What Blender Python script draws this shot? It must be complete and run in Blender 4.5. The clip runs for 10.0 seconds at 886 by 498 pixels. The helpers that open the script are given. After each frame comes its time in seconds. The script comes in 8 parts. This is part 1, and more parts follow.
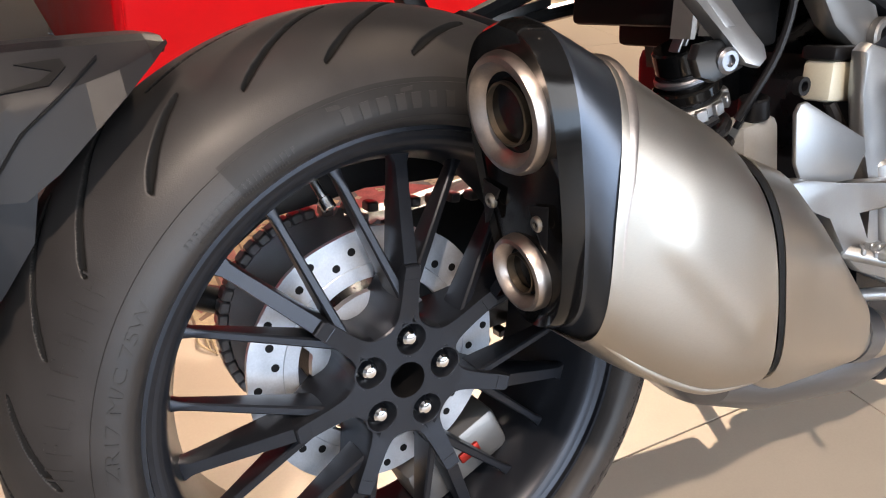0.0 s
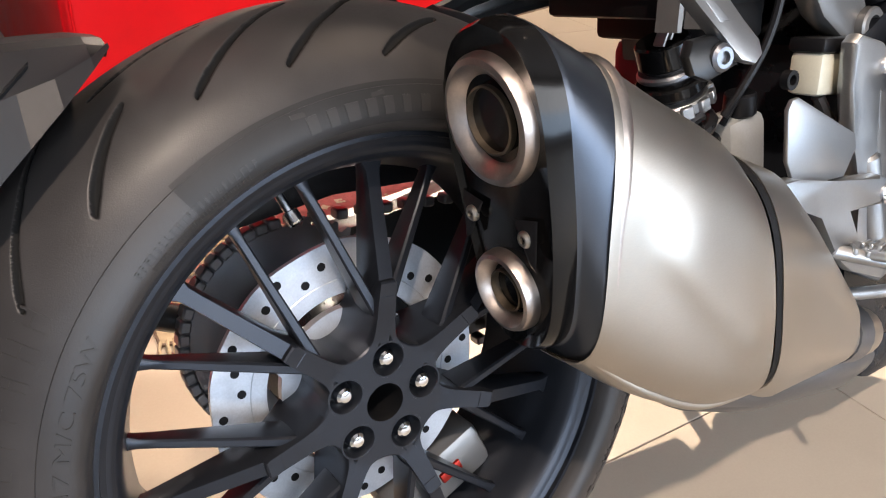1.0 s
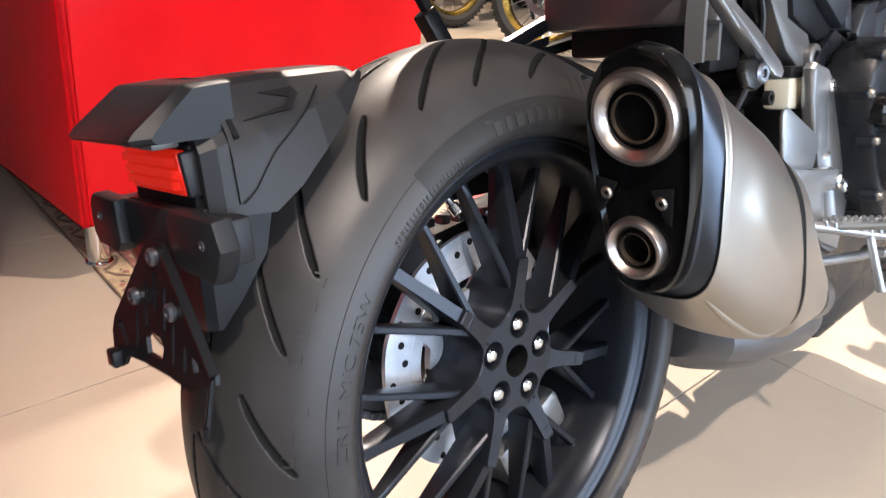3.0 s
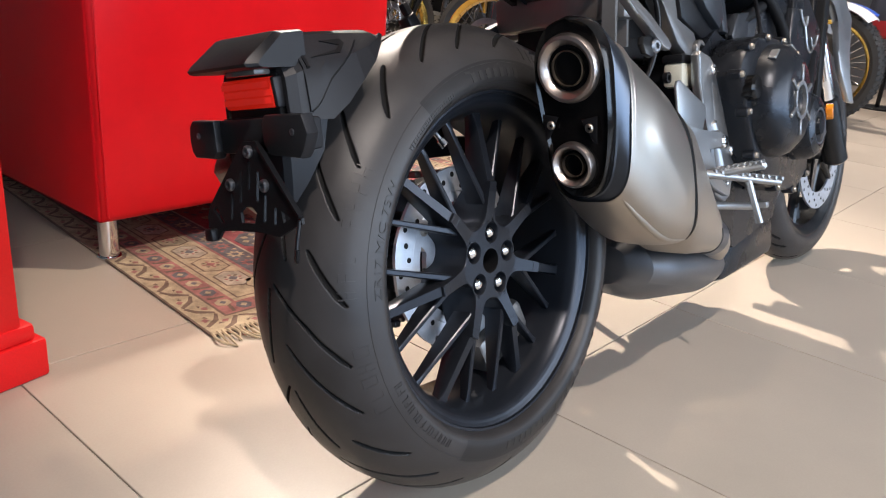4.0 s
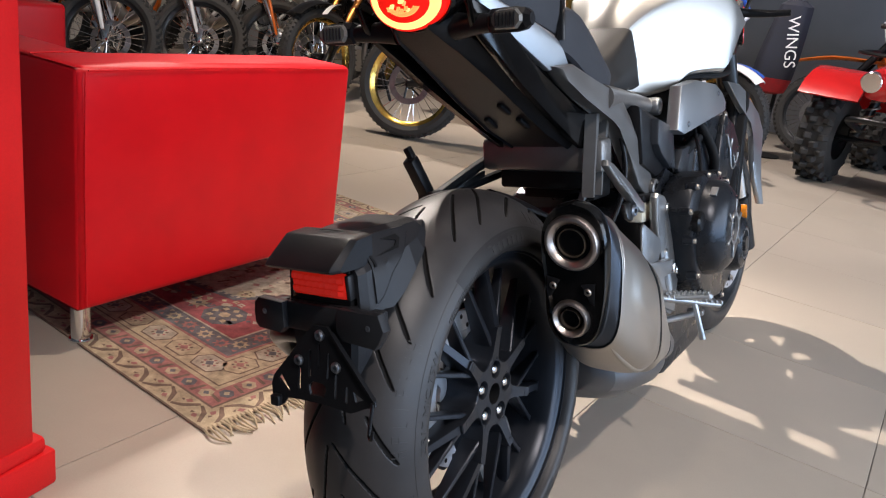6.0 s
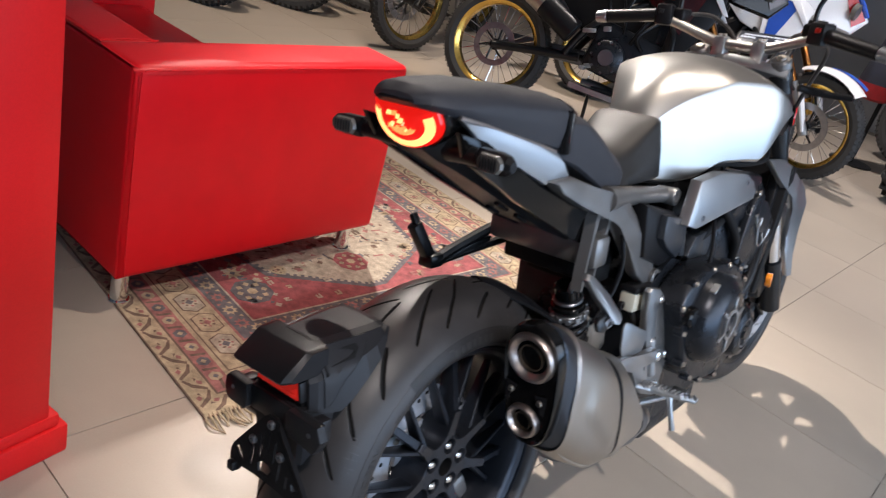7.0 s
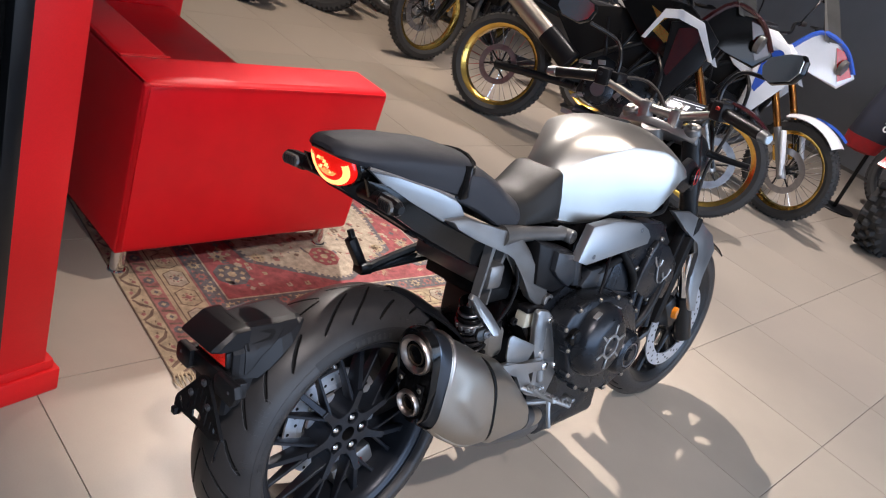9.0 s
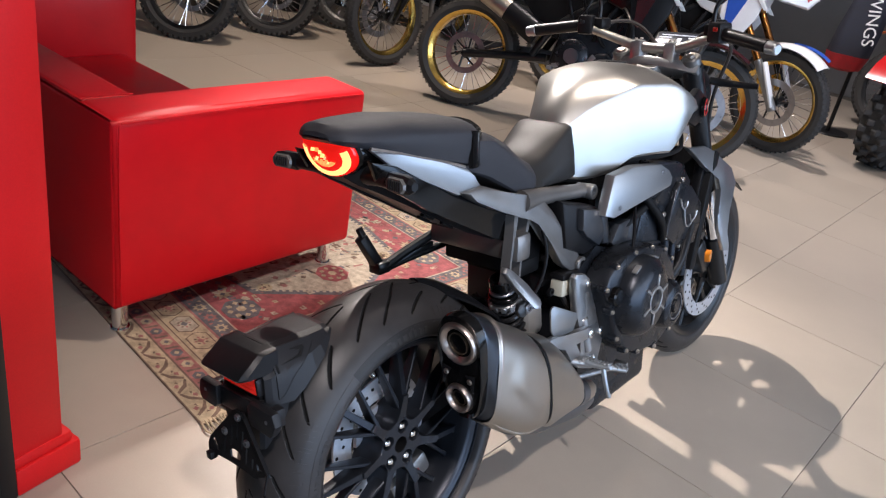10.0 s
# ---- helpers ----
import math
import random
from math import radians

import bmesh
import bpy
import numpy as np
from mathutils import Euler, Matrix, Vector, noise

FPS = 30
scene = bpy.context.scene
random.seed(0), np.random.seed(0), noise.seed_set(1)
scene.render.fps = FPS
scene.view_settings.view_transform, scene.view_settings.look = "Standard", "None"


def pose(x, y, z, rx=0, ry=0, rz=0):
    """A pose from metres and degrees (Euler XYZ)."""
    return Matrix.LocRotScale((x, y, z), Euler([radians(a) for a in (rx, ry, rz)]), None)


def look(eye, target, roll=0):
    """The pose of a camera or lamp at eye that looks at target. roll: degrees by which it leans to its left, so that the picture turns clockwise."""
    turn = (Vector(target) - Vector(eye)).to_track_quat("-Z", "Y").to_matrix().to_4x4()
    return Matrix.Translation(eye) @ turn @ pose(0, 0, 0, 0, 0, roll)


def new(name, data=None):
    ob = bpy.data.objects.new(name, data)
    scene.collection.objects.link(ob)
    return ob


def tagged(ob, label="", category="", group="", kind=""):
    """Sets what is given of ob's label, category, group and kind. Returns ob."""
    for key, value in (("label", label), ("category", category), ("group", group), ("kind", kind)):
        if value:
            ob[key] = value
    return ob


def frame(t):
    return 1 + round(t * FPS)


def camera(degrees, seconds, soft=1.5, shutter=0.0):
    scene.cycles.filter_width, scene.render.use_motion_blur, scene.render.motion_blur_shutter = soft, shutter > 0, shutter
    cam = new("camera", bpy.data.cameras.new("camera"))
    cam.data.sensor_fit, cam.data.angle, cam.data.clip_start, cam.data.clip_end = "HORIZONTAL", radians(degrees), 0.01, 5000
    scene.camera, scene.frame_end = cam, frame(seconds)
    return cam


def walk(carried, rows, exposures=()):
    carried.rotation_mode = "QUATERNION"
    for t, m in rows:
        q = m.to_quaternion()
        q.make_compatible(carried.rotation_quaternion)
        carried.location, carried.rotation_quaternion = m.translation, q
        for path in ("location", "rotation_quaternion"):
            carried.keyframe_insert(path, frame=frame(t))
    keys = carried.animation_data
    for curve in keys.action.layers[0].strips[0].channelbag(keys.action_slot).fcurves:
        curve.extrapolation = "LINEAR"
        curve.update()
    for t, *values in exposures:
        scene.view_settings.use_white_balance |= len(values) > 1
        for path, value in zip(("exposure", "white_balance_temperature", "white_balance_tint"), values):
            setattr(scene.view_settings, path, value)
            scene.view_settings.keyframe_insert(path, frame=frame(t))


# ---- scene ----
cam = camera(59.9, 10.0, soft=1.1, shutter=0.3)
PATH = [
    (0, (0.469, -0.241, 0.75), (-1.043, 0.629, -0.228), 4.3),
    (0.5, (0.446, -0.237, 0.752), (-1.04, 0.66, -0.24), 4.4),
    (1, (0.423, -0.225, 0.745), (-1.033, 0.714, -0.254), 4.4),
    (1.5, (0.381, -0.229, 0.746), (-1.038, 0.776, -0.242), 4.6),
    (2, (0.348, -0.306, 0.747), (-1.026, 0.795, -0.202), 5.1),
    (2.5, (0.356, -0.423, 0.746), (-0.981, 0.762, -0.151), 5.2),
    (3, (0.418, -0.514, 0.732), (-0.898, 0.75, -0.087), 5.1),
    (3.2, (0.462, -0.564, 0.718), (-0.844, 0.731, -0.067), 5.1),
    (4.3, (0.632, -0.825, 0.67), (-0.602, 0.616, 0.036), 4.7),
    (4.5, (0.641, -0.864, 0.69), (-0.564, 0.606, 0.07), 4.9),
    (5, (0.63, -0.946, 0.802), (-0.52, 0.578, 0.206), 5.4),
    (5.2, (0.625, -0.968, 0.843), (-0.498, 0.58, 0.255), 5.8),
    (6.3, (0.467, -0.902, 0.928), (-0.584, 0.667, 0.27), 8.9),
    (6.5, (0.465, -0.868, 0.978), (-0.644, 0.611, 0.214), 10.5),
    (7, (0.545, -0.858, 1.193), (-0.574, 0.558, 0.33), 16.4),
    (7.5, (0.681, -0.957, 1.331), (-0.422, 0.445, 0.426), 21.1),
    (8, (0.758, -0.987, 1.41), (-0.353, 0.397, 0.49), 23.7),
    (8.5, (0.806, -0.969, 1.431), (-0.322, 0.413, 0.525), 24.4),
    (9, (0.838, -0.945, 1.438), (-0.304, 0.435, 0.548), 21.9),
    (9.5, (0.831, -0.922, 1.393), (-0.324, 0.459, 0.521), 16.3),
    (10, (0.76, -0.9, 1.32), (-0.388, 0.49, 0.453), 10.6),
]
EXPOSURES = [(0.0, 1.13, 7600, 20), (1.5, 1.30, 7250, 19), (2.5, 1.52, 7000, 18), (3.1, 1.36, 6900, 18), (4.4, 0.82, 6600, 17), (5.0, 0.73, 6550, 17), (6.5, 0.56, 6350, 17), (7.5, 0.45, 6300, 18), (10.0, 0.44, 6250, 19)]
walk(cam, [(t, look(eye, target, roll)) for t, eye, target, roll in PATH], EXPOSURES)

# ---- light ----
world = bpy.data.worlds.new("world")
scene.world = world
world.use_nodes = True
world.node_tree.nodes["Background"].inputs[0].default_value = (0.75, 0.85, 1.0, 1)
world.node_tree.nodes["Background"].inputs[1].default_value = 0.05
scene.view_settings.exposure = 0.0


def lamp(kind, name, where, aim, energy, colour, size, size_y=0.0, spread=60.0, blend=0.5):
    data = bpy.data.lights.new(name, kind)
    data.energy, data.color = energy, colour
    if kind == "AREA":
        data.shape, data.size, data.size_y = "RECTANGLE", size, size_y or size
    else:
        data.shadow_soft_size = size
        if kind == "SPOT":
            data.spot_size, data.spot_blend = radians(spread), blend
    ob = new(name, data)
    ob.matrix_world = look(where, aim)
    return ob


KEY, WARM, NEUTRAL, COOL, SKY_COOL = (1.0, 0.92, 0.79), (1.0, 0.86, 0.68), (1.0, 0.93, 0.84), (0.48, 0.72, 1.0), (0.76, 0.89, 1.0)
CEIL = 3.4
# track spots under the ceiling: the first one throws the bike's sharp shadow; the last four are unseen, added to
# brighten the background
SPOTS = [
    ((-2.78, 1.68, 3.28), (0.24, 1.02, 0.1), 900, KEY, 0.03, 48),
    ((1.50, -1.10, 3.28), (-0.10, 0.42, 0.40), 210, NEUTRAL, 0.05, 36),
    ((-0.15, 0.95, 3.28), (-0.85, 0.50, 0.0), 135, WARM, 0.05, 40),
    ((-2.2, 1.9, 3.28), (-2.0, 2.8, 0.0), 85, WARM, 0.05, 90),
    ((0.9, 2.8, 3.28), (-0.1, 4.3, 0.2), 120, NEUTRAL, 0.05, 70),
    ((-1.6, 4.2, 3.28), (-1.3, 4.4, 0.2), 270, NEUTRAL, 0.05, 100),
    ((-3.4, 2.2, 3.28), (-4.0, 2.6, 0.2), 170, WARM, 0.05, 100),
]
for k, (where, aim, watts, colour, size, spread) in enumerate(SPOTS):
    lamp("SPOT", "spot_light", where, aim, watts, colour, size, spread=spread, blend=0.6 if k else 1.0)
# daylight through the shop window beside the bike: sky above, the shaded street below
lamp("AREA", "window_light", (3.85, 1.20, 1.92), (0.0, 1.20, 1.10), 116, SKY_COOL, 7.0, 1.40)
lamp("AREA", "window_light", (3.85, 1.20, 0.82), (0.0, 1.20, 0.60), 76, COOL, 7.0, 0.80)

# ---- materials ----
def nodes_of(name):
    m = bpy.data.materials.new(name)
    m.use_nodes = True
    t = m.node_tree
    return m, t, t.nodes["Principled BSDF"]


def noise_node(t, scale, detail=4.0, stretch=None, rough=0.6, space="Object"):
    co = t.nodes.new("ShaderNodeTexCoord")
    mp = t.nodes.new("ShaderNodeMapping")
    mp.inputs["Scale"].default_value = stretch or (1, 1, 1)
    t.links.new(co.outputs[space], mp.inputs[0])
    n = t.nodes.new("ShaderNodeTexNoise")
    n.inputs["Scale"].default_value, n.inputs["Detail"].default_value, n.inputs["Roughness"].default_value = scale, detail, rough
    t.links.new(mp.outputs[0], n.inputs["Vector"])
    return n


def ramp_node(t, source, stops, interpolation="LINEAR"):
    r = t.nodes.new("ShaderNodeValToRGB")
    r.color_ramp.interpolation = interpolation
    while len(r.color_ramp.elements) < len(stops):
        r.color_ramp.elements.new(0.5)
    for e, (at, c) in zip(r.color_ramp.elements, stops):
        e.position, e.color = at, (*c, 1) if len(c) == 3 else c
    t.links.new(source, r.inputs[0])
    return r


def grey(v):
    return (v, v, v)


def surface(name, colour, rough, metal=0.0, var=0.12, scale=9.0, fine=0.08, bump=0.15, bscale=350.0, stretch=None, rvar=0.12, coat=0.0, island=0.0, space="Object", spec=0.5):
    """A plain finish: large soft stains, fine grain, relief and uneven gloss."""
    m, t, p = nodes_of(name)
    big = noise_node(t, scale, 5, None, 0.6, space)
    small = noise_node(t, bscale, 3, stretch, 0.7, space)
    dark, light = [c * (1 - var) for c in colour], [min(1, c * (1 + var)) for c in colour]
    a = ramp_node(t, big.outputs["Fac"], [(0.3, dark), (0.7, light)])
    b = ramp_node(t, small.outputs["Fac"], [(0.3, grey(1 - fine)), (0.7, grey(1.0))])
    mx = t.nodes.new("ShaderNodeMix")
    mx.data_type, mx.blend_type = "RGBA", "MULTIPLY"
    mx.inputs["Factor"].default_value = 1
    t.links.new(a.outputs[0], mx.inputs["A"])
    t.links.new(b.outputs[0], mx.inputs["B"])
    out = mx.outputs["Result"]
    if island:
        info = t.nodes.new("ShaderNodeObjectInfo")
        rr = ramp_node(t, info.outputs["Random"], [(0.0, grey(1 - island)), (1.0, grey(1.0))])
        m2 = t.nodes.new("ShaderNodeMix")
        m2.data_type, m2.blend_type = "RGBA", "MULTIPLY"
        m2.inputs["Factor"].default_value = 1
        t.links.new(out, m2.inputs["A"])
        t.links.new(rr.outputs[0], m2.inputs["B"])
        out = m2.outputs["Result"]
    t.links.new(out, p.inputs["Base Color"])
    rg = ramp_node(t, big.outputs["Fac"], [(0.25, grey(max(0.02, rough - rvar))), (0.75, grey(min(1, rough + rvar)))])
    t.links.new(rg.outputs[0], p.inputs["Roughness"])
    p.inputs["Metallic"].default_value = metal
    p.inputs["Specular IOR Level"].default_value = spec
    p.inputs["Coat Weight"].default_value = coat
    p.inputs["Coat Roughness"].default_value = 0.08
    if bump:
        bp = t.nodes.new("ShaderNodeBump")
        bp.inputs["Strength"].default_value, bp.inputs["Distance"].default_value = bump, 0.0006
        t.links.new(small.outputs["Fac"], bp.inputs["Height"])
        t.links.new(bp.outputs[0], p.inputs["Normal"])
    return m


def glowing(name, colour, strength, base=(0.3, 0.01, 0.01)):
    m, t, p = nodes_of(name)
    p.inputs["Base Color"].default_value = (*base, 1)
    p.inputs["Roughness"].default_value = 0.15
    p.inputs["Emission Color"].default_value = (*colour, 1)
    p.inputs["Emission Strength"].default_value = strength
    return m


RUBBER = surface("tyre_rubber", (0.029, 0.026, 0.0252), 0.42, var=0.22, scale=14, bump=0.25, bscale=900, rvar=0.08, spec=0.36)
WHEEL = surface("wheel_paint", (0.024, 0.027, 0.034), 0.33, metal=0.6, var=0.1, scale=10, bump=0.06, bscale=900, rvar=0.05, spec=0.45)
GROOVE_SHADE = surface("matte_groove_shade_rubber", (0.008, 0.0076, 0.0074), 0.80, var=0.2, scale=20, bump=0.1, bscale=900, spec=0.12)
RUBBER_OLD = surface("worn_rubber", (0.03, 0.029, 0.028), 0.75, var=0.25, scale=20, bump=0.4, bscale=300)
SATIN_BLACK = surface("satin_black_paint", (0.009, 0.0097, 0.011), 0.31, metal=0.25, var=0.1, scale=10, bump=0.08, bscale=900, rvar=0.05, spec=0.5)
GLOSS_BLACK = surface("gloss_black", (0.0045, 0.0042, 0.0042), 0.13, var=0.1, bump=0.02, rvar=0.03, spec=0.28)
PLASTIC = surface("black_plastic", (0.0075, 0.0075, 0.0085), 0.34, var=0.15, scale=12, bump=0.2, bscale=1400, rvar=0.05, spec=0.18)
PLASTIC_GREY = surface("grained_grey_plastic", (0.013, 0.013, 0.0145), 0.40, var=0.12, scale=8, bump=0.2, bscale=1600, rvar=0.04, spec=0.22)
# dark plastic parts, and the shade painted into seams, gaps and holes
PLASTIC_AND_SHADE = surface("dark_plastic_and_shade", (0.0055, 0.0055, 0.006), 0.55, var=0.2, bump=0.2, spec=0.15)
ENGINE = surface("engine_black", (0.021, 0.024, 0.030), 0.29, metal=0.6, var=0.2, scale=15, bump=0.3, bscale=600, rvar=0.08, spec=0.5)
STEEL = surface("brushed_stainless", (0.46, 0.42, 0.37), 0.38, metal=1.0, var=0.05, scale=7, fine=0.08, bump=0.07, bscale=160, stretch=(18, 1, 18), rvar=0.05)
STEEL_DARK = surface("smoked_and_shaded_steel", (0.19, 0.20, 0.22), 0.34, metal=0.9, var=0.08, scale=8, fine=0.1, bump=0.08, bscale=200, stretch=(10, 1, 10), rvar=0.05)
COLLAR = surface("blue_black_steel", (0.085, 0.096, 0.115), 0.30, metal=0.92, var=0.10, scale=8, fine=0.08, bump=0.06, bscale=200, stretch=(10, 1, 10), rvar=0.05)
HEATED = surface("heat_stained_steel", (0.17, 0.130, 0.095), 0.42, metal=0.85, var=0.3, scale=60, fine=0.2, bump=0.15, bscale=500, rvar=0.1)
POLISHED = surface("satin_outlet_steel", (0.52, 0.45, 0.41), 0.36, metal=1.0, var=0.12, scale=30, fine=0.12, bump=0.06, bscale=400, rvar=0.06)
ALU = surface("brushed_aluminium", (0.395, 0.39, 0.375), 0.35, metal=0.97, var=0.05, scale=5, fine=0.10, bump=0.10, bscale=130, stretch=(14, 1, 14), rvar=0.05)
ALU_CAST = surface("silver_cast_metal", (0.37, 0.38, 0.39), 0.36, metal=0.9, var=0.08, scale=14, bump=0.2, bscale=700, rvar=0.08)
FRAME = surface("grey_metallic_frame", (0.19, 0.185, 0.18), 0.36, metal=0.7, var=0.1, scale=12, bump=0.12, bscale=900, rvar=0.06)
CHROME = surface("chrome", (0.85, 0.85, 0.86), 0.10, metal=1.0, var=0.05, bump=0.0, rvar=0.04)
DISC = surface("ground_disc_steel", (0.56, 0.59, 0.64), 0.40, metal=0.65, var=0.1, scale=40, fine=0.12, bump=0.1, bscale=500, rvar=0.08)
SILVER_PAINT = surface("silver_paint", (0.33, 0.345, 0.36), 0.38, metal=0.88, var=0.06, scale=6, fine=0.06, bump=0.05, bscale=600, rvar=0.05)
BRONZE = surface("bronze_fork_tube", (0.52, 0.22, 0.06), 0.24, metal=1.0, var=0.08, scale=20, bump=0.03, rvar=0.05)
MAROON = surface("dark_maroon_paint", (0.035, 0.004, 0.005), 0.16, var=0.1, bump=0.03, rvar=0.04, coat=0.4)
GOLD = surface("gold_anodised_rim", (0.78, 0.50, 0.12), 0.22, metal=1.0, var=0.12, scale=20, bump=0.03, rvar=0.06)
SEAT = surface("seat_vinyl", (0.024, 0.025, 0.030), 0.55, var=0.1, scale=8, bump=0.6, bscale=900, rvar=0.06, spec=0.28)
SEAT_SMOOTH = surface("smooth_seat_vinyl", (0.014, 0.0135, 0.013), 0.52, var=0.1, scale=8, bump=0.25, bscale=1200, rvar=0.05, spec=0.24)
LEATHER = surface("red_leather", (0.74, 0.007, 0.013), 0.38, var=0.10, scale=4, fine=0.05, bump=0.45, bscale=420, rvar=0.07, spec=0.26)
RED_PAINT = surface("red_panel_paint", (0.80, 0.014, 0.014), 0.44, var=0.06, scale=3, bump=0.05, bscale=300, rvar=0.05, spec=0.22)
RED_GLOSS = surface("red_gloss_plastic", (0.55, 0.012, 0.012), 0.18, var=0.08, bump=0.03, rvar=0.04, coat=0.6)
WHITE_GLOSS = surface("white_gloss_plastic", (0.75, 0.75, 0.76), 0.20, var=0.04, bump=0.03, rvar=0.05, coat=0.5)
BLUE_GLOSS = surface("blue_gloss_plastic", (0.03, 0.09, 0.42), 0.2, var=0.08, bump=0.03, rvar=0.05, coat=0.5)
ORANGE = surface("orange_plastic", (0.75, 0.17, 0.02), 0.3, var=0.08, bump=0.05, rvar=0.05)
YELLOW_CLEAR = surface("yellowed_reservoir_plastic", (0.50, 0.48, 0.39), 0.35, var=0.08, bump=0.05, rvar=0.05)
MILKY_GREY = surface("grey_translucent_plastic", (0.30, 0.30, 0.29), 0.38, var=0.1, bump=0.05, rvar=0.05)
FILLER = surface("satin_grey_filler", (0.022, 0.025, 0.030), 0.36, var=0.12, scale=9, bump=0.15, bscale=1400, rvar=0.05, spec=0.5)
NAVY = surface("navy_cloth", (0.016, 0.018, 0.03), 0.8, var=0.3, scale=25, bump=0.6, bscale=500)
RED_CLOTH = surface("red_cloth", (0.35, 0.012, 0.015), 0.8, var=0.2, scale=25, bump=0.6, bscale=500)
WALL_PAINT = surface("wall_paint", (0.50, 0.48, 0.45), 0.8, var=0.06, scale=2, bump=0.2, bscale=120)
WALL_GREY = surface("grey_wall_panel", (0.22, 0.225, 0.24), 0.55, var=0.08, scale=2, bump=0.1, bscale=150)
CEILING_PAINT = surface("ceiling_paint", (0.30, 0.29, 0.28), 0.9, var=0.06, scale=2, bump=0.2, bscale=100)
GROUT = surface("grout", (0.16, 0.145, 0.125), 0.9, var=0.2, scale=30, bump=0.3)
TILE = surface("beige_porcelain", (0.430, 0.370, 0.302), 0.36, var=0.055, scale=3.2, fine=0.05, bump=0.05, bscale=260, rvar=0.09, island=0.08, spec=0.22)
WHITE_MARK = surface("white_print", (0.8, 0.8, 0.8), 0.5, var=0.05, bump=0.0)
GREY_MARK = surface("raised_rubber_marks", (0.025, 0.023, 0.022), 0.47, var=0.1, bump=0.1, spec=0.30)
RUBBER_BAND = surface("smooth_sidewall_rubber", (0.019, 0.0178, 0.0175), 0.45, var=0.2, scale=20, bump=0.1, bscale=900, rvar=0.06, spec=0.25)
DISC_DULL = surface("dull_disc_steel", (0.38, 0.38, 0.40), 0.38, metal=1.0, var=0.15, scale=30, bump=0.1, bscale=500)
DARK_MARK = surface("etched_marks", (0.18, 0.18, 0.19), 0.5, var=0.1, bump=0.0)
AMBER = surface("amber_reflector", (0.55, 0.17, 0.01), 0.18, var=0.1, bump=0.2, bscale=800)
STICKER = surface("orange_sticker", (0.70, 0.20, 0.03), 0.4, var=0.05, bump=0.0)
SPRING = surface("shock_spring", (0.02, 0.02, 0.022), 0.3, metal=0.3, bump=0.05)
RED_ANOD = surface("red_anodised", (0.42, 0.03, 0.02), 0.3, metal=0.8, bump=0.05)
# faint glow put into the rear reflector, which is no lamp
REFLECTOR_GLOW = glowing("red_reflector_glow", (1.0, 0.03, 0.01), 0.12, base=(0.50, 0.010, 0.006))
TAIL_GLOW = glowing("tail_lamp_glow", (1.0, 0.34, 0.10), 2.2)
TAIL_ORANGE = glowing("tail_lamp_inner", (1.0, 0.20, 0.05), 1.6)
TAIL_RED = glowing("tail_lamp_red", (1.0, 0.015, 0.006), 0.5, base=(0.5, 0.005, 0.005))
SCREEN = glowing("dash_screen", (0.25, 0.28, 0.35), 0.10, base=(0.01, 0.01, 0.012))
SCREEN_MARK = glowing("dash_screen_marks", (0.85, 0.9, 1.0), 0.6, base=(0.2, 0.2, 0.2))
SMOKED = surface("smoked_lens", (0.10, 0.095, 0.085), 0.12, var=0.15, bump=0.4, bscale=500, rvar=0.04)
LAMP_GLOW = glowing("lamp_glow", (1.0, 0.9, 0.75), 30.0, base=(0.8, 0.8, 0.8))

# ---- mesh tools ----
V = Vector


def finish(bm, name, material, parent=None, label="", smooth=38):
    me = bpy.data.meshes.new(name)
    bmesh.ops.recalc_face_normals(bm, faces=bm.faces)
    bm.to_mesh(me)
    bm.free()
    return link(me, name, material, parent, label, smooth)


def link(me, name, material, parent=None, label="", smooth=38):
    me.materials.append(material)
    if smooth:
        me.polygons.foreach_set("use_smooth", [True] * len(me.polygons))
        me.set_sharp_from_angle(angle=radians(smooth))
    ob = new(name, me)
    if parent:
        ob.parent = parent
    if label:
        tagged(ob, label)
    return ob


def part(name, bm, material, parent, label="", smooth=38):
    return finish(bm, name, material, parent, label, smooth)


def thing(name, label, category, m=None, group="", kind=""):
    ob = new(name)
    ob.empty_display_size = 0.05
    if m is not None:
        ob.matrix_basis = m
    return tagged(ob, label, category, group, kind)


def absorb(bm, other):
    me = bpy.data.meshes.new("t")
    other.to_mesh(me)
    other.free()
    bm.from_mesh(me)
    bpy.data.meshes.remove(me)
    return bm


def box(centre, size, bevel=0.0, turn=None, bm=None, seg=2):
    b = bmesh.new()
    bmesh.ops.create_cube(b, size=1, matrix=Matrix.Diagonal((*size, 1)))
    if bevel:
        bmesh.ops.bevel(b, geom=b.edges, offset=bevel, segments=seg, profile=0.5, affect="EDGES")
    m = Matrix.Translation(centre) @ (Euler([radians(a) for a in turn]).to_matrix().to_4x4() if turn else Matrix())
    bmesh.ops.transform(b, matrix=m, verts=b.verts)
    return absorb(bm, b) if bm else b


def rings(loops, caps=True, closed=True, bm=None, wrap=False):
    """A skin over loops of equal count."""
    b = bm or bmesh.new()
    rows = [[b.verts.new(p) for p in loop] for loop in loops]
    n = len(rows[0])
    pairs = list(zip(rows, rows[1:])) + ([(rows[-1], rows[0])] if wrap else [])
    for r, s in pairs:
        for k in range(n if closed else n - 1):
            b.faces.new((r[k], r[(k + 1) % n], s[(k + 1) % n], s[k]))
    if caps and not wrap:
        b.faces.new(rows[0][::-1])
        b.faces.new(rows[-1])
    return b


def axes_for(d):
    d = V(d).normalized()
    a = V((0, 0, 1)) if abs(d.z) < 0.9 else V((0, 1, 0))
    u = d.cross(a).normalized()
    return d, u, d.cross(u).normalized()


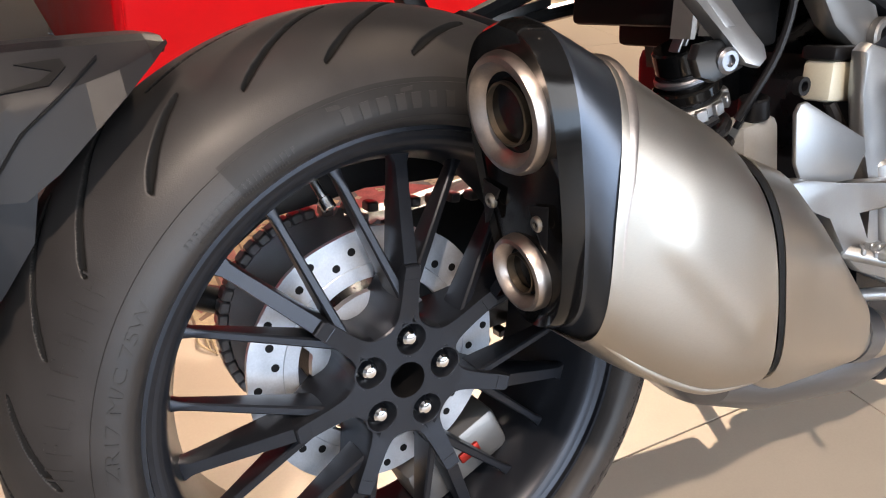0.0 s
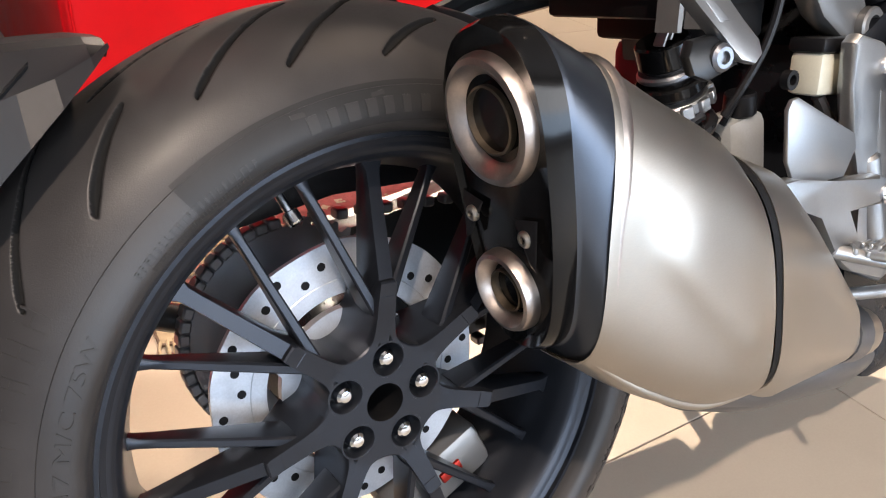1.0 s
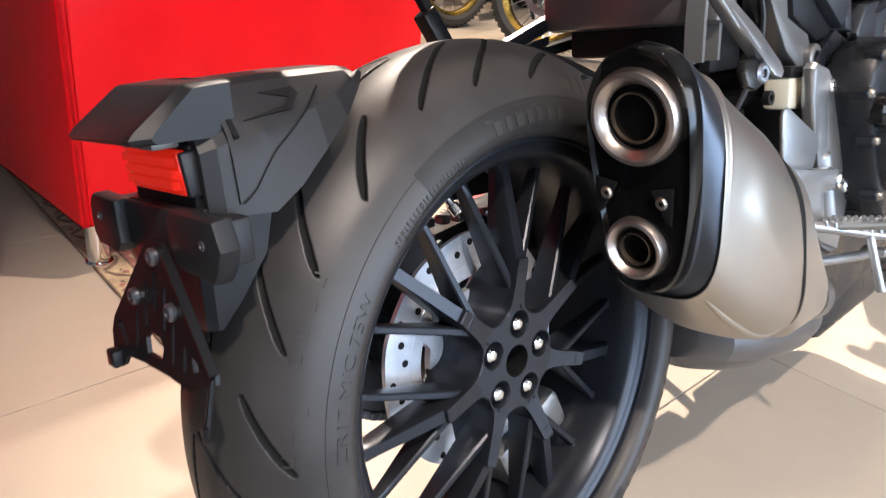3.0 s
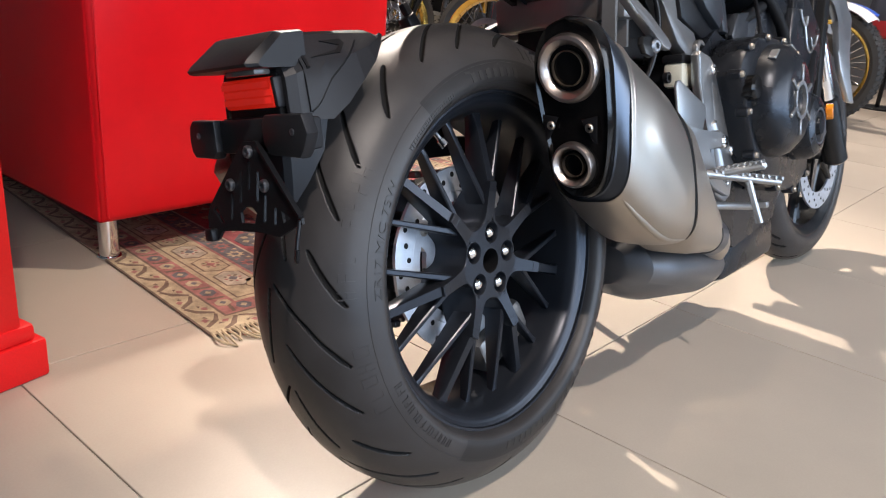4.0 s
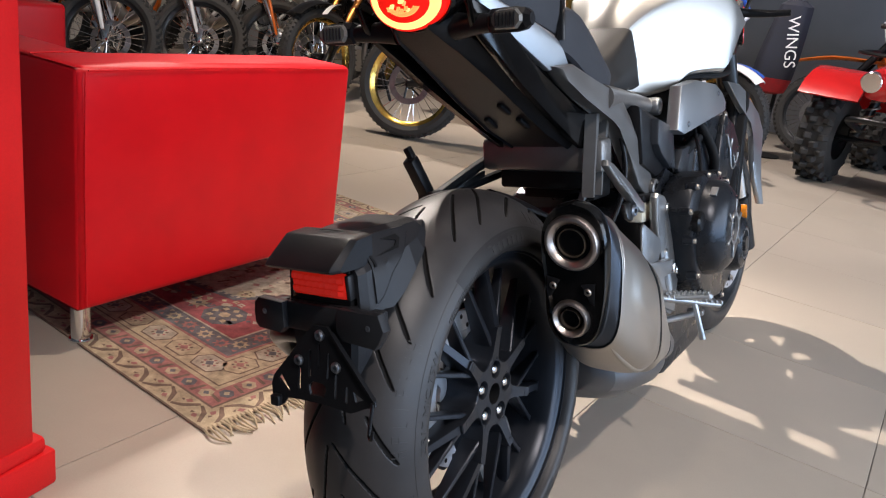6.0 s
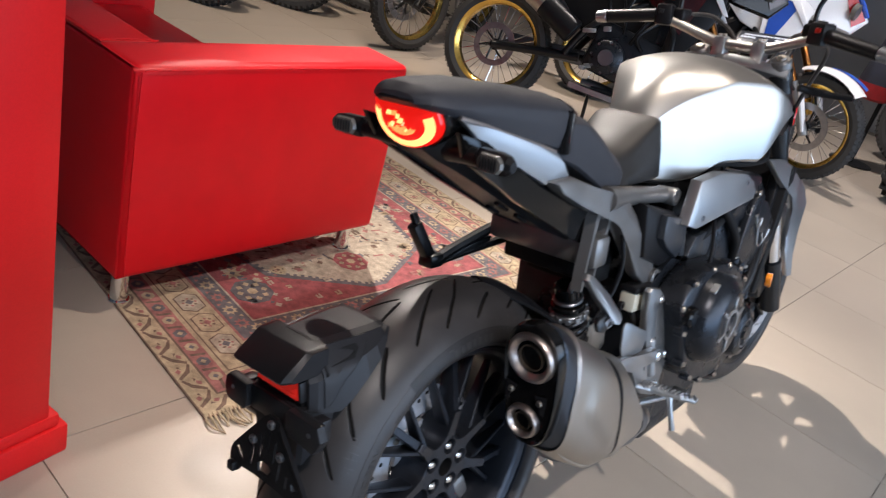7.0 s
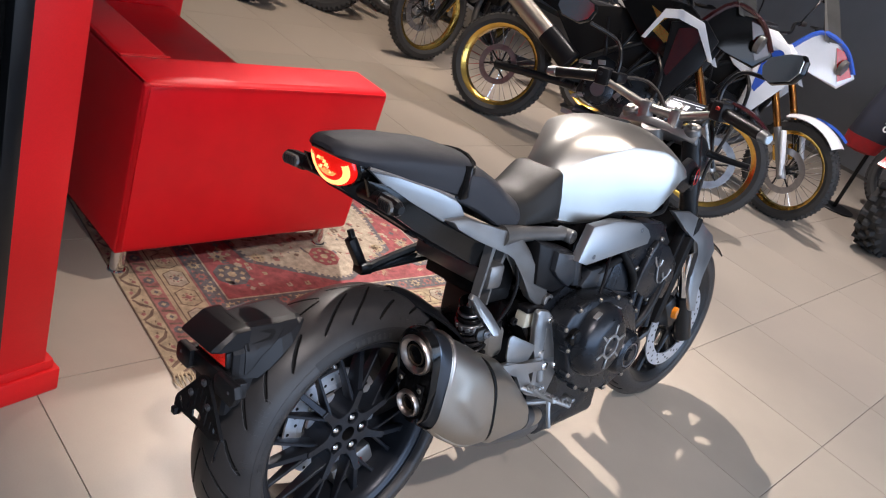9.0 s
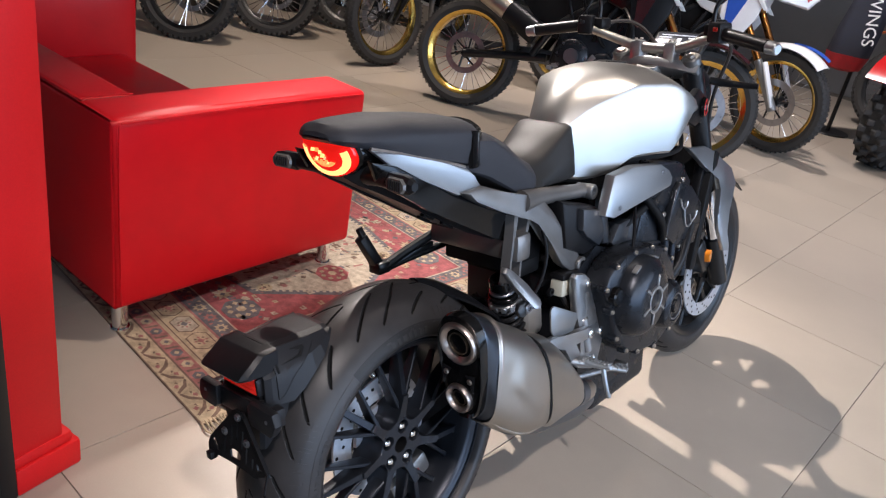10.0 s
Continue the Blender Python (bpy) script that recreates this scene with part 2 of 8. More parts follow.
def rod(p0, p1, r, r2=None, seg=16, bevel=0.0, bm=None):
    """A round bar with softened ends."""
    p0, p1 = V(p0), V(p1)
    d, u, w = axes_for(p1 - p0)
    r2 = r if r2 is None else r2
    stops = [(p0, r - bevel), (p0 + d * bevel, r), (p1 - d * bevel, r2), (p1, r2 - bevel)] if bevel else [(p0, r), (p1, r2)]
    loops = [[c + (u * math.cos(a) + w * math.sin(a)) * q for a in (2 * math.pi * k / seg for k in range(seg))] for c, q in stops]
    return rings(loops, bm=bm)


def glide(points, n=6):
    """A smooth line through the points."""
    pts = [V(p) for p in points]
    if len(pts) < 3:
        return pts
    out = []
    for k in range(len(pts) - 1):
        a, b, c, d = pts[max(k - 1, 0)], pts[k], pts[k + 1], pts[min(k + 2, len(pts) - 1)]
        for j in range(n):
            s = j / n
            out.append(0.5 * (2 * b + (c - a) * s + (2 * a - 5 * b + 4 * c - d) * s * s + (3 * b - a - 3 * c + d) * s ** 3))
    return out + [pts[-1]]


def hose(points, r, seg=10, n=6, bm=None, flat=1.0):
    """A round bar along a smooth line; r may be a list of radii."""
    pts = glide(points, n)
    u = None
    loops = []
    for k, p in enumerate(pts):
        d = (pts[min(k + 1, len(pts) - 1)] - pts[max(k - 1, 0)]).normalized()
        if u is None:
            _, u, w = axes_for(d)
        u = (u - d * u.dot(d)).normalized()
        w = d.cross(u)
        q = r if isinstance(r, (int, float)) else float(np.interp(k / (len(pts) - 1), np.linspace(0, 1, len(r)), r))
        loops.append([p + (u * math.cos(a) + w * flat * math.sin(a)) * q for a in (2 * math.pi * j / seg for j in range(seg))])
    return rings(loops, bm=bm)


def spun(profile, seg=64, centre=(0, 0, 0), bm=None, closed=False, turn=None):
    """A profile of (x, r) turned round the x axis."""
    b = bmesh.new()
    rows = []
    for x, r in profile:
        rows.append([b.verts.new((x, r * math.cos(2 * math.pi * k / seg), r * math.sin(2 * math.pi * k / seg))) for k in range(seg)] if r > 1e-6 else [b.verts.new((x, 0, 0))])
    pairs = list(zip(rows, rows[1:])) + ([(rows[-1], rows[0])] if closed else [])
    for a, c in pairs:
        for k in range(seg):
            q = (k + 1) % seg
            if len(a) == 1 and len(c) == 1:
                continue
            if len(a) == 1:
                b.faces.new((a[0], c[q], c[k]))
            elif len(c) == 1:
                b.faces.new((a[k], a[q], c[0]))
            else:
                b.faces.new((a[k], a[q], c[q], c[k]))
    m = Matrix.Translation(centre) @ (turn or Matrix())
    bmesh.ops.transform(b, matrix=m, verts=b.verts)
    return absorb(bm, b) if bm else b


def along(p, d):
    """The matrix that takes the x axis into direction d at p."""
    d, u, w = axes_for(d)
    m = Matrix((d, u, w)).transposed().to_4x4()
    m.translation = V(p)
    return m


def plate(outline, depth, bevel=0.002, place=None, bm=None, seg=2, holes=False):
    """A flat outline of (y, z) with a thickness along x, centred; place maps it."""
    b = bmesh.new()
    lo = [b.verts.new((-depth / 2, y, z)) for y, z in outline]
    hi = [b.verts.new((depth / 2, y, z)) for y, z in outline]
    b.faces.new(lo[::-1])
    b.faces.new(hi)
    n = len(lo)
    for k in range(n):
        b.faces.new((lo[k], lo[(k + 1) % n], hi[(k + 1) % n], hi[k]))
    if bevel:
        flat = [e for e in b.edges if abs(e.verts[0].co.x - e.verts[1].co.x) < 1e-6]
        bmesh.ops.bevel(b, geom=flat, offset=bevel, segments=seg, profile=0.5, affect="EDGES")
    if place is not None:
        bmesh.ops.transform(b, matrix=place, verts=b.verts)
    return absorb(bm, b) if bm else b


def at_x(x, slope_y=0.0, slope_z=0.0, y0=0.0, z0=0.0):
    """A plate's place on the plane x + slopes."""
    return Matrix(((1, slope_y, slope_z, x - slope_y * y0 - slope_z * z0), (0, 1, 0, 0), (0, 0, 1, 0), (0, 0, 0, 1)))


def bolt(p, d, r=0.006, h=0.004, bm=None):
    """A round screw head with a hexagon socket."""
    b = bmesh.new()
    prof = [(0, r), (h * 0.6, r), (h, r * 0.75), (h, r * 0.45), (h * 0.35, r * 0.42), (h * 0.35, 0)]
    spun(prof, 12, bm=b)
    bmesh.ops.transform(b, matrix=along(p, d), verts=b.verts)
    return absorb(bm, b) if bm else b


def mirrored(bm):
    """The same again on the other side of x = 0."""
    b = bm.copy()
    bmesh.ops.transform(b, matrix=Matrix.Diagonal((-1, 1, 1, 1)), verts=b.verts)
    return b


def grid_mesh(points, faces):
    me = bpy.data.meshes.new("m")
    me.from_pydata(points, [], faces)
    me.update()
    return me

# ---- setting ----
X0, X1, Y0, Y1 = -6.6, 4.0, -3.4, 7.6


def wall(name, lo, hi, material, label):
    c = [(a + b) / 2 for a, b in zip(lo, hi)]
    return tagged(finish(box(c, [b - a for a, b in zip(lo, hi)]), name, material, smooth=0), label, "wall", kind="structure")


wall("wall_west", (X0 - 0.2, Y0 - 0.2, -0.1), (X0, Y1 + 0.2, CEIL), WALL_PAINT, "plain painted wall behind the row of dirt bikes")
# south wall is unseen, made grey to keep bounce light off the sofa
wall("wall_south", (X0, Y0 - 0.2, -0.1), (X1, Y0, CEIL), WALL_GREY, "plain painted wall closing the showroom")
wall("wall_north", (X0, Y1, -0.1), (X1, Y1 + 0.2, CEIL), WALL_GREY, "dark grey showroom wall behind the parked vehicles")
# the window wall: a sill, a head and two piers round one wide opening
wall("wall_east_sill", (X1, Y0 - 0.2, -0.1), (X1 + 0.2, Y1 + 0.2, 0.35), WALL_PAINT, "low painted wall under the shop window")
wall("wall_east_head", (X1, Y0 - 0.2, 2.75), (X1 + 0.2, Y1 + 0.2, CEIL), WALL_PAINT, "painted wall over the shop window")
wall("wall_east_pier_south", (X1, Y0 - 0.2, 0.35), (X1 + 0.2, -2.6, 2.75), WALL_PAINT, "painted pier beside the shop window")
wall("wall_east_pier_north", (X1, 5.8, 0.35), (X1 + 0.2, Y1 + 0.2, 2.75), WALL_PAINT, "painted pier beside the shop window")
tagged(finish(box(((X0 + X1) / 2, (Y0 + Y1) / 2, CEIL + 0.1), (X1 - X0 + 0.4, Y1 - Y0 + 0.4, 0.2)), "ceiling", CEILING_PAINT, smooth=0), "plain dim showroom ceiling with track spots", "ceiling", kind="structure")


def window():
    w = thing("window_1", "wide shop window with a dark metal frame", "window", kind="structure")
    b = box((X1 + 0.1, 1.6, 0.38), (0.1, 8.4, 0.06), 0.004)
    box((X1 + 0.1, 1.6, 2.72), (0.1, 8.4, 0.06), 0.004, bm=b)
    for y in (-2.57, -1.2, 0.2, 1.6, 3.0, 4.4, 5.77):
        box((X1 + 0.1, y, 1.55), (0.1, 0.06, 2.28), 0.004, bm=b)
    part("window_frame", b, SATIN_BLACK, w)
    return w


window()

floor_slab = tagged(finish(box(((X0 + X1) / 2, (Y0 + Y1) / 2, -0.054), (X1 - X0, Y1 - Y0, 0.1)), "floor", GROUT, smooth=0), "large beige polished floor tiles with dark grout joints", "floor", kind="structure")

# spot lamps on a ceiling track, all out of view; the background ones are added fill
def track_spot(where, aim):
    t = thing("track_spot", "small black track spot lamp on the ceiling", "spot lamp", group="ceiling track spots")
    d = (V(aim) - V(where)).normalized()
    top = V(where) - d * 0.02
    part("housing", rod(top, V(where) - d * 0.14, 0.045, 0.04, 20, 0.004), SATIN_BLACK, t)
    part("stem", rod(V(where) - d * 0.08, (where[0], where[1], CEIL), 0.009, seg=10), SATIN_BLACK, t)
    part("lens", rod(top + d * 0.001, top - d * 0.004, 0.036, seg=20), LAMP_GLOW, t)


for where, aim, *_ in SPOTS:
    track_spot(where, aim)


# ---- red pillar ----
def pillar():
    # a narrow red panel on a stepped plinth, edged by the black frame of a dark panel
    m = pose(-0.630, -0.350, 0, 0, 0, 12.6)
    t = thing("red_pillar", "red display pillar with a stepped plinth and black side", "pillar", m)
    part("panel", box((-0.075, -0.094, 1.1), (0.14, 0.112, 2.2), 0.004), RED_PAINT, t)
    b = box((-0.072, -0.078, 0.034), (0.156, 0.150, 0.068), 0.006)
    box((-0.074, -0.084, 0.082), (0.148, 0.134, 0.030), 0.008, bm=b)
    part("plinth", b, RED_PAINT, t)
    part("black_frame", box((-0.070, -0.170, 1.1), (0.150, 0.036, 2.2), 0.003), SATIN_BLACK, t, "black frame edge")
    part("black_panel", box((-0.070, -0.400, 1.1), (0.110, 0.420, 2.18), 0.003), GLOSS_BLACK, t, "black side panel")


pillar()


# ---- sofa ----
def cushion_box(centre, size, bevel, puff=0.0, bm=None):
    b = bmesh.new()
    bmesh.ops.create_cube(b, size=1, matrix=Matrix.Diagonal((*size, 1)))
    bmesh.ops.subdivide_edges(b, edges=b.edges, cuts=7, use_grid_fill=True)
    h = V(size) / 2
    for v in b.verts:
        q = [v.co[k] / h[k] for k in range(3)]
        for k in range(3):
            j, l = (k + 1) % 3, (k + 2) % 3
            if abs(q[k]) > 0.999:
                v.co[k] += math.copysign(puff * (1 - q[j] ** 4) * (1 - q[l] ** 4), q[k])
    sharp = [e for e in b.edges if len(e.link_faces) == 2 and e.calc_face_angle() > 1.0]
    bmesh.ops.bevel(b, geom=sharp, offset=bevel, segments=4, profile=0.5, affect="EDGES")
    bmesh.ops.translate(b, verts=b.verts, vec=centre)
    return absorb(bm, b) if bm else b


def sofa():
    m = pose(-1.012, -0.085, 0, 0, 0, 3.4)
    t = thing("sofa", "boxy red leather sofa on short chrome legs standing on the rug", "sofa", m)
    # local: x away from the bike is negative, y towards the sofa's front
    part("arm", cushion_box((-0.095, 0.433, 0.378), (0.19, 0.866, 0.545), 0.020, 0.005), LEATHER, t)
    part("far_arm", cushion_box((-1.495, 0.433, 0.378), (0.19, 0.866, 0.545), 0.020, 0.005), LEATHER, t)
    part("back", cushion_box((-0.795, 0.084, 0.377), (1.208, 0.168, 0.541), 0.020, 0.004), LEATHER, t)
    part("outer_back", cushion_box((-0.795, 0.006, 0.377), (1.585, 0.024, 0.538), 0.010, 0.0), LEATHER, t)
    part("base", cushion_box((-0.795, 0.49, 0.2), (1.206, 0.64, 0.19), 0.015, 0.003), LEATHER, t)
    part("seat_cushion", cushion_box((-0.795, 0.487, 0.350), (1.200, 0.630, 0.115), 0.025, 0.010), LEATHER, t)
    # piping along the arm's upper edge
    b = hose([(0.003, 0.02, 0.642), (0.003, 0.43, 0.646), (0.003, 0.84, 0.642)], 0.0022, 6)
    hose([(0.0035, 0.012, 0.12), (0.0035, 0.010, 0.4), (0.003, 0.014, 0.64)], 0.0018, 6, bm=b)
    part("piping", b, LEATHER, t)
    part("seam", hose([(-0.1915, 0.012, 0.648), (-0.1915, 0.09, 0.6505), (-0.1915, 0.160, 0.648)], 0.0022, 6), LEATHER, t)
    for x in (-0.07, -1.52):
        for y in (0.045, 0.815):
            leg = part("leg", rod((x, y, 0.0), (x, y, 0.108), 0.0225, seg=24, bevel=0.002), CHROME, t)
            part("foot", rod((x, y, 0.0), (x, y, 0.008), 0.028, seg=24, bevel=0.002), CHROME, leg)


sofa()

# ---- the motorcycle ----
LEAN_BIKE, HEAD_BIKE = 12.0, 3.0
BIKE = pose(-0.0569, 0.0, 0.3089, 0, -LEAN_BIKE, HEAD_BIKE)
bike = thing("motorcycle", "naked motorcycle with brushed silver tank leaning on its stand", "motorcycle", BIKE)


# rear wheel: everything turns round the x axis through the origin
R_TYRE = 0.314
PROFILE = [(0.0, 0.314), (0.015, 0.3132), (0.035, 0.3085), (0.058, 0.2965), (0.078, 0.2775), (0.090, 0.2565), (0.0945, 0.240), (0.092, 0.2315), (0.086, 0.2265), (0.079, 0.2235)]


def smooth_curve(profile, n):
    pts = [(float(p.x), float(p.y)) for p in glide([(a, b, 0) for a, b in profile], 24)]
    d = np.cumsum([0] + [math.dist(p, q) for p, q in zip(pts, pts[1:])])
    s = np.linspace(0, d[-1], n)
    return np.interp(s, d, [p[0] for p in pts]), np.interp(s, d, [p[1] for p in pts])


# tread: strokes of (degrees, mm from the middle), one pitch of 45 degrees
STROKES = [
    ([(-11.7, 46), (-7.0, 59), (0.0, 78)], 2.6, 3.4),
    ([(-4.4, 4), (4.0, 42), (10.2, 63), (14.0, 74)], 2.2, 3.4),
    ([(8.0, 14), (16.0, 39), (21.5, 56), (26.3, 69)], 2.2, 3.4),
    ([(-26.0, 4), (-17, 11), (-9.5, 21)], 2.0, 3.2),
]


def tread_mesh(profile, strokes, pitch, first, n_round, n_side, shift):
    xs, rs = smooth_curve(profile, n_side)
    x = np.concatenate([-xs[::-1], xs[1:]])
    r = np.concatenate([rs[::-1], rs[1:]])
    a = np.arange(n_round) * 360.0 / n_round
    A, X = np.meshgrid(a, x, indexing="ij")
    R = np.repeat(r[None, :], n_round, 0)
    nx, nr = np.gradient(r), -np.gradient(x)
    ln = np.hypot(nx, nr)
    nx, nr = nx / ln, nr / ln
    cut = np.zeros_like(A)
    arc = r.max() * math.pi / 180 * 1000
    for side, off in ((1, 0.0), (-1, shift)):
        local = ((A - first - off + 30) % pitch) - 30
        for pts, width, depth in strokes:
            for roll in (0, pitch, -pitch):
                best = np.full_like(A, 1e9)
                px, py = (local + roll) * arc, side * X * 1000
                for k in range(len(pts) - 1):
                    ax, ay, bx, by = pts[k][0] * arc, pts[k][1], pts[k + 1][0] * arc, pts[k + 1][1]
                    dx, dy = bx - ax, by - ay
                    u = np.clip(((px - ax) * dx + (py - ay) * dy) / (dx * dx + dy * dy), 0, 1)
                    f = (k + u) / (len(pts) - 1)
                    taper = np.minimum(1.0, np.minimum(f * 5 + 0.25, (1 - f) * 5 + 0.25))
                    dist = np.hypot(px - ax - u * dx, py - ay - u * dy)
                    best = np.minimum(best, dist + (1 - taper) * width * 0.6)
                cut = np.maximum(cut, depth / 1000 * np.clip((width + 0.2 - best) / 1.1, 0, 1))
    P = np.empty((n_round, len(x), 3))
    rr = R + nr[None, :] * cut * -np.sign(nr[len(x) // 2])
    xx = X + nx[None, :] * cut * -np.sign(nr[len(x) // 2])
    t = np.radians(A)
    P[..., 0], P[..., 1], P[..., 2] = xx, rr * np.cos(t), rr * np.sin(t)
    m = len(x)
    i = np.arange(n_round)[:, None] * m + np.arange(m - 1)[None, :]
    j = ((np.arange(n_round)[:, None] + 1) % n_round) * m + np.arange(m - 1)[None, :]
    F = np.stack([i, j, j + 1, i + 1], -1).reshape(-1, 4)
    me = bpy.data.meshes.new("tread")
    me.vertices.add(P.size // 3)
    me.vertices.foreach_set("co", P.ravel())
    me.loops.add(F.size)
    me.loops.foreach_set("vertex_index", F.ravel().astype(np.int32))
    me.polygons.add(len(F))
    me.polygons.foreach_set("loop_start", np.arange(0, F.size, 4, dtype=np.int32))
    me.update(calc_edges=True)
    me.validate()
    # groove faces get matte rubber, darkened to paint in the shade of the cuts
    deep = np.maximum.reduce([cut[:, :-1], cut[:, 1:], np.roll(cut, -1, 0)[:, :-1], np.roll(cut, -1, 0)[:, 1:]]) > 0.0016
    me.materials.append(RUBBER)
    me.materials.append(GROOVE_SHADE)
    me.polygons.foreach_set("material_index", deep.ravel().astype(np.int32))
    return me


def side_marks(parent, where, r0, r1, x, count, seed, material, gap=0.35, thin=0.0009, solid=False):
    """Raised bars along an arc of the sidewall, as big as its lettering."""
    rnd = random.Random(seed)
    b = bmesh.new()
    a0, a1 = where
    step = (a1 - a0) / count
    for k in range(count):
        a = a0 + k * step
        w = step * (1 - gap) * rnd.uniform(0.55, 1.0)
        h = thin / abs(radians(w) * r0)
        v = thin / (r1 - r0)
        frame_box = [(0, h, 0, 1), (1 - h, 1, 0, 1), (h, 1 - h, 0, v), (h, 1 - h, 1 - v, 1)]
        shapes = [frame_box, [(0, h, 0, 1), (h, 1, 0, v)], [(0, h, 0, 1), (h, 1, 1 - v, 1)], frame_box[:2] + [(h, 1 - h, 0.5 - v / 2, 0.5 + v / 2)], [(0.3, 0.3 + h, 0, 1)], [(0, h, 0, 1), (h, 1, 0.5, 0.5 + v), (h, 1, 1 - v, 1)]]
        if solid:
            shapes = [[(0, 0.95, 0, 1)], [(0.1, 0.9, 0, 1)]]
        for s0, s1, e0, e1 in rnd.choice(shapes):
            q0, q1 = radians(a + w * s0), radians(a + w * s1)
            ra, rb = r0 + (r1 - r0) * e0, r0 + (r1 - r0) * e1
            rise = 0.0005 if material is RUBBER else 0.0008
            rows = []
            for m in range(6):
                rad = ra + (rb - ra) * m / 5
                px = float(np.interp(rad, *x))
                rows.append([V((px + lift, rad * math.cos(q), rad * math.sin(q))) for q, lift in ((q0, -0.001), (q0, rise), (q1, rise), (q1, -0.001))])
            rings(rows, bm=b)
    return part("side_marking", b, material, parent, "raised sidewall marks", smooth=0)


def arc_text(parent, words, a0, a1, r0, r1, x, material):
    """Raised writing along an arc of the sidewall, tops outwards."""
    cu = bpy.data.curves.new("sidewall_text", "FONT")
    cu.body, cu.size, cu.extrude = words, 1.0, 0.5
    ob = bpy.data.objects.new("sidewall_text", cu)
    me = bpy.data.meshes.new_from_object(ob)
    bpy.data.objects.remove(ob)
    co = np.empty(len(me.vertices) * 3)
    me.vertices.foreach_get("co", co)
    co = co.reshape(-1, 3)
    u = (co[:, 0] - co[:, 0].min()) / np.ptp(co[:, 0])
    r = r0 + (r1 - r0) * np.clip(co[:, 1] / 0.69, -0.1, 1.1)
    a = np.radians(a0 + (a1 - a0) * u)
    px = np.interp(r, *x) + np.where(co[:, 2] > 0, 0.0007, -0.0006)
    me.vertices.foreach_set("co", np.stack([px, r * np.cos(a), r * np.sin(a)], 1).ravel())
    me.update()
    return link(me, "sidewall_text", material, parent, "raised tyre size lettering", smooth=0)


def rear_wheel():
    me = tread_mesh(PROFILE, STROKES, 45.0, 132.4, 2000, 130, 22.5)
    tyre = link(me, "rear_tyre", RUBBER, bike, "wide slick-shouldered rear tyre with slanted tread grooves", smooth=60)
    xs, rs = smooth_curve(PROFILE, 160)
    keep = rs < 0.300
    order = np.argsort(rs[keep])
    side = (rs[keep][order], xs[keep][order])
    # smooth darker arcs beside the rim carry the maker's block
    for a0, a1 in ((124, 60), (304, 240)):
        n = 40
        loops = []
        for k in range(n + 1):
            a = radians(a0 + (a1 - a0) * k / n)
            loops.append([V((float(np.interp(r, *side)) + 0.0004, float(r) * math.cos(a), float(r) * math.sin(a))) for r in np.linspace(0.2335, 0.2610, 7)])
        part("sidewall_band", rings(loops, caps=False, closed=False), RUBBER_BAND, tyre, "smooth dark sidewall band")
    # a bold mark block, small lettering rings and the large faint name on the shoulder
    for a in (104, 284):
        side_marks(tyre, (a - 1, a - 24), 0.2395, 0.2510, side, 7, 3, GREY_MARK, 0.14, 0.0016, True)
        side_marks(tyre, (a + 1, a - 24), 0.2528, 0.2556, side, 1, 3, GREY_MARK, 0.0, 0.0016, True)
    side_marks(tyre, (136, 112), 0.2385, 0.2435, side, 22, 5, GREY_MARK)
    side_marks(tyre, (134, 114), 0.2335, 0.2365, side, 34, 6, GREY_MARK, 0.35, 0.0006)
    arc_text(tyre, "ZR17 M/C 75W", 177, 146, 0.2405, 0.2490, side, GREY_MARK)
    side_marks(tyre, (176, 144), 0.268, 0.284, side, 8, 8, RUBBER, 0.3, 0.0014)
    side_marks(tyre, (206, 186), 0.262, 0.278, side, 5, 9, RUBBER, 0.3, 0.0014)
    side_marks(tyre, (232, 200), 0.240, 0.250, side, 14, 10, GREY_MARK)
    side_marks(tyre, (76, 52), 0.268, 0.284, side, 6, 11, RUBBER, 0.3, 0.0014)
    side_marks(tyre, (345, 300), 0.252, 0.270, side, 12, 12, GREY_MARK, 0.3, 0.0014)
    side_marks(tyre, (298, 286), 0.245, 0.262, side, 3, 13, GREY_MARK, 0.3, 0.0014)
    side_marks(tyre, (40, -6), 0.240, 0.252, side, 16, 14, GREY_MARK)
    # a fine mould line round the sidewall
    r = 0.2575
    x = float(np.interp(r, *side))
    part("mould_line", spun([(x - 0.0006, r - 0.0006), (x + 0.0005, r), (x - 0.0006, r + 0.0006)], 180), RUBBER, tyre)
    # rim: lip, well and inner barrel
    rim = part("rear_rim", spun([(0.0795, 0.2205), (0.0795, 0.2265), (0.0765, 0.2275), (0.0745, 0.2255), (0.0735, 0.214), (0.0700, 0.2085), (0.058, 0.2065), (0.020, 0.196), (-0.060, 0.198), (-0.0745, 0.214), (-0.0785, 0.2265), (-0.0795, 0.2205), (-0.070, 0.203), (-0.058, 0.191), (0.018, 0.1885), (0.052, 0.1995), (0.0655, 0.2035), (0.0715, 0.2105), (0.0755, 0.2195)], 192, closed=True), WHEEL, bike, "satin black cast rear rim")
    # hub plate: a seven-armed star with five stud pockets
    n, arms, first = 420, 7, radians(85.5)
    hole_r, studs = 0.0205, [radians(81 + 72 * k) for k in range(5)]
    outline = []
    for k in range(n):
        a = 2 * math.pi * k / n
        off = abs((a - first + math.pi / arms) % (2 * math.pi / arms) - math.pi / arms)
        bar = min(0.101, 0.0070 / max(1e-4, math.sin(off)))
        outline.append((a, (0.0510 ** 2.5 + bar ** 2.5) ** (1 / 2.5)))
    b = bmesh.new()
    loops = []
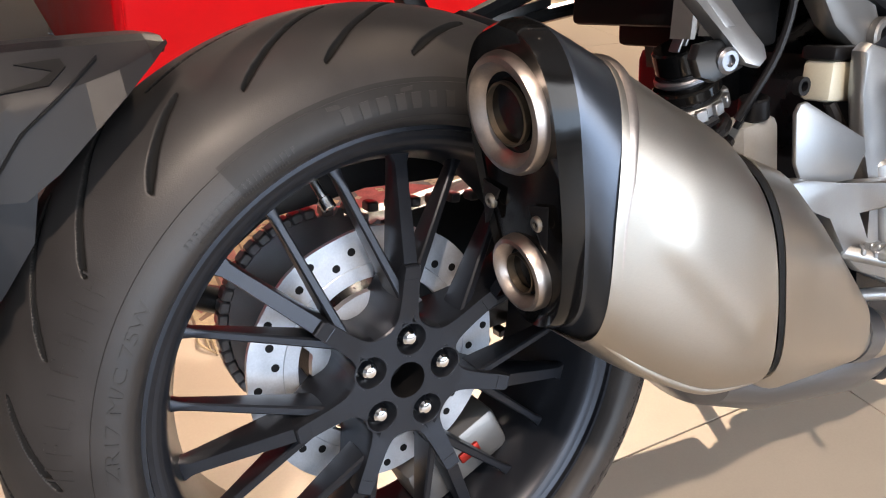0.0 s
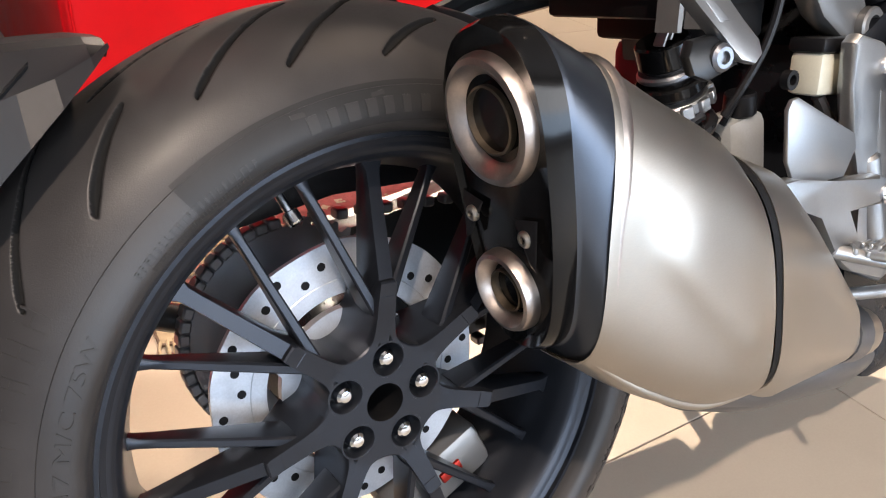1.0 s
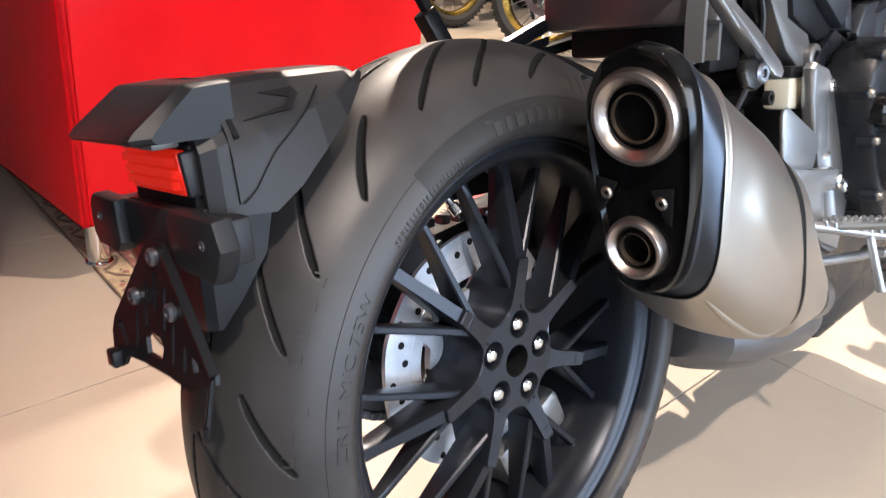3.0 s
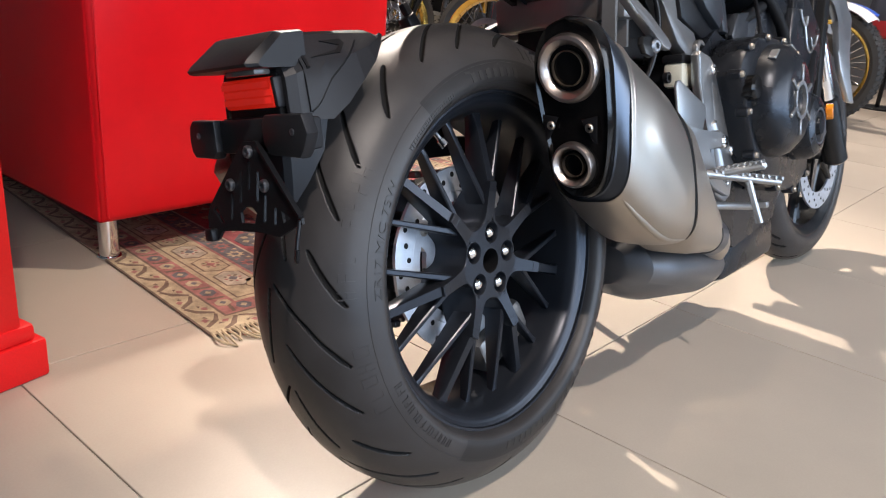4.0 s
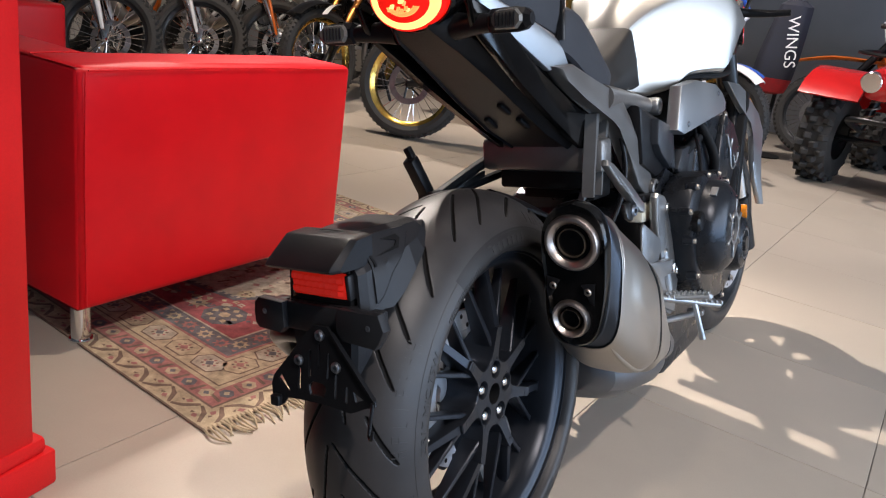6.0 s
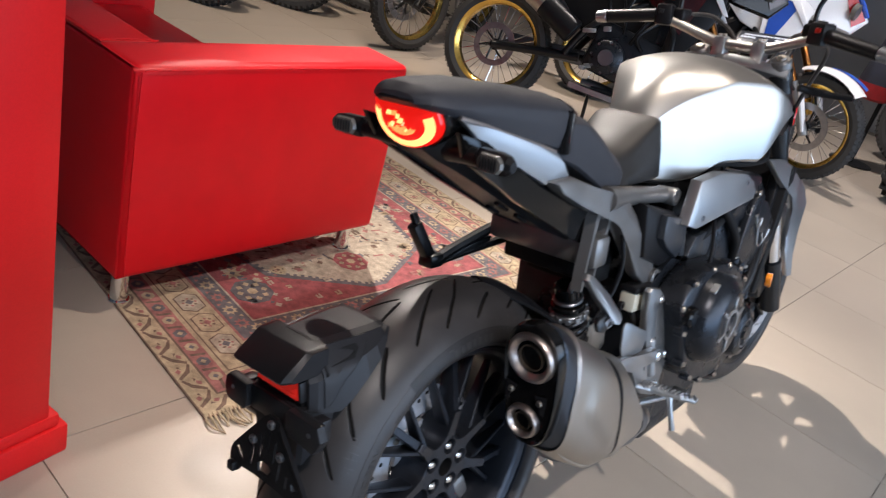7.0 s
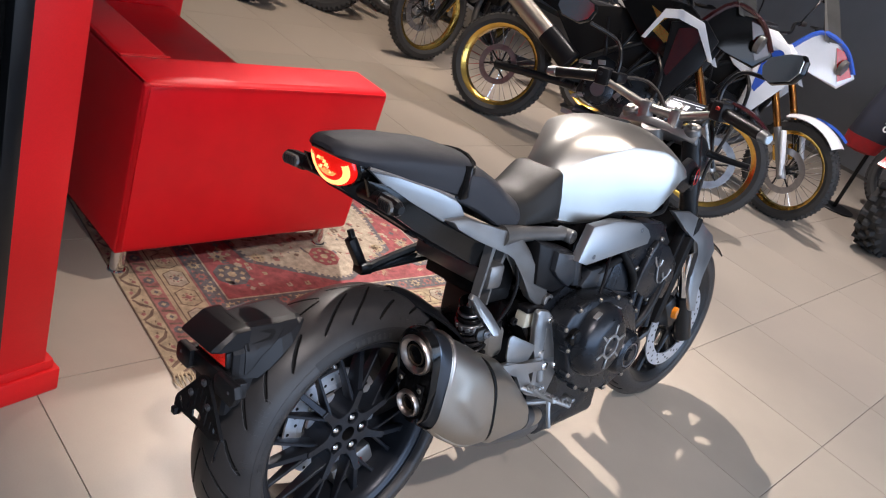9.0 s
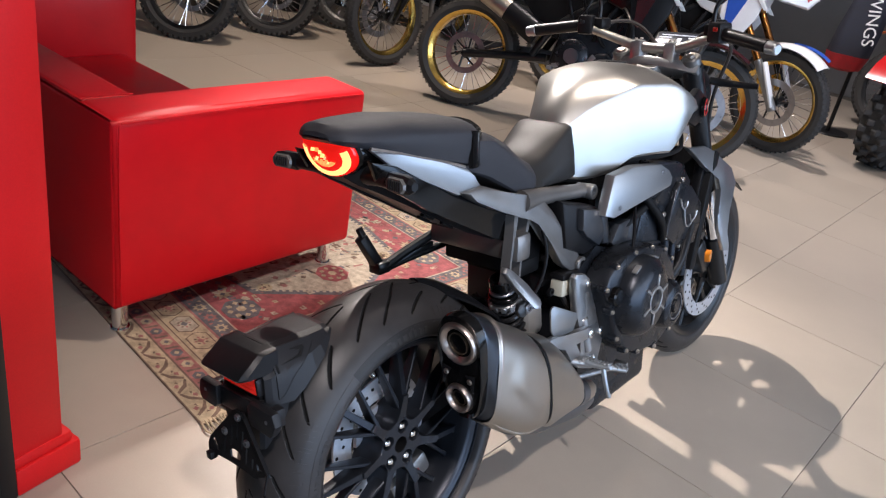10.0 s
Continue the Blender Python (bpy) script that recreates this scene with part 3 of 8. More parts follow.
    for x, grow in ((-0.012, -0.004), (0.050, 0.0), (0.0578, -0.0008), (0.0590, -0.0022)):
        loops.append([b.verts.new((x, (r + grow) * math.cos(a), (r + grow) * math.sin(a))) for a, r in outline])
    for p, q in zip(loops, loops[1:]):
        for k in range(n):
            b.faces.new((p[k], p[(k + 1) % n], q[(k + 1) % n], q[k]))
    # the face between the outline and the centre bore, then stud pockets cut below it
    inner = [b.verts.new((0.0590, 0.0168 * math.cos(2 * math.pi * k / n), 0.0168 * math.sin(2 * math.pi * k / n))) for k in range(n)]
    mids = []
    for f in [1 - k / 44 for k in range(1, 44)]:
        mids.append([b.verts.new(V(inner[k].co) * (1 - f) + V(loops[-1][k].co) * f) for k in range(n)])
    chain = [loops[-1]] + mids + [inner]
    for p, q in zip(chain, chain[1:]):
        for k in range(n):
            b.faces.new((p[k], p[(k + 1) % n], q[(k + 1) % n], q[k]))
    deep = [b.verts.new((0.015, v.co.y * 0.95, v.co.z * 0.95)) for v in inner]
    for k in range(n):
        b.faces.new((inner[k], inner[(k + 1) % n], deep[(k + 1) % n], deep[k]))
    doomed = [v for v in b.verts if v.co.x > 0.0585 and any(math.hypot(v.co.y - 0.038 * math.cos(s), v.co.z - 0.038 * math.sin(s)) < 0.0141 for s in studs)]
    bmesh.ops.delete(b, geom=doomed, context="VERTS")
    # the arms rise a little towards their ends
    for v in b.verts:
        reach = max(0.0, math.hypot(v.co.y, v.co.z) - 0.056)
        v.co.x += reach * (0.15 if v.co.x > 0.04 else 0.78)
    hub = part("rear_hub", b, WHEEL, rim, "star-shaped black hub face")
    for s in studs:
        c = (0, 0.038 * math.cos(s), 0.038 * math.sin(s))
        part("stud_pocket", spun([(0.0588, 0.0159), (0.0592, 0.0157), (0.0592, 0.0144), (0.0580, 0.0138), (0.036, 0.0130), (0.036, 0.0)], 40, centre=c), WHEEL, rim)
        nut = spun([(0.036, 0.0092), (0.0490, 0.0094), (0.0500, 0.0084), (0.0500, 0.0)], 6, centre=c)
        spun([(0.0490, 0.0084), (0.0540, 0.0082), (0.0570, 0.0070), (0.0590, 0.0046), (0.0597, 0.0018), (0.0598, 0.0)], 28, centre=c, bm=nut)
        spun([(0.036, 0.0110), (0.0415, 0.0110), (0.0425, 0.008)], 28, centre=c, bm=nut)
        part("wheel_nut", nut, CHROME, rim, "chrome wheel nut", smooth=25)
    part("axle_bore", spun([(0.0586, 0.0168), (0.0560, 0.0160), (0.020, 0.0155), (0.020, 0.0)], 40), PLASTIC_AND_SHADE, rim)

    # spokes: each arm carries a broad middle spoke and two thin ones
    def spoke(a0, r0, a1, r1, w0, w1, x0, x1, d0, d1, face, name):
        b = bmesh.new()
        steps = 10
        loops = []
        p0, p1 = V((0, r0 * math.cos(a0), r0 * math.sin(a0))), V((0, r1 * math.cos(a1), r1 * math.sin(a1)))
        d = (p1 - p0).normalized()
        s = V((0, -d.z, d.y))
        for k in range(steps + 1):
            f = k / steps
            c = p0.lerp(p1, f)
            flare = 1 + 0.9 * max(0.0, (f - 0.86) / 0.14) ** 2
            w = (w0 + (w1 - w0) * f) / 2 * flare
            x, depth = x0 + (x1 - x0) * f, d0 + (d1 - d0) * f
            loops.append([c + s * w * u + V((x - depth * v, 0, 0)) for u, v in ((-face, 0.0), (face, 0.0), (1, 0.07), (1.15, 0.55), (0.8, 1.0), (-0.8, 1.0), (-1.15, 0.55), (-1, 0.07))])
        rings(loops, bm=b)
        return part(name, b, WHEEL, rim, smooth=30)

    for k in range(arms):
        a = first + 2 * math.pi * k / arms
        spoke(a, 0.094, a, 0.199, 0.0142, 0.0112, 0.0650, 0.0400, 0.042, 0.016, 0.88, "broad_spoke")
        for s in (-1, 1):
            spoke(a + s * radians(3.4), 0.078, a + s * radians(17.1), 0.199, 0.0088, 0.0062, 0.0575, 0.0375, 0.032, 0.011, 0.62, "thin_spoke")
    # valve
    va = radians(107)
    v = rod((0.020, 0.194 * math.cos(va), 0.194 * math.sin(va)), (0.034, 0.172 * math.cos(va), 0.172 * math.sin(va)), 0.004, seg=10)
    rod((0.032, 0.175 * math.cos(va), 0.175 * math.sin(va)), (0.038, 0.166 * math.cos(va), 0.166 * math.sin(va)), 0.0062, seg=12, bevel=0.001, bm=v)
    part("valve", v, CHROME, rim, "chrome tyre valve")


def brake_disc(parent, x, r_out, r_in, holes, thick, name, y=0.0, z=0.0):
    b = bmesh.new()
    n = 240
    def wave(k):
        return r_out * (1 - 0.012 * (0.5 + 0.5 * math.cos(10 * 2 * math.pi * k / n)))
    o1 = [b.verts.new((x + thick / 2, y + wave(k) * math.cos(2 * math.pi * k / n), z + wave(k) * math.sin(2 * math.pi * k / n))) for k in range(n)]
    o2 = [b.verts.new((x - thick / 2, v.co.y, v.co.z)) for v in o1]
    i1 = [b.verts.new((x + thick / 2, y + r_in * math.cos(2 * math.pi * k / n), z + r_in * math.sin(2 * math.pi * k / n))) for k in range(n)]
    i2 = [b.verts.new((x - thick / 2, v.co.y, v.co.z)) for v in i1]
    for k in range(n):
        q = (k + 1) % n
        b.faces.new((o1[k], o1[q], i1[q], i1[k]))
        b.faces.new((o2[q], o2[k], i2[k], i2[q]))
        b.faces.new((o2[k], o2[q], o1[q], o1[k]))
        b.faces.new((i1[k], i1[q], i2[q], i2[k]))
    disc = part(name, b, DISC, parent, "drilled steel brake disc")
    for k in range(holes):
        a = 2 * math.pi * k / holes
        r = r_out - (0.010, 0.018, 0.026)[k % 3]
        # dark plugs stand for the shade in the drilled holes
        part("hole_shade_plug", rod((x - thick / 2 - 0.0004, y + r * math.cos(a), z + r * math.sin(a)), (x + thick / 2 + 0.0004, y + r * math.cos(a), z + r * math.sin(a)), 0.0038, seg=12), PLASTIC_AND_SHADE, disc)
    return disc


def rear_drive():
    disc = brake_disc(bike, 0.000, 0.126, 0.093, 36, 0.005, "rear_brake_disc")
    # carrier in the middle of the disc
    b = bmesh.new()
    outline = []
    for k in range(120):
        a = 2 * math.pi * k / 120
        outline.append(((0.066 + 0.026 * max(0, math.cos(5 * a)) ** 0.8) * math.cos(a), (0.066 + 0.026 * max(0, math.cos(5 * a)) ** 0.8) * math.sin(a)))
    plate(outline, 0.008, 0.001, Matrix.Translation((-0.002, 0, 0)), bm=b)
    spun([(0.0015, 0.0785), (0.0025, 0.0790), (0.0025, 0.0920), (0.0010, 0.0937), (-0.0040, 0.0937), (-0.0040, 0.0785)], 120, closed=True, bm=b)
    part("disc_carrier", b, DISC, disc)
    for k in range(5):
        a = 2 * math.pi * k / 5
        part("carrier_bolt", bolt((0.003, 0.083 * math.cos(a), 0.083 * math.sin(a)), (1, 0, 0), 0.006, 0.004), STEEL, disc)
    part("hub_carrier", spun([(0.02, 0.045), (-0.03, 0.052), (-0.05, 0.060), (-0.11, 0.060), (-0.115, 0.05), (-0.115, 0)], 48), ENGINE, bike)
    # chain and sprocket on the far side
    n = 44 * 4
    outline = []
    for k in range(n):
        a = 2 * math.pi * k / n
        r = 0.108 + (0.005 if (k % 4) in (1, 2) else -0.003)
        outline.append((r * math.cos(a), r * math.sin(a)))
    spr = part("sprocket", plate(outline, 0.006, 0.0, Matrix.Translation((-0.125, 0, 0))), STEEL_DARK, bike, "toothed steel sprocket")
    links = bmesh.new()
    count = 74
    for k in range(count):
        f = k / count
        if f < 0.34:
            a = radians(95 + f / 0.34 * 170)
            p = (0.111 * math.cos(a), 0.111 * math.sin(a))
            t = a + math.pi / 2
        elif f < 0.67:
            q = (f - 0.34) / 0.33
            p = (0.62 * q, -0.111 + 0.071 * q)
            t = math.atan2(0.071, 0.62)
        else:
            q = (f - 0.67) / 0.33
            p = (0.62 * q, 0.111 - 0.05 * q)
            t = math.atan2(-0.05, 0.62)
        box((-0.125, p[0], p[1]), (0.017, 0.013, 0.011), 0.002, (math.degrees(t), 0, 0), bm=links, seg=1)
    part("chain", links, STEEL_DARK, bike, "drive chain")
    # single-sided swing arm on the far side with the chain guard
    arm = [(-0.075, 0.05), (0.0, 0.085), (0.12, 0.075), (0.30, 0.12), (0.52, 0.10), (0.60, 0.05), (0.60, -0.05), (0.40, -0.075), (0.15, -0.09), (0.0, -0.085), (-0.075, -0.05)]
    part("swing_arm", plate(arm, 0.05, 0.012, at_x(-0.165)), SATIN_BLACK, bike, "black single-sided swing arm")
    guard = [(-0.12, 0.10), (-0.06, 0.15), (0.08, 0.16), (0.30, 0.145), (0.42, 0.11), (0.42, 0.09), (0.28, 0.12), (0.05, 0.13), (-0.06, 0.12), (-0.11, 0.08)]
    part("chain_guard", plate(guard, 0.03, 0.004, at_x(-0.125)), PLASTIC, bike, "black plastic chain guard")
    # caliper under the disc with its bracket
    cal = part("rear_caliper", box((-0.012, 0.075, -0.135), (0.060, 0.115, 0.055), 0.010, (24, 0, 0)), FRAME, bike, "silver rear brake caliper")
    part("caliper_bracket", box((-0.060, 0.03, -0.10), (0.02, 0.09, 0.11), 0.006, (30, 0, 0)), ENGINE, cal)
    part("pad_spring", box((0.018, 0.085, -0.128), (0.006, 0.025, 0.012), 0.002, (24, 0, 0)), RED_ANOD, cal)
    # label stuck on the inside of the swing arm
    part("warning_label", box((-0.138, 0.10, 0.165), (0.002, 0.14, 0.07), 0.0), STICKER, bike, "orange warning label")
    part("label_panel", box((-0.1365, 0.12, 0.165), (0.002, 0.06, 0.06), 0.0), PLASTIC, bike)


rear_wheel()
rear_drive()


# ---- silencer ----
FACE = [(0.179, 0.303), (0.206, 0.295), (0.221, 0.276), (0.227, 0.250), (0.2265, 0.216), (0.2225, 0.165), (0.212, 0.114), (0.199, 0.090), (0.182, 0.0795), (0.160, 0.0795), (0.1425, 0.098), (0.132, 0.150), (0.1265, 0.202), (0.1265, 0.243), (0.132, 0.268), (0.150, 0.293)]


def ring_of(points, n=64):
    pts = [(p.x, p.y) for p in glide([(a, b, 0) for a, b in points + points[:1]], 10)]
    d = np.cumsum([0] + [math.dist(p, q) for p, q in zip(pts, pts[1:])])
    s = np.linspace(0, d[-1], n, endpoint=False)
    return np.stack([np.interp(s, d, [p[0] for p in pts]), np.interp(s, d, [p[1] for p in pts])], 1)


def silencer():
    base = ring_of(FACE)
    mid = np.array([0.177, 0.19])
    def face_y(z):
        return 0.045 - 0.14 * (z - 0.17)
    def loop(scale, dy, drop, dx=0.0, sx=1.0, square=0.0):
        out = []
        for x, z in base:
            u, w = (x - mid[0]) * scale * sx, (z - mid[1]) * scale
            out.append(V((mid[0] + u + dx, face_y(z) + dy, mid[1] + w - drop)))
        return out
    # body sections, each an own shape further along
    def section(y_top, y_bot, top, bot, left, right, power=2.6, low=1.35):
        out = []
        cx, cz, hx, hz = (left + right) / 2, (top + bot) / 2, (right - left) / 2, (top - bot) / 2
        for x, z in base:
            a = math.atan2((z - mid[1]) / 0.112, (x - mid[0]) / 0.05)
            c, s = math.cos(a), math.sin(a)
            pw = power if s > 0 else power * low
            q = (abs(c) ** pw + abs(s) ** pw) ** (-1 / pw)
            f = 0.5 + 0.5 * s * q
            out.append(V((cx + hx * c * q, y_bot + (y_top - y_bot) * f, cz + hz * s * q)))
        return out
    s1 = loop(1.0, 0.012, 0.0)
    band = section(0.0, 0.0, 0.272, 0.070, 0.114, 0.235, 2.5)
    for p in band:
        p.y = 0.074 + 0.023 * max(0.0, (p.z - 0.07) / 0.202) ** 3
    def between(f, grow=1.0):
        out = []
        for p, q in zip(loop(1.012, 0.012, 0.0), band):
            c = V((0.176, 0, 0.17))
            m = p.lerp(q, f)
            out.append(V((c.x + (m.x - c.x) * grow, m.y, c.z + (m.z - c.z) * grow)))
        return out
    b2 = section(0.150, 0.125, 0.243, 0.028, 0.106, 0.240, 2.6)
    b3 = section(0.205, 0.190, 0.213, -0.008, 0.102, 0.240, 2.7)
    seam = section(0.232, 0.262, 0.190, -0.022, 0.100, 0.238, 2.7)
    cap = part("silencer_end_cap", rings([loop(0.90, -0.004, 0), loop(0.965, -0.008, 0), loop(0.99, -0.004, 0), loop(1.0, 0.004, 0), s1], caps=True), GLOSS_BLACK, bike, "gloss black silencer end cap")
    part("silencer_collar", rings([loop(0.985, 0.008, 0.0), between(0.02, 0.997), between(0.10, 1.000), between(0.35, 1.005), between(0.65, 1.007), between(0.88, 1.004), [p + V((0, 0.002, 0)) for p in band]], caps=False), COLLAR, bike, "smoked blue-black steel collar", smooth=80)
    chain = [[p + V((0, -0.004, 0)) for p in band], [V((mid[0], p.y, 0.16)) + (p - V((mid[0], p.y, 0.16))) * 1.02 for p in band], b2, b3, [p + V((0, -0.004, 0)) for p in seam]]
    lines = [glide([ring[k] for ring in chain], 8) for k in range(len(chain[0]))]
    skin = [[V(line[k]) for line in lines] for k in range(len(lines[0]))]
    tip, way = V((0.104, 0.166)), V((0.110, -0.110)).normalized()
    for ring in skin:
        for p in ring:
            if p.x > 0.185:
                q = V((p.y, p.z)) - tip
                run, off = q.dot(way), q.x * -way.y + q.y * way.x
                rise = math.exp(-(off / (0.034 if off > 0 else 0.011)) ** 2)
                p.x += 0.0042 * rise * min(1.0, max(0.0, run / 0.035)) * min(1.0, max(0.0, (0.185 - run) / 0.03))
    body = part("silencer_body", rings(skin, caps=False), STEEL, bike, "brushed stainless silencer body", smooth=60)
    # dark ring drawn as the shade inside the seam
    part("seam_shadow", rings([[V((0.17, p.y, 0.085)) + (p - V((0.17, p.y, 0.085))) * 0.985 for p in seam], [V((0.17, p.y, 0.085)) + (p + V((0, 0.009, 0)) - V((0.17, p.y, 0.085))) * 0.985 for p in seam]], caps=False), PLASTIC_AND_SHADE, bike)
    f1 = [p + V((0, 0.007, 0)) for p in seam]
    f2 = section(0.300, 0.300, 0.165, -0.045, 0.104, 0.228, 2.6)
    f3 = section(0.365, 0.360, 0.115, -0.060, 0.110, 0.212, 2.4)
    f4 = section(0.430, 0.420, 0.055, -0.072, 0.118, 0.198, 2.2)
    f5 = section(0.480, 0.470, 0.005, -0.080, 0.125, 0.188, 2.0)
    part("silencer_front_shell", rings([f1, f2, f3, f4, f5], caps=True), STEEL, bike, "brushed stainless front shell")
    # lower edge lip and the weld line of the band
    keel = [max(s, key=lambda p: 0.75 * p.x - p.z) for s in (band, b2, b3, seam)]
    part("lower_lip", hose([p + V((-0.001, 0, 0.001)) for p in keel], [0.002, 0.0045, 0.0045, 0.002], 10), STEEL, bike)
    part("band_bead", rings([[V((mid[0], p.y, 0.16)) + (p - V((mid[0], p.y, 0.16))) * q + V((0, dy, 0)) for p in band] for q, dy in ((0.995, -0.0015), (1.018, 0.0), (1.026, 0.003), (1.024, 0.007), (1.005, 0.010))], caps=False), POLISHED, body)

    def outlet(c, ro, ri, name):
        n = V((0, -1, -0.14)).normalized()
        m = along(c, n)
        prof = [(0.000, ro), (0.006, ro * 0.985), (0.010, ro * 0.93), (0.011, ro * 0.84), (0.008, ro * 0.74), (0.001, ro * 0.64), (-0.004, ri * 1.06)]
        ring = spun(prof, 64)
        bmesh.ops.transform(ring, matrix=m, verts=ring.verts)
        o = part(name, ring, POLISHED, cap, "dished polished outlet ring")
        pipe = spun([(-0.004, ri * 1.04), (0.006, ri * 1.04), (0.0065, ri * 0.97), (-0.07, ri * 0.95), (-0.07, 0)], 48)
        bmesh.ops.transform(pipe, matrix=m, verts=pipe.verts)
        part("outlet_pipe", pipe, HEATED, o, "heat-stained inner outlet pipe")

    outlet((0.1755, face_y(0.242) - 0.003, 0.242), 0.0425, 0.0212, "upper_outlet")
    outlet((0.1665, face_y(0.123) - 0.003, 0.123), 0.0300, 0.0150, "lower_outlet")
    for x, z in ((0.143, 0.174), (0.197, 0.169)):
        y = face_y(z)
        sg = 1 if x > 0.17 else -1
        tri = [(-0.014, 0.010), (0.014, 0.014), (0.012, -0.020), (0.004, -0.016)]
        part("screw_recess", rings([[V((x + sg * a * 0.8, y - 0.0085, z + c)) for a, c in tri], [V((x + sg * a * 0.66, y - 0.0095, z + c * 0.82)) for a, c in tri]]), PLASTIC, cap)
        part("cap_screw", bolt((x, y - 0.008, z), (0, -1, -0.14), 0.0058, 0.004), STEEL, cap, "steel socket screw")
    # pre-chamber below the wheel, its steel darkened to paint in the shade there, and the link pipe
    part("exhaust_chamber", rings([[V((x + 0.02, y, z)) + V((hx * math.cos(a), 0, hz * math.sin(a))) for a in (2 * math.pi * k / 40 for k in range(40))] for x, y, z, hx, hz in ((0.02, 0.325, -0.080, 0.05, 0.035), (0.02, 0.345, -0.085, 0.085, 0.052), (0.02, 0.42, -0.105, 0.095, 0.062), (0.02, 0.58, -0.135, 0.098, 0.062), (0.02, 0.70, -0.150, 0.08, 0.05), (0.02, 0.76, -0.155, 0.04, 0.04))]), STEEL_DARK, bike, "steel exhaust chamber under the engine")
    part("link_pipe", hose([(0.155, 0.44, -0.045), (0.150, 0.52, -0.065), (0.12, 0.60, -0.10), (0.07, 0.68, -0.14)], 0.030, 20), STEEL, bike, "steel link pipe")
    part("pipe_clamp", hose([(0.152, 0.485, -0.054), (0.150, 0.515, -0.063)], 0.034, 20), STEEL_DARK, bike)


silencer()

# ---- rear mudguard with plate bracket ----
def half_loft(sections, caps=True):
    """Mirrored loops: each section lists (x, z) from the top middle down the right side; y in front."""
    loops = []
    for y, pts in sections:
        right = [V((x, y + (dy[0] if dy else 0), z)) for x, z, *dy in pts]
        left = [V((-p.x, p.y, p.z)) for p in right[::-1] if p.x > 1e-5]
        mid = [] if right[0].x > 1e-5 else []
        loops.append(right + left + mid)
    return rings(loops, caps=caps)


def mudguard():
    g = []
    rows = (
        (-0.160, 0.3040, 0.042, 0.048, 0.3010, 0.052, 0.2985), (-0.172, 0.3060, 0.046, 0.056, 0.2940, 0.062, 0.2880), (-0.194, 0.3060, 0.047, 0.063, 0.2850, 0.074, 0.2690), (-0.215, 0.3055, 0.045, 0.065, 0.2790, 0.0755, 0.2500),
        (-0.240, 0.3050, 0.042, 0.066, 0.2720, 0.0755, 0.2270), (-0.262, 0.3040, 0.039, 0.065, 0.2670, 0.073, 0.2120), (-0.284, 0.3025, 0.038, 0.062, 0.2630, 0.067, 0.2130), (-0.294, 0.3000, 0.038, 0.060, 0.2600, 0.062, 0.2150), (-0.304, 0.2960, 0.037, 0.054, 0.2570, 0.056, 0.2180))
    for y, zt, wt, xm, zm, w, zl in rows:
        g.append((y, [(0.0, zt), (wt * 0.75, zt - 0.001), (wt, zt - 0.005), (xm, zm), (w, zl), (w - 0.004, zl), (xm - 0.006, zm - 0.006), (wt - 0.006, zt - 0.012), (0.0, zt - 0.008)]))
    guard = part("rear_mudguard", half_loft(g), PLASTIC_GREY, bike, "angular grained black rear mudguard close over the tyre", smooth=9)
    # raised chevron panels on its flanks; dark inlays paint the shade of their groove and arrow-shaped recess
    for s in (1, -1):
        def on_flank(y, z, lift):
            ys = [r[0] for r in rows[::-1]]
            zt, wt, xm, zm, w, zl = (float(np.interp(y, ys, [r[k] for r in rows[::-1]])) for k in range(1, 7))
            x = float(np.interp(z, (zl, zm, zt - 0.005), (w, xm, wt)))
            return V((s * (x + lift), y, z + lift * 0.4))
        low_y, low_z = (-0.286, -0.276, -0.258, -0.230, -0.205), (0.221, 0.228, 0.252, 0.274, 0.294)
        strips = []
        for k in range(15):
            y = -0.286 + 0.081 * k / 14
            zb = float(np.interp(y, low_y, low_z))
            zt = float(np.interp(y, [r[0] for r in rows[::-1]], [r[1] for r in rows[::-1]])) - 0.006
            zs = [zt + (zb - zt) * q for q in (0, 0.2, 0.4, 0.6, 0.8, 1.0)]
            strips.append([on_flank(y, zs[0] + 0.001, -0.002)] + [on_flank(y, z, 0.0022) for z in zs] + [on_flank(y, zs[-1] - 0.0008, -0.002)])
        part("flank_panel", rings(strips), PLASTIC_GREY, guard, smooth=22)
        part("panel_groove_shade", hose([on_flank(y, float(np.interp(y, low_y, low_z)) - 0.0010, 0.0006) for y in np.linspace(-0.284, -0.206, 9)], 0.0013, 6, 3), PLASTIC_AND_SHADE, guard)
        for name, outl, l0, l1, mt in (
            ("arrow_recess_shade", [(-0.272, 0.274), (-0.240, 0.281), (-0.232, 0.286), (-0.252, 0.291), (-0.226, 0.293), (-0.224, 0.288), (-0.236, 0.278)], 0.0015, 0.0034, PLASTIC_AND_SHADE),):
            b = bmesh.new()
            lo, hi = [b.verts.new(on_flank(y, z, l0)) for y, z in outl], [b.verts.new(on_flank(y * 0.985 - 0.0036, z * 0.985 + 0.0043, l1)) for y, z in outl]
            b.faces.new(hi)
            for k in range(len(lo)):
                q = (k + 1) % len(lo)
                b.faces.new((lo[k], lo[q], hi[q], hi[k]))
            part(name, b, mt, guard, smooth=9)
    side = [(-0.276, 0.3045), (-0.306, 0.3030), (-0.310, 0.3020), (-0.346, 0.2760), (-0.350, 0.2715), (-0.348, 0.2685), (-0.343, 0.2670), (-0.300, 0.2665), (-0.276, 0.2700)]
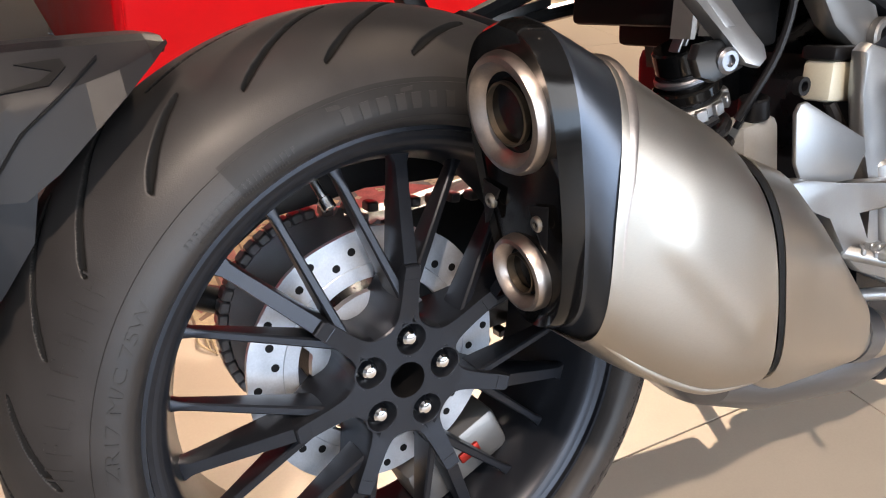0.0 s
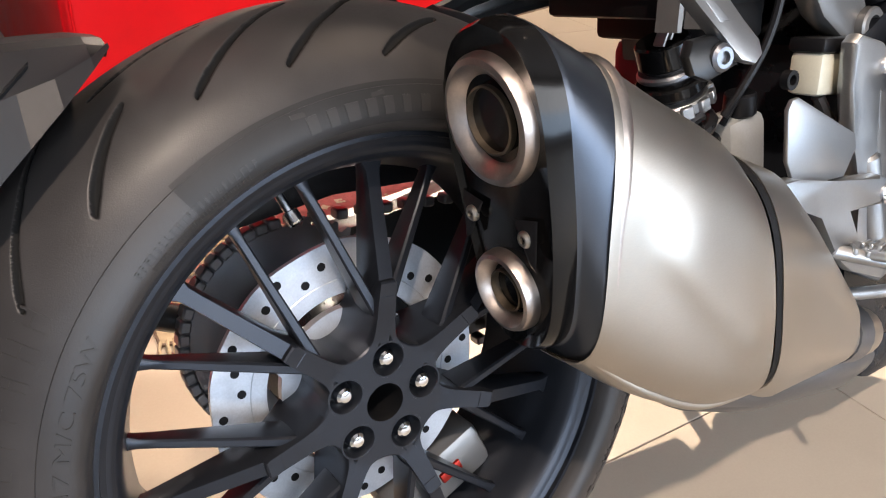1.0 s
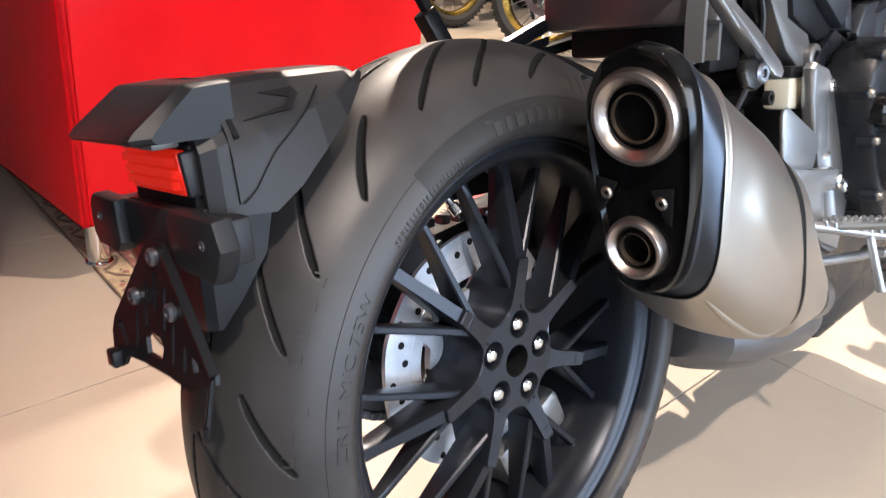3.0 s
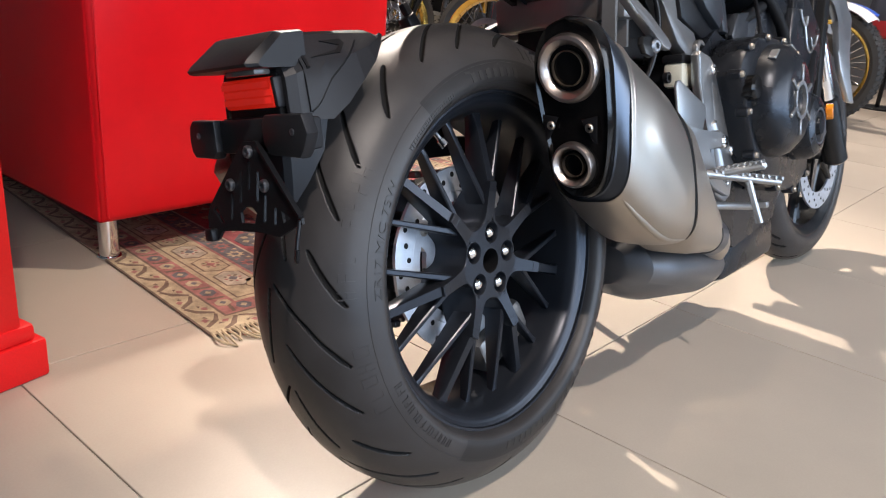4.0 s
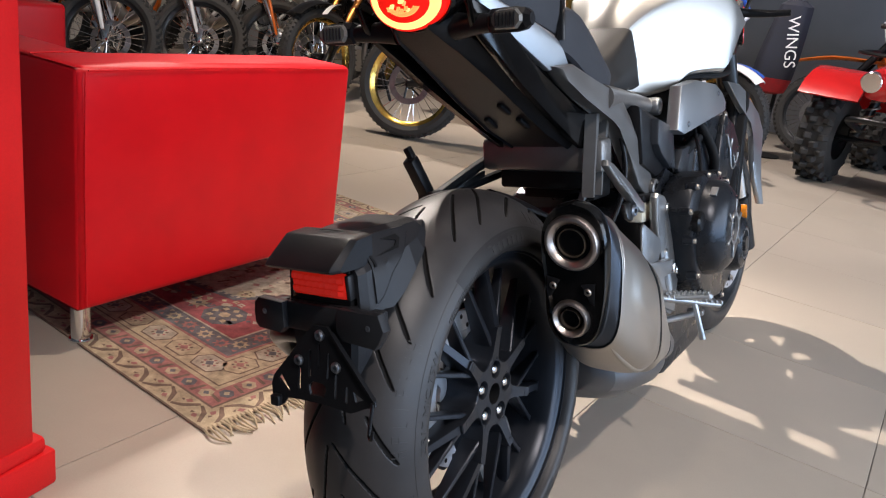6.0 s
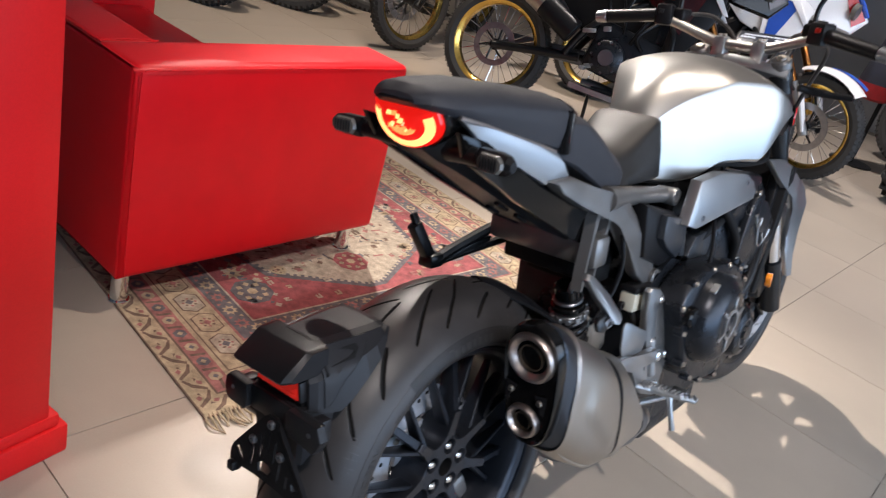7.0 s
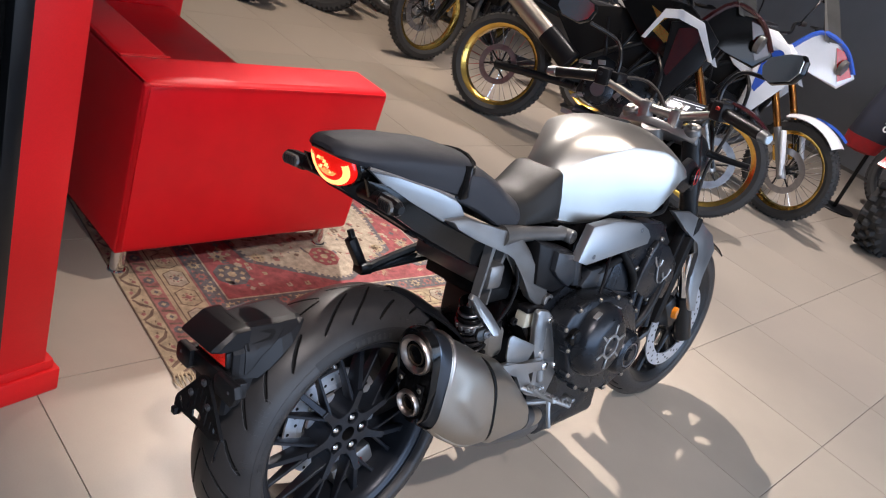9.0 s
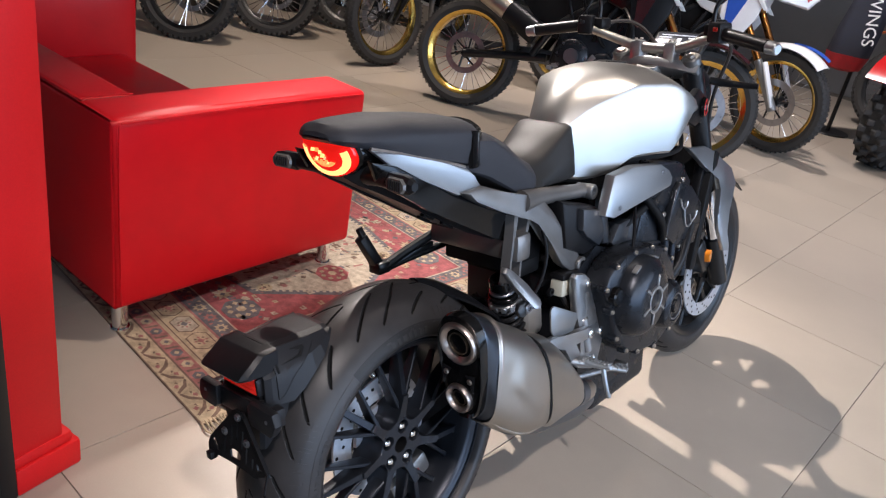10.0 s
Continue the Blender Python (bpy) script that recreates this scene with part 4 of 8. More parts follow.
    hood = [[V((x, -0.276 + (y + 0.276) * g, 0.272 + (z - 0.272) * (0.55 + 0.45 * g))) for y, z in side] for x, g in ((-0.056, 0.80), (-0.050, 0.97), (-0.044, 1.0), (0.044, 1.0), (0.050, 0.97), (0.056, 0.80))]
    # thin dark strip painting the shade of the gap before the hood
    gap = []
    for y in (-0.2825, -0.2785):
        zt, wt, xm, zm = 0.3030, 0.038, 0.0625, 0.2640
        right = [(0.0, zt), (wt * 0.75, zt - 0.001), (wt, zt - 0.005), (xm, zm)]
        ring = [(-x, z) for x, z in right[:0:-1]] + right
        gap.append([V((x * 1.03, y, z + 0.0022)) for x, z in ring] + [V((x * 0.97, y, z - 0.004)) for x, z in ring[::-1]])
    part("hood_gap_shade", rings(gap), PLASTIC_AND_SHADE, guard, smooth=0)
    part("lamp_hood", rings(hood), PLASTIC, guard, "black plastic plate-lamp hood", smooth=24)
    box_b = box((0.0, -0.285, 0.235), (0.090, 0.046, 0.060), 0.006)
    part("lamp_housing", box_b, PLASTIC_AND_SHADE, guard)
    refl = part("reflector", box((0.0, -0.3085, 0.2440), (0.084, 0.010, 0.031), 0.003, (6, 0, 0)), REFLECTOR_GLOW, guard, "red rear reflector")
    part("reflector_edge", box((0.045, -0.3070, 0.2440), (0.006, 0.012, 0.031), 0.002, (6, 0, 0)), PLASTIC_GREY, refl)
    for j, z in enumerate((0.236, 0.244, 0.252)):
        for k in range(8):
            part("lens_facet", box((-0.0355 + 0.0101 * k + 0.002 * (j % 2), -0.3136 - 0.0008 * j, z), (0.0075, 0.0016, 0.0060), 0, (6, 0, 28)), REFLECTOR_GLOW, refl)
    part("plate_lamp", box((0.012, -0.318, 0.2655), (0.05, 0.02, 0.008), 0.002), SMOKED, guard)
    # mount below with the number-plate bracket
    mount = []
    for z, y0, y1, w in ((0.220, -0.313, -0.252, 0.054), (0.180, -0.313, -0.262, 0.052), (0.150, -0.312, -0.284, 0.049), (0.130, -0.310, -0.300, 0.044)):
        mount.append([V((x, y, z)) for x, y in ((-w, y0 + 0.006), (-w + 0.006, y0), (w - 0.006, y0), (w, y0 + 0.006), (w, y1), (-w, y1))])
    part("bracket_mount", rings(mount), PLASTIC_GREY, guard, "grained black bracket mount", smooth=25)
    for outl in ([(-0.100, 0.187), (-0.094, 0.180), (-0.058, 0.178), (-0.050, 0.186), (-0.050, 0.219), (-0.092, 0.221), (-0.099, 0.214), (-0.101, 0.200)], [(0.040, 0.222), (0.034, 0.214), (0.034, 0.194), (0.042, 0.182), (0.090, 0.178), (0.097, 0.186), (0.105, 0.202), (0.098, 0.221)]):
        wing = part("bracket_wing", plate(outl, 0.016, 0.003, Matrix(((0, 1, 0, 0), (1, 0, 0, -0.318), (0, 0, 1, 0), (0, 0, 0, 1)))), PLASTIC_GREY, guard, "black plastic bracket wing")
        x = -0.081 if outl[0][0] < 0 else 0.083
        part("wing_screw", bolt((x, -0.3262, 0.204), (0, -1, 0), 0.0035, 0.001), STEEL_DARK, wing)
        part("wing_brace", box((x * 0.92, -0.302, 0.201), (0.020, 0.024, 0.032), 0.003), PLASTIC_GREY, wing)
    part("bracket_web", box((-0.008, -0.313, 0.201), (0.088, 0.010, 0.036), 0.003), PLASTIC_GREY, guard)

    # slotted steel plate carrier: one folded plate with its cut-outs
    def slot(x, z0, z1, w=0.0042):
        return [(x - w / 2, z0 + w / 2), (x, z0), (x + w / 2, z0 + w / 2), (x + w / 2, z1 - w / 2), (x, z1), (x - w / 2, z1 - w / 2)]

    outer = [(-0.008, 0.1925), (0.012, 0.1925), (0.020, 0.186), (0.088, 0.118), (0.089, 0.112), (0.076, 0.108), (0.054, 0.098), (0.024, 0.1005), (-0.018, 0.1005), (-0.046, 0.0985), (-0.053, 0.089), (-0.070, 0.089), (-0.074, 0.112), (-0.070, 0.124), (-0.016, 0.186)]
    holes = [slot(-0.028, 0.110, 0.140), slot(-0.012, 0.128, 0.163), slot(0.002, 0.142, 0.173), slot(0.017, 0.130, 0.163), slot(0.030, 0.110, 0.140), slot(0.047, 0.108, 0.128), [(-0.010, 0.109), (-0.013, 0.120), (-0.006, 0.1255), (0.009, 0.1255), (0.016, 0.120), (0.013, 0.109)], [(-0.063, 0.120), (-0.058, 0.126), (-0.042, 0.108), (-0.048, 0.107)], [(0.060, 0.112), (0.056, 0.124), (0.072, 0.117)]]

    def carrier_y(z):
        return -0.3275 - 0.16 * (0.190 - z)

    b = bmesh.new()
    edges = []
    for line in [outer] + holes:
        vs = [b.verts.new((x, carrier_y(z), z)) for x, z in line]
        edges += [b.edges.new((vs[k], vs[(k + 1) % len(vs)])) for k in range(len(vs))]
    bmesh.ops.triangle_fill(b, use_beauty=True, use_dissolve=False, edges=edges)
    ext = bmesh.ops.extrude_face_region(b, geom=b.faces[:])
    bmesh.ops.translate(b, verts=[v for v in ext["geom"] if isinstance(v, bmesh.types.BMVert)], vec=(0, -0.0035, 0))
    carrier = part("plate_carrier", b, PLASTIC, bike, "slotted black steel number-plate carrier", smooth=0)
    # folded flange along its slanted edge, the hook and the ear below
    flange = [(0.020, 0.186), (0.088, 0.118)]
    part("carrier_flange", rings([[V((x + dx, carrier_y(z) + dy, z + dx)) for dx, dy in ((0.0, -0.002), (0.0022, -0.002), (0.0022, -0.008), (0.0, -0.008))] for x, z in flange]), PLASTIC, carrier, smooth=0)
    part("carrier_hook", hose([(0.086, carrier_y(0.116) - 0.004, 0.116), (0.085, carrier_y(0.09) - 0.006, 0.092), (0.086, carrier_y(0.08) - 0.008, 0.080), (0.092, carrier_y(0.08) - 0.012, 0.079), (0.095, carrier_y(0.09) - 0.014, 0.090)], 0.0022, 8, 4), PLASTIC, carrier, "bent steel hook")
    part("carrier_ear", box((-0.062, carrier_y(0.095) - 0.006, 0.094), (0.014, 0.010, 0.014), 0.002), PLASTIC, carrier)
    for x, z in ((0.0025, 0.182), (-0.029, 0.148), (0.030, 0.148)):
        part("carrier_bolt", bolt((x, carrier_y(z) - 0.0033, z), (0, -1, 0), 0.0068, 0.005), STEEL_DARK, carrier, "steel bolt")
    # the whole guard sits a little towards the stand side
    guard.location = (-0.003, 0.004, -0.003)
    carrier.location = (0.005, 0.009, 0.001)
    # the arm that carries the guard, from the swing arm
    part("guard_arm", hose([(-0.150, 0.02, -0.02), (-0.145, -0.14, 0.05), (-0.115, -0.27, 0.15), (-0.04, -0.292, 0.17)], 0.014, 10), SATIN_BLACK, bike, "black mudguard arm")
    # front part of the guard between tyre and engine
    b = bmesh.new()
    rows = []
    for k in range(21):
        a = radians(71 - 67 * k / 20)
        r = 0.320 + 0.018 * min(1, k / 10)
        w = 0.022 + 0.088 * min(1, k / 9) ** 1.2
        rows.append([V((x * w, (r - 0.020 * abs(x) ** 2.5) * math.cos(a), (r - 0.020 * abs(x) ** 2.5) * math.sin(a))) for x in (-1, -0.8, -0.5, 0, 0.5, 0.8, 1)] + [V((x * w * 0.97, (r - 0.004 - 0.020 * abs(x) ** 2.5) * math.cos(a), (r - 0.004 - 0.020 * abs(x) ** 2.5) * math.sin(a))) for x in (1, 0.8, 0.5, 0, -0.5, -0.8, -1)])
    part("hugger", rings(rows, bm=b), PLASTIC, bike, "black plastic hugger over the tyre")


mudguard()


# ---- tank, seat, tail ----
def curve_at(ys, vs, y):
    """Smooth values through stations (monotone cubic)."""
    k = min(max(int(np.searchsorted(ys, y)) - 1, 0), len(ys) - 2)
    h = ys[k + 1] - ys[k]
    s = (y - ys[k]) / h
    def slope(j):
        if j == 0 or j == len(ys) - 1:
            a = max(0, min(j, len(ys) - 2))
            return (vs[a + 1] - vs[a]) / (ys[a + 1] - ys[a])
        l, r = (vs[j] - vs[j - 1]) / (ys[j] - ys[j - 1]), (vs[j + 1] - vs[j]) / (ys[j + 1] - ys[j])
        return 0.0 if l * r <= 0 else 2 * l * r / (l + r)
    m0, m1 = slope(k) * h, slope(k + 1) * h
    return (2 * s ** 3 - 3 * s * s + 1) * vs[k] + (s ** 3 - 2 * s * s + s) * m0 + (3 * s * s - 2 * s ** 3) * vs[k + 1] + (s ** 3 - s * s) * m1


def tank():
    ys = [0.452, 0.462, 0.480, 0.530, 0.585, 0.640, 0.700, 0.770, 0.830, 0.880, 0.915, 0.940, 0.950]
    crest = [0.500, 0.510, 0.525, 0.594, 0.641, 0.665, 0.678, 0.682, 0.676, 0.667, 0.655, 0.640, 0.625]
    width = [0.046, 0.055, 0.060, 0.075, 0.100, 0.130, 0.158, 0.188, 0.208, 0.212, 0.194, 0.150, 0.120]
    crease = [0.490, 0.500, 0.512, 0.562, 0.597, 0.622, 0.642, 0.641, 0.622, 0.596, 0.578, 0.572, 0.570]
    bottom = [0.470, 0.455, 0.444, 0.436, 0.430, 0.440, 0.470, 0.474, 0.470, 0.486, 0.510, 0.530, 0.540]
    secs = []
    n, mid_x = 44, 0.020
    for j in range(n + 1):
        f = j / n
        y = 0.452 + 0.498 * f
        zc, w, zk, zb = (curve_at(ys, v, y) for v in (crest, width, crease, bottom))
        w -= mid_x
        zl = min(max(0.474 + (y - 0.79) * 1.13, zb + 0.010), zk - 0.014)
        pts = []
        for k in range(9):
            x = 0.93 * k / 8
            pts.append((w * x, zk + (zc - zk) * (1 - x ** 2.2)))
        top = pts[-1][1]
        pts += [(w * 0.975, zk + (top - zk) * 0.36), (w * 0.993, zk + (top - zk) * 0.05), (w * 1.0, zk - 0.003), (w * 1.0 + 0.001, zk - 0.010)]
        bulge = 0.002 + 0.005 * min(1, max(0, (y - 0.56) / 0.2))
        for k in range(1, 4):
            z = zk - 0.010 + (zl - zk + 0.010) * k / 3
            pts.append((w + bulge * math.sin(math.pi * k / 3.2) - 0.003 * k / 3, z))
        inset = 0.0
        for k in range(1, 4):
            z = zl + (zb + 0.004 - zl) * k / 3
            inset = 0.6 * (zl - z) if y > 0.79 else 0.004 * k / 3
            pts.append((w - 0.003 - inset, z))
        w -= inset
        pts += [(w - 0.012, zb + 0.002), (w - 0.020, zb), (w * 0.5, zb + 0.012), (0.0, zb + 0.012)]
        secs.append((y, pts))
    skin = half_loft(secs)
    bmesh.ops.translate(skin, verts=skin.verts, vec=(mid_x, 0, 0))
    t = part("fuel_tank", skin, ALU, bike, "brushed silver fuel tank with sharp flank creases", smooth=22)
    cap = spun([(0.0, 0.036), (0.004, 0.036), (0.006, 0.032), (0.0065, 0.0)], 40)
    bmesh.ops.transform(cap, matrix=along((mid_x, 0.80, 0.677), (0, 0.06, 1)), verts=cap.verts)
    part("filler_cap", cap, SATIN_BLACK, t, "black filler cap")
    for s in (1, -1):
        line = [(mid_x + s * (curve_at(ys, width, y) - 0.045), y, curve_at(ys, bottom, y) - 0.004) for y in (0.50, 0.56, 0.62, 0.67, 0.72, 0.80, 0.87, 0.92)]
        part("tank_trim", hose(line, 0.006, 8), PLASTIC_AND_SHADE, bike, "black trim under the tank")
        part("head_panel", plate([(0.900, 0.585), (0.985, 0.612), (1.060, 0.585), (1.055, 0.535), (0.985, 0.515), (0.905, 0.540)], 0.022, 0.006, at_x(s * 0.163, -s * 0.12, 0, 1.0)), PLASTIC, bike, "black panel beside the steering head")
        d = spun([(0.0, 0.026), (0.008, 0.026), (0.010, 0.021), (0.007, 0.018), (0.009, 0.0)], 32)
        bmesh.ops.transform(d, matrix=along((s * 0.172, 1.020, 0.562), (s, 0.25, 0)), verts=d.verts)
        disc = part("side_roundel", d, GLOSS_BLACK, bike, "small round side badge with a red ring")
        d = spun([(0.0095, 0.0235), (0.011, 0.022), (0.0095, 0.0205)], 32)
        bmesh.ops.transform(d, matrix=along((s * 0.172, 1.020, 0.562), (s, 0.25, 0)), verts=d.verts)
        part("roundel_ring", d, RED_GLOSS, disc)


def seats():
    def sec(y, w, zt, ze, zb, wb=0.94):
        """Top middle, the stitched edge, and the flank below it."""
        return (y, [(0.0, zt), (w * 0.45, zt - 0.0015), (w * 0.80, zt - (zt - ze) * 0.36), (w * 0.93, zt - (zt - ze) * 0.70), (w, ze), (w + 0.002, ze - 0.006), (w * (1 + wb) / 2 + 0.003, (ze + zb) / 2), (w * wb, zb + 0.004), (w * wb - 0.006, zb), (0.0, zb)])

    def skin(rows, name, material, label, angle=30, wb=0.94, mid=0.008):
        st = [r[0] for r in rows]
        loops = []
        for j in range(29):
            y = st[0] + (st[-1] - st[0]) * j / 28
            loops.append(sec(y, *(curve_at(st, [r[k] for r in rows], y) for k in range(1, 5)), wb))
        b = half_loft(loops)
        bmesh.ops.translate(b, verts=b.verts, vec=(mid, 0, 0))
        return part(name, b, material, bike, label, smooth=angle)

    pil = [(-0.138, 0.030, 0.622, 0.616, 0.610), (-0.130, 0.050, 0.632, 0.616, 0.604), (-0.090, 0.072, 0.637, 0.612, 0.594), (-0.020, 0.084, 0.637, 0.612, 0.576), (0.056, 0.093, 0.630, 0.607, 0.556), (0.118, 0.098, 0.624, 0.602, 0.541), (0.152, 0.097, 0.619, 0.597, 0.533), (0.178, 0.086, 0.613, 0.590, 0.528), (0.202, 0.062, 0.607, 0.585, 0.526), (0.216, 0.030, 0.602, 0.582, 0.526)]
    pillion = skin(pil, "pillion_seat", SEAT, "dark grey textured pillion seat with stitched edges")
    for s in (1, -1):
        part("stitching", hose([(s * (curve_at([r[0] for r in pil], [r[1] for r in pil], y) + 0.0008), y, curve_at([r[0] for r in pil], [r[3] for r in pil], y) - 0.001) for y in (-0.10, -0.05, 0.0, 0.06, 0.12, 0.15)], 0.0013, 6, 3), GREY_MARK, pillion)
    # glossy band lying round the front of the pillion seat
    arch = [(0.0990, 0.143, 0.599), (0.0985, 0.155, 0.597), (0.088, 0.181, 0.594), (0.064, 0.206, 0.597), (0.032, 0.221, 0.603), (0.0, 0.225, 0.605)]
    arch = arch + [(-x, y, z) for x, y, z in arch[-2::-1]]
    loops = [[V((0.008 + x * g, 0.11 + (y - 0.11) * h, zz)) for g, h, zz in ((0.95, 0.95, z), (1.0, 1.0, z + 0.001), (1.02, 1.05, z - 0.003), (1.02, 1.05, 0.530), (0.95, 0.95, 0.530))] for x, y, z in arch]
    part("seat_hoop", rings(loops), GLOSS_BLACK, bike, "glossy black band round the seat edge", smooth=30)
    skin([(0.140, 0.086, 0.586, 0.578, 0.522), (0.200, 0.097, 0.592, 0.574, 0.503), (0.260, 0.099, 0.573, 0.545, 0.474), (0.330, 0.098, 0.530, 0.498, 0.440), (0.358, 0.096, 0.518, 0.482, 0.434), (0.370, 0.090, 0.513, 0.476, 0.438), (0.376, 0.080, 0.509, 0.472, 0.442)], "rider_seat_back", SEAT, "dark grey textured rear of the rider seat")
    skin([(0.300, 0.045, 0.512, 0.494, 0.462), (0.345, 0.060, 0.513, 0.484, 0.450), (0.385, 0.066, 0.513, 0.484, 0.447), (0.415, 0.066, 0.518, 0.492, 0.446), (0.445, 0.066, 0.532, 0.511, 0.446), (0.475, 0.067, 0.550, 0.534, 0.447), (0.498, 0.068, 0.562, 0.550, 0.448), (0.512, 0.068, 0.568, 0.558, 0.450), (0.524, 0.066, 0.569, 0.559, 0.452)], "rider_seat", SEAT_SMOOTH, "smooth black rider seat rising to the tank", 75, 1.26, 0.017)


def tail():
    for s in (1, -1):
        o = [(-0.088, 0.593), (-0.020, 0.577), (0.070, 0.552), (0.134, 0.532), (0.152, 0.515), (0.170, 0.494), (0.112, 0.484), (0.030, 0.524), (-0.052, 0.565)]
        tp = part("tail_panel", plate(o, 0.012, 0.003, at_x(s * 0.092, s * 0.10, 0, 0.05)), SILVER_PAINT, bike, "brushed silver tail side panel")
        part("panel_edge", hose([(s * (0.092 + 0.10 * (y - 0.05)), y, z) for y, z in ((-0.084, 0.5945), (-0.020, 0.5790), (0.070, 0.5540), (0.132, 0.5345))], 0.0032, 8), POLISHED, tp)
        # main rail to the footrest hanger and the tube towards the tank
        rail = [(0.112, 0.490), (0.170, 0.494), (0.240, 0.470), (0.292, 0.456), (0.345, 0.448), (0.400, 0.399), (0.445, 0.340), (0.492, 0.283), (0.518, 0.262), (0.508, 0.238), (0.478, 0.246), (0.442, 0.270), (0.395, 0.330), (0.350, 0.388), (0.325, 0.402), (0.215, 0.438), (0.150, 0.468)]
        part("frame_rail", plate(rail, 0.026, 0.006, at_x(s * 0.112, s * 0.05, 0, 0.3)), FRAME, bike, "grey metallic frame rail")
        ring = spun([(-0.020, 0.018), (0.020, 0.018), (0.022, 0.016), (0.022, 0.010), (0.012, 0.009), (0.012, 0)], 28, centre=(s * 0.122, 0.507, 0.258))
        part("rail_boss", ring, FRAME, bike)
        part("upper_tube", hose([(s * 0.110, 0.300, 0.438), (s * 0.108, 0.40, 0.432), (s * 0.104, 0.560, 0.414)], [0.024, 0.018, 0.0155], 16, flat=1.0), FRAME, bike, "grey frame tube")
        part("tube_boss", spun([(-0.022, 0.016), (0.018, 0.018), (0.022, 0.016), (0.022, 0.010), (0.012, 0.009), (0.012, 0)], 28, centre=(s * 0.108, 0.562, 0.413)), ALU_CAST, bike)
        # struts down to the shock bridge
        for y0, y1 in ((0.290, 0.276), (0.340, 0.312)) if s > 0 else ():
            part("strut", rings([[V((s * (0.100 + dx), y + dy, z)) for dx, dy in ((-0.010, -w), (0.010, -w + 0.004), (0.010, w - 0.004), (-0.010, w))] for y, z, w in ((y0, 0.412, 0.0110), ((y0 + y1) / 2, 0.36, 0.0078), (y1, 0.315, 0.0072), (y1 - 0.004, 0.270, 0.0068))]), FRAME, bike)
        # black under-cowl flank, close under the silver panel
        cowl = [(-0.100, 0.578), (-0.040, 0.562), (0.030, 0.524), (0.112, 0.480), (0.215, 0.436), (0.325, 0.400), (0.352, 0.376), (0.338, 0.330), (0.250, 0.368), (0.134, 0.424), (0.054, 0.464), (-0.020, 0.506), (-0.080, 0.538)]
        part("under_cowl_flank", plate(cowl, 0.012, 0.003, at_x(s * 0.084, s * 0.04, s * 0.12, 0.05, 0.48)), GLOSS_BLACK, bike, "black tail flank")
    belly = []
    for y, zt, zb, w in ((-0.098, 0.590, 0.542, 0.040), (-0.075, 0.595, 0.526, 0.052), (-0.040, 0.580, 0.510, 0.058), (0.03, 0.555, 0.474, 0.066), (0.10, 0.53, 0.436, 0.072), (0.20, 0.48, 0.384, 0.076), (0.30, 0.44, 0.345, 0.078)):
        belly.append((y, [(0.0, zt), (w * 0.9, zt), (w, zt - 0.01), (w, zb + 0.024), (w * 0.78, zb + 0.004), (w * 0.70, zb), (w * 0.66, zb + 0.004), (0.0, zb + 0.004)]))
    part("under_tail", half_loft(belly), PLASTIC, bike, "black plastic under-tail", smooth=30)
    for x, y, z in ((0.030, 0.165, 0.404), (-0.030, 0.165, 0.404), (0.020, 0.12, 0.428)):
        part("under_tail_clip", box((x, y, z), (0.010, 0.034, 0.008), 0.002, (-27, 0, 0)), PLASTIC_AND_SHADE, bike)
    part("battery_box", box((-0.005, 0.368, 0.322), (0.172, 0.125, 0.098), 0.006, (-3, 0, 0)), PLASTIC_AND_SHADE, bike, "black box under the seat")
    part("box_step", box((0.01, 0.385, 0.270), (0.145, 0.080, 0.036), 0.006), PLASTIC_AND_SHADE, bike)
    for k in range(4):
        part("box_fin", box((0.082, 0.284 + 0.009 * k, 0.266 + 0.005 * k), (0.012, 0.0025, 0.020), 0.0008, (-25, 0, 0)), FRAME, bike, "grey cooling fin")
    # tail lamp: a flat-topped bowl with a glowing lower ring
    c, n = V((0.0, -0.106, 0.574)), V((0, -0.93, -0.36)).normalized()
    upw = V((0, -0.36, 0.93)).normalized()

    def bowl(r, push, k0=0, k1=48, lift=0.0):
        out = []
        for k in range(k0, k1):
            a = 2 * math.pi * k / 48
            x, z = math.cos(a), math.sin(a)
            z = min(z, 0.40) if z > 0 else z * 0.70
            out.append(c + n * (push - 0.010 * x * x * (r / 0.06) ** 2) + V((1, 0, 0)) * x * r * 1.06 + upw * (z * r * 1.0 + 0.006 + lift))
        return out
    part("lamp_bezel", rings([bowl(0.066, -0.028), bowl(0.066, -0.004), bowl(0.062, 0.000), bowl(0.060, -0.003)], caps=True), GLOSS_BLACK, bike, "black lamp surround")
    lens = part("tail_lamp_lens", rings([bowl(0.0595, -0.003), bowl(0.058, 0.004), bowl(0.048, 0.008), bowl(0.030, 0.010)], caps=True), TAIL_RED, bike, "lit red tail lamp")
    arc = lambda r, push: bowl(r, push, 22, 51)
    part("tail_lamp_ring", rings([arc(0.053, 0.0068), arc(0.0505, 0.0098), arc(0.0415, 0.0108), arc(0.0390, 0.0090)], caps=False, closed=False), TAIL_GLOW, lens, "glowing light ring")
    part("inner_ring", rings([bowl(0.027, 0.0102, 26, 46), bowl(0.0245, 0.0122, 26, 46), bowl(0.020, 0.0122, 26, 46), bowl(0.018, 0.0102, 26, 46)], caps=False, closed=False), TAIL_ORANGE, lens)
    rnd = random.Random(11)
    for k in range(16):
        x, z = rnd.uniform(-0.020, 0.024), rnd.uniform(-0.010, 0.016)
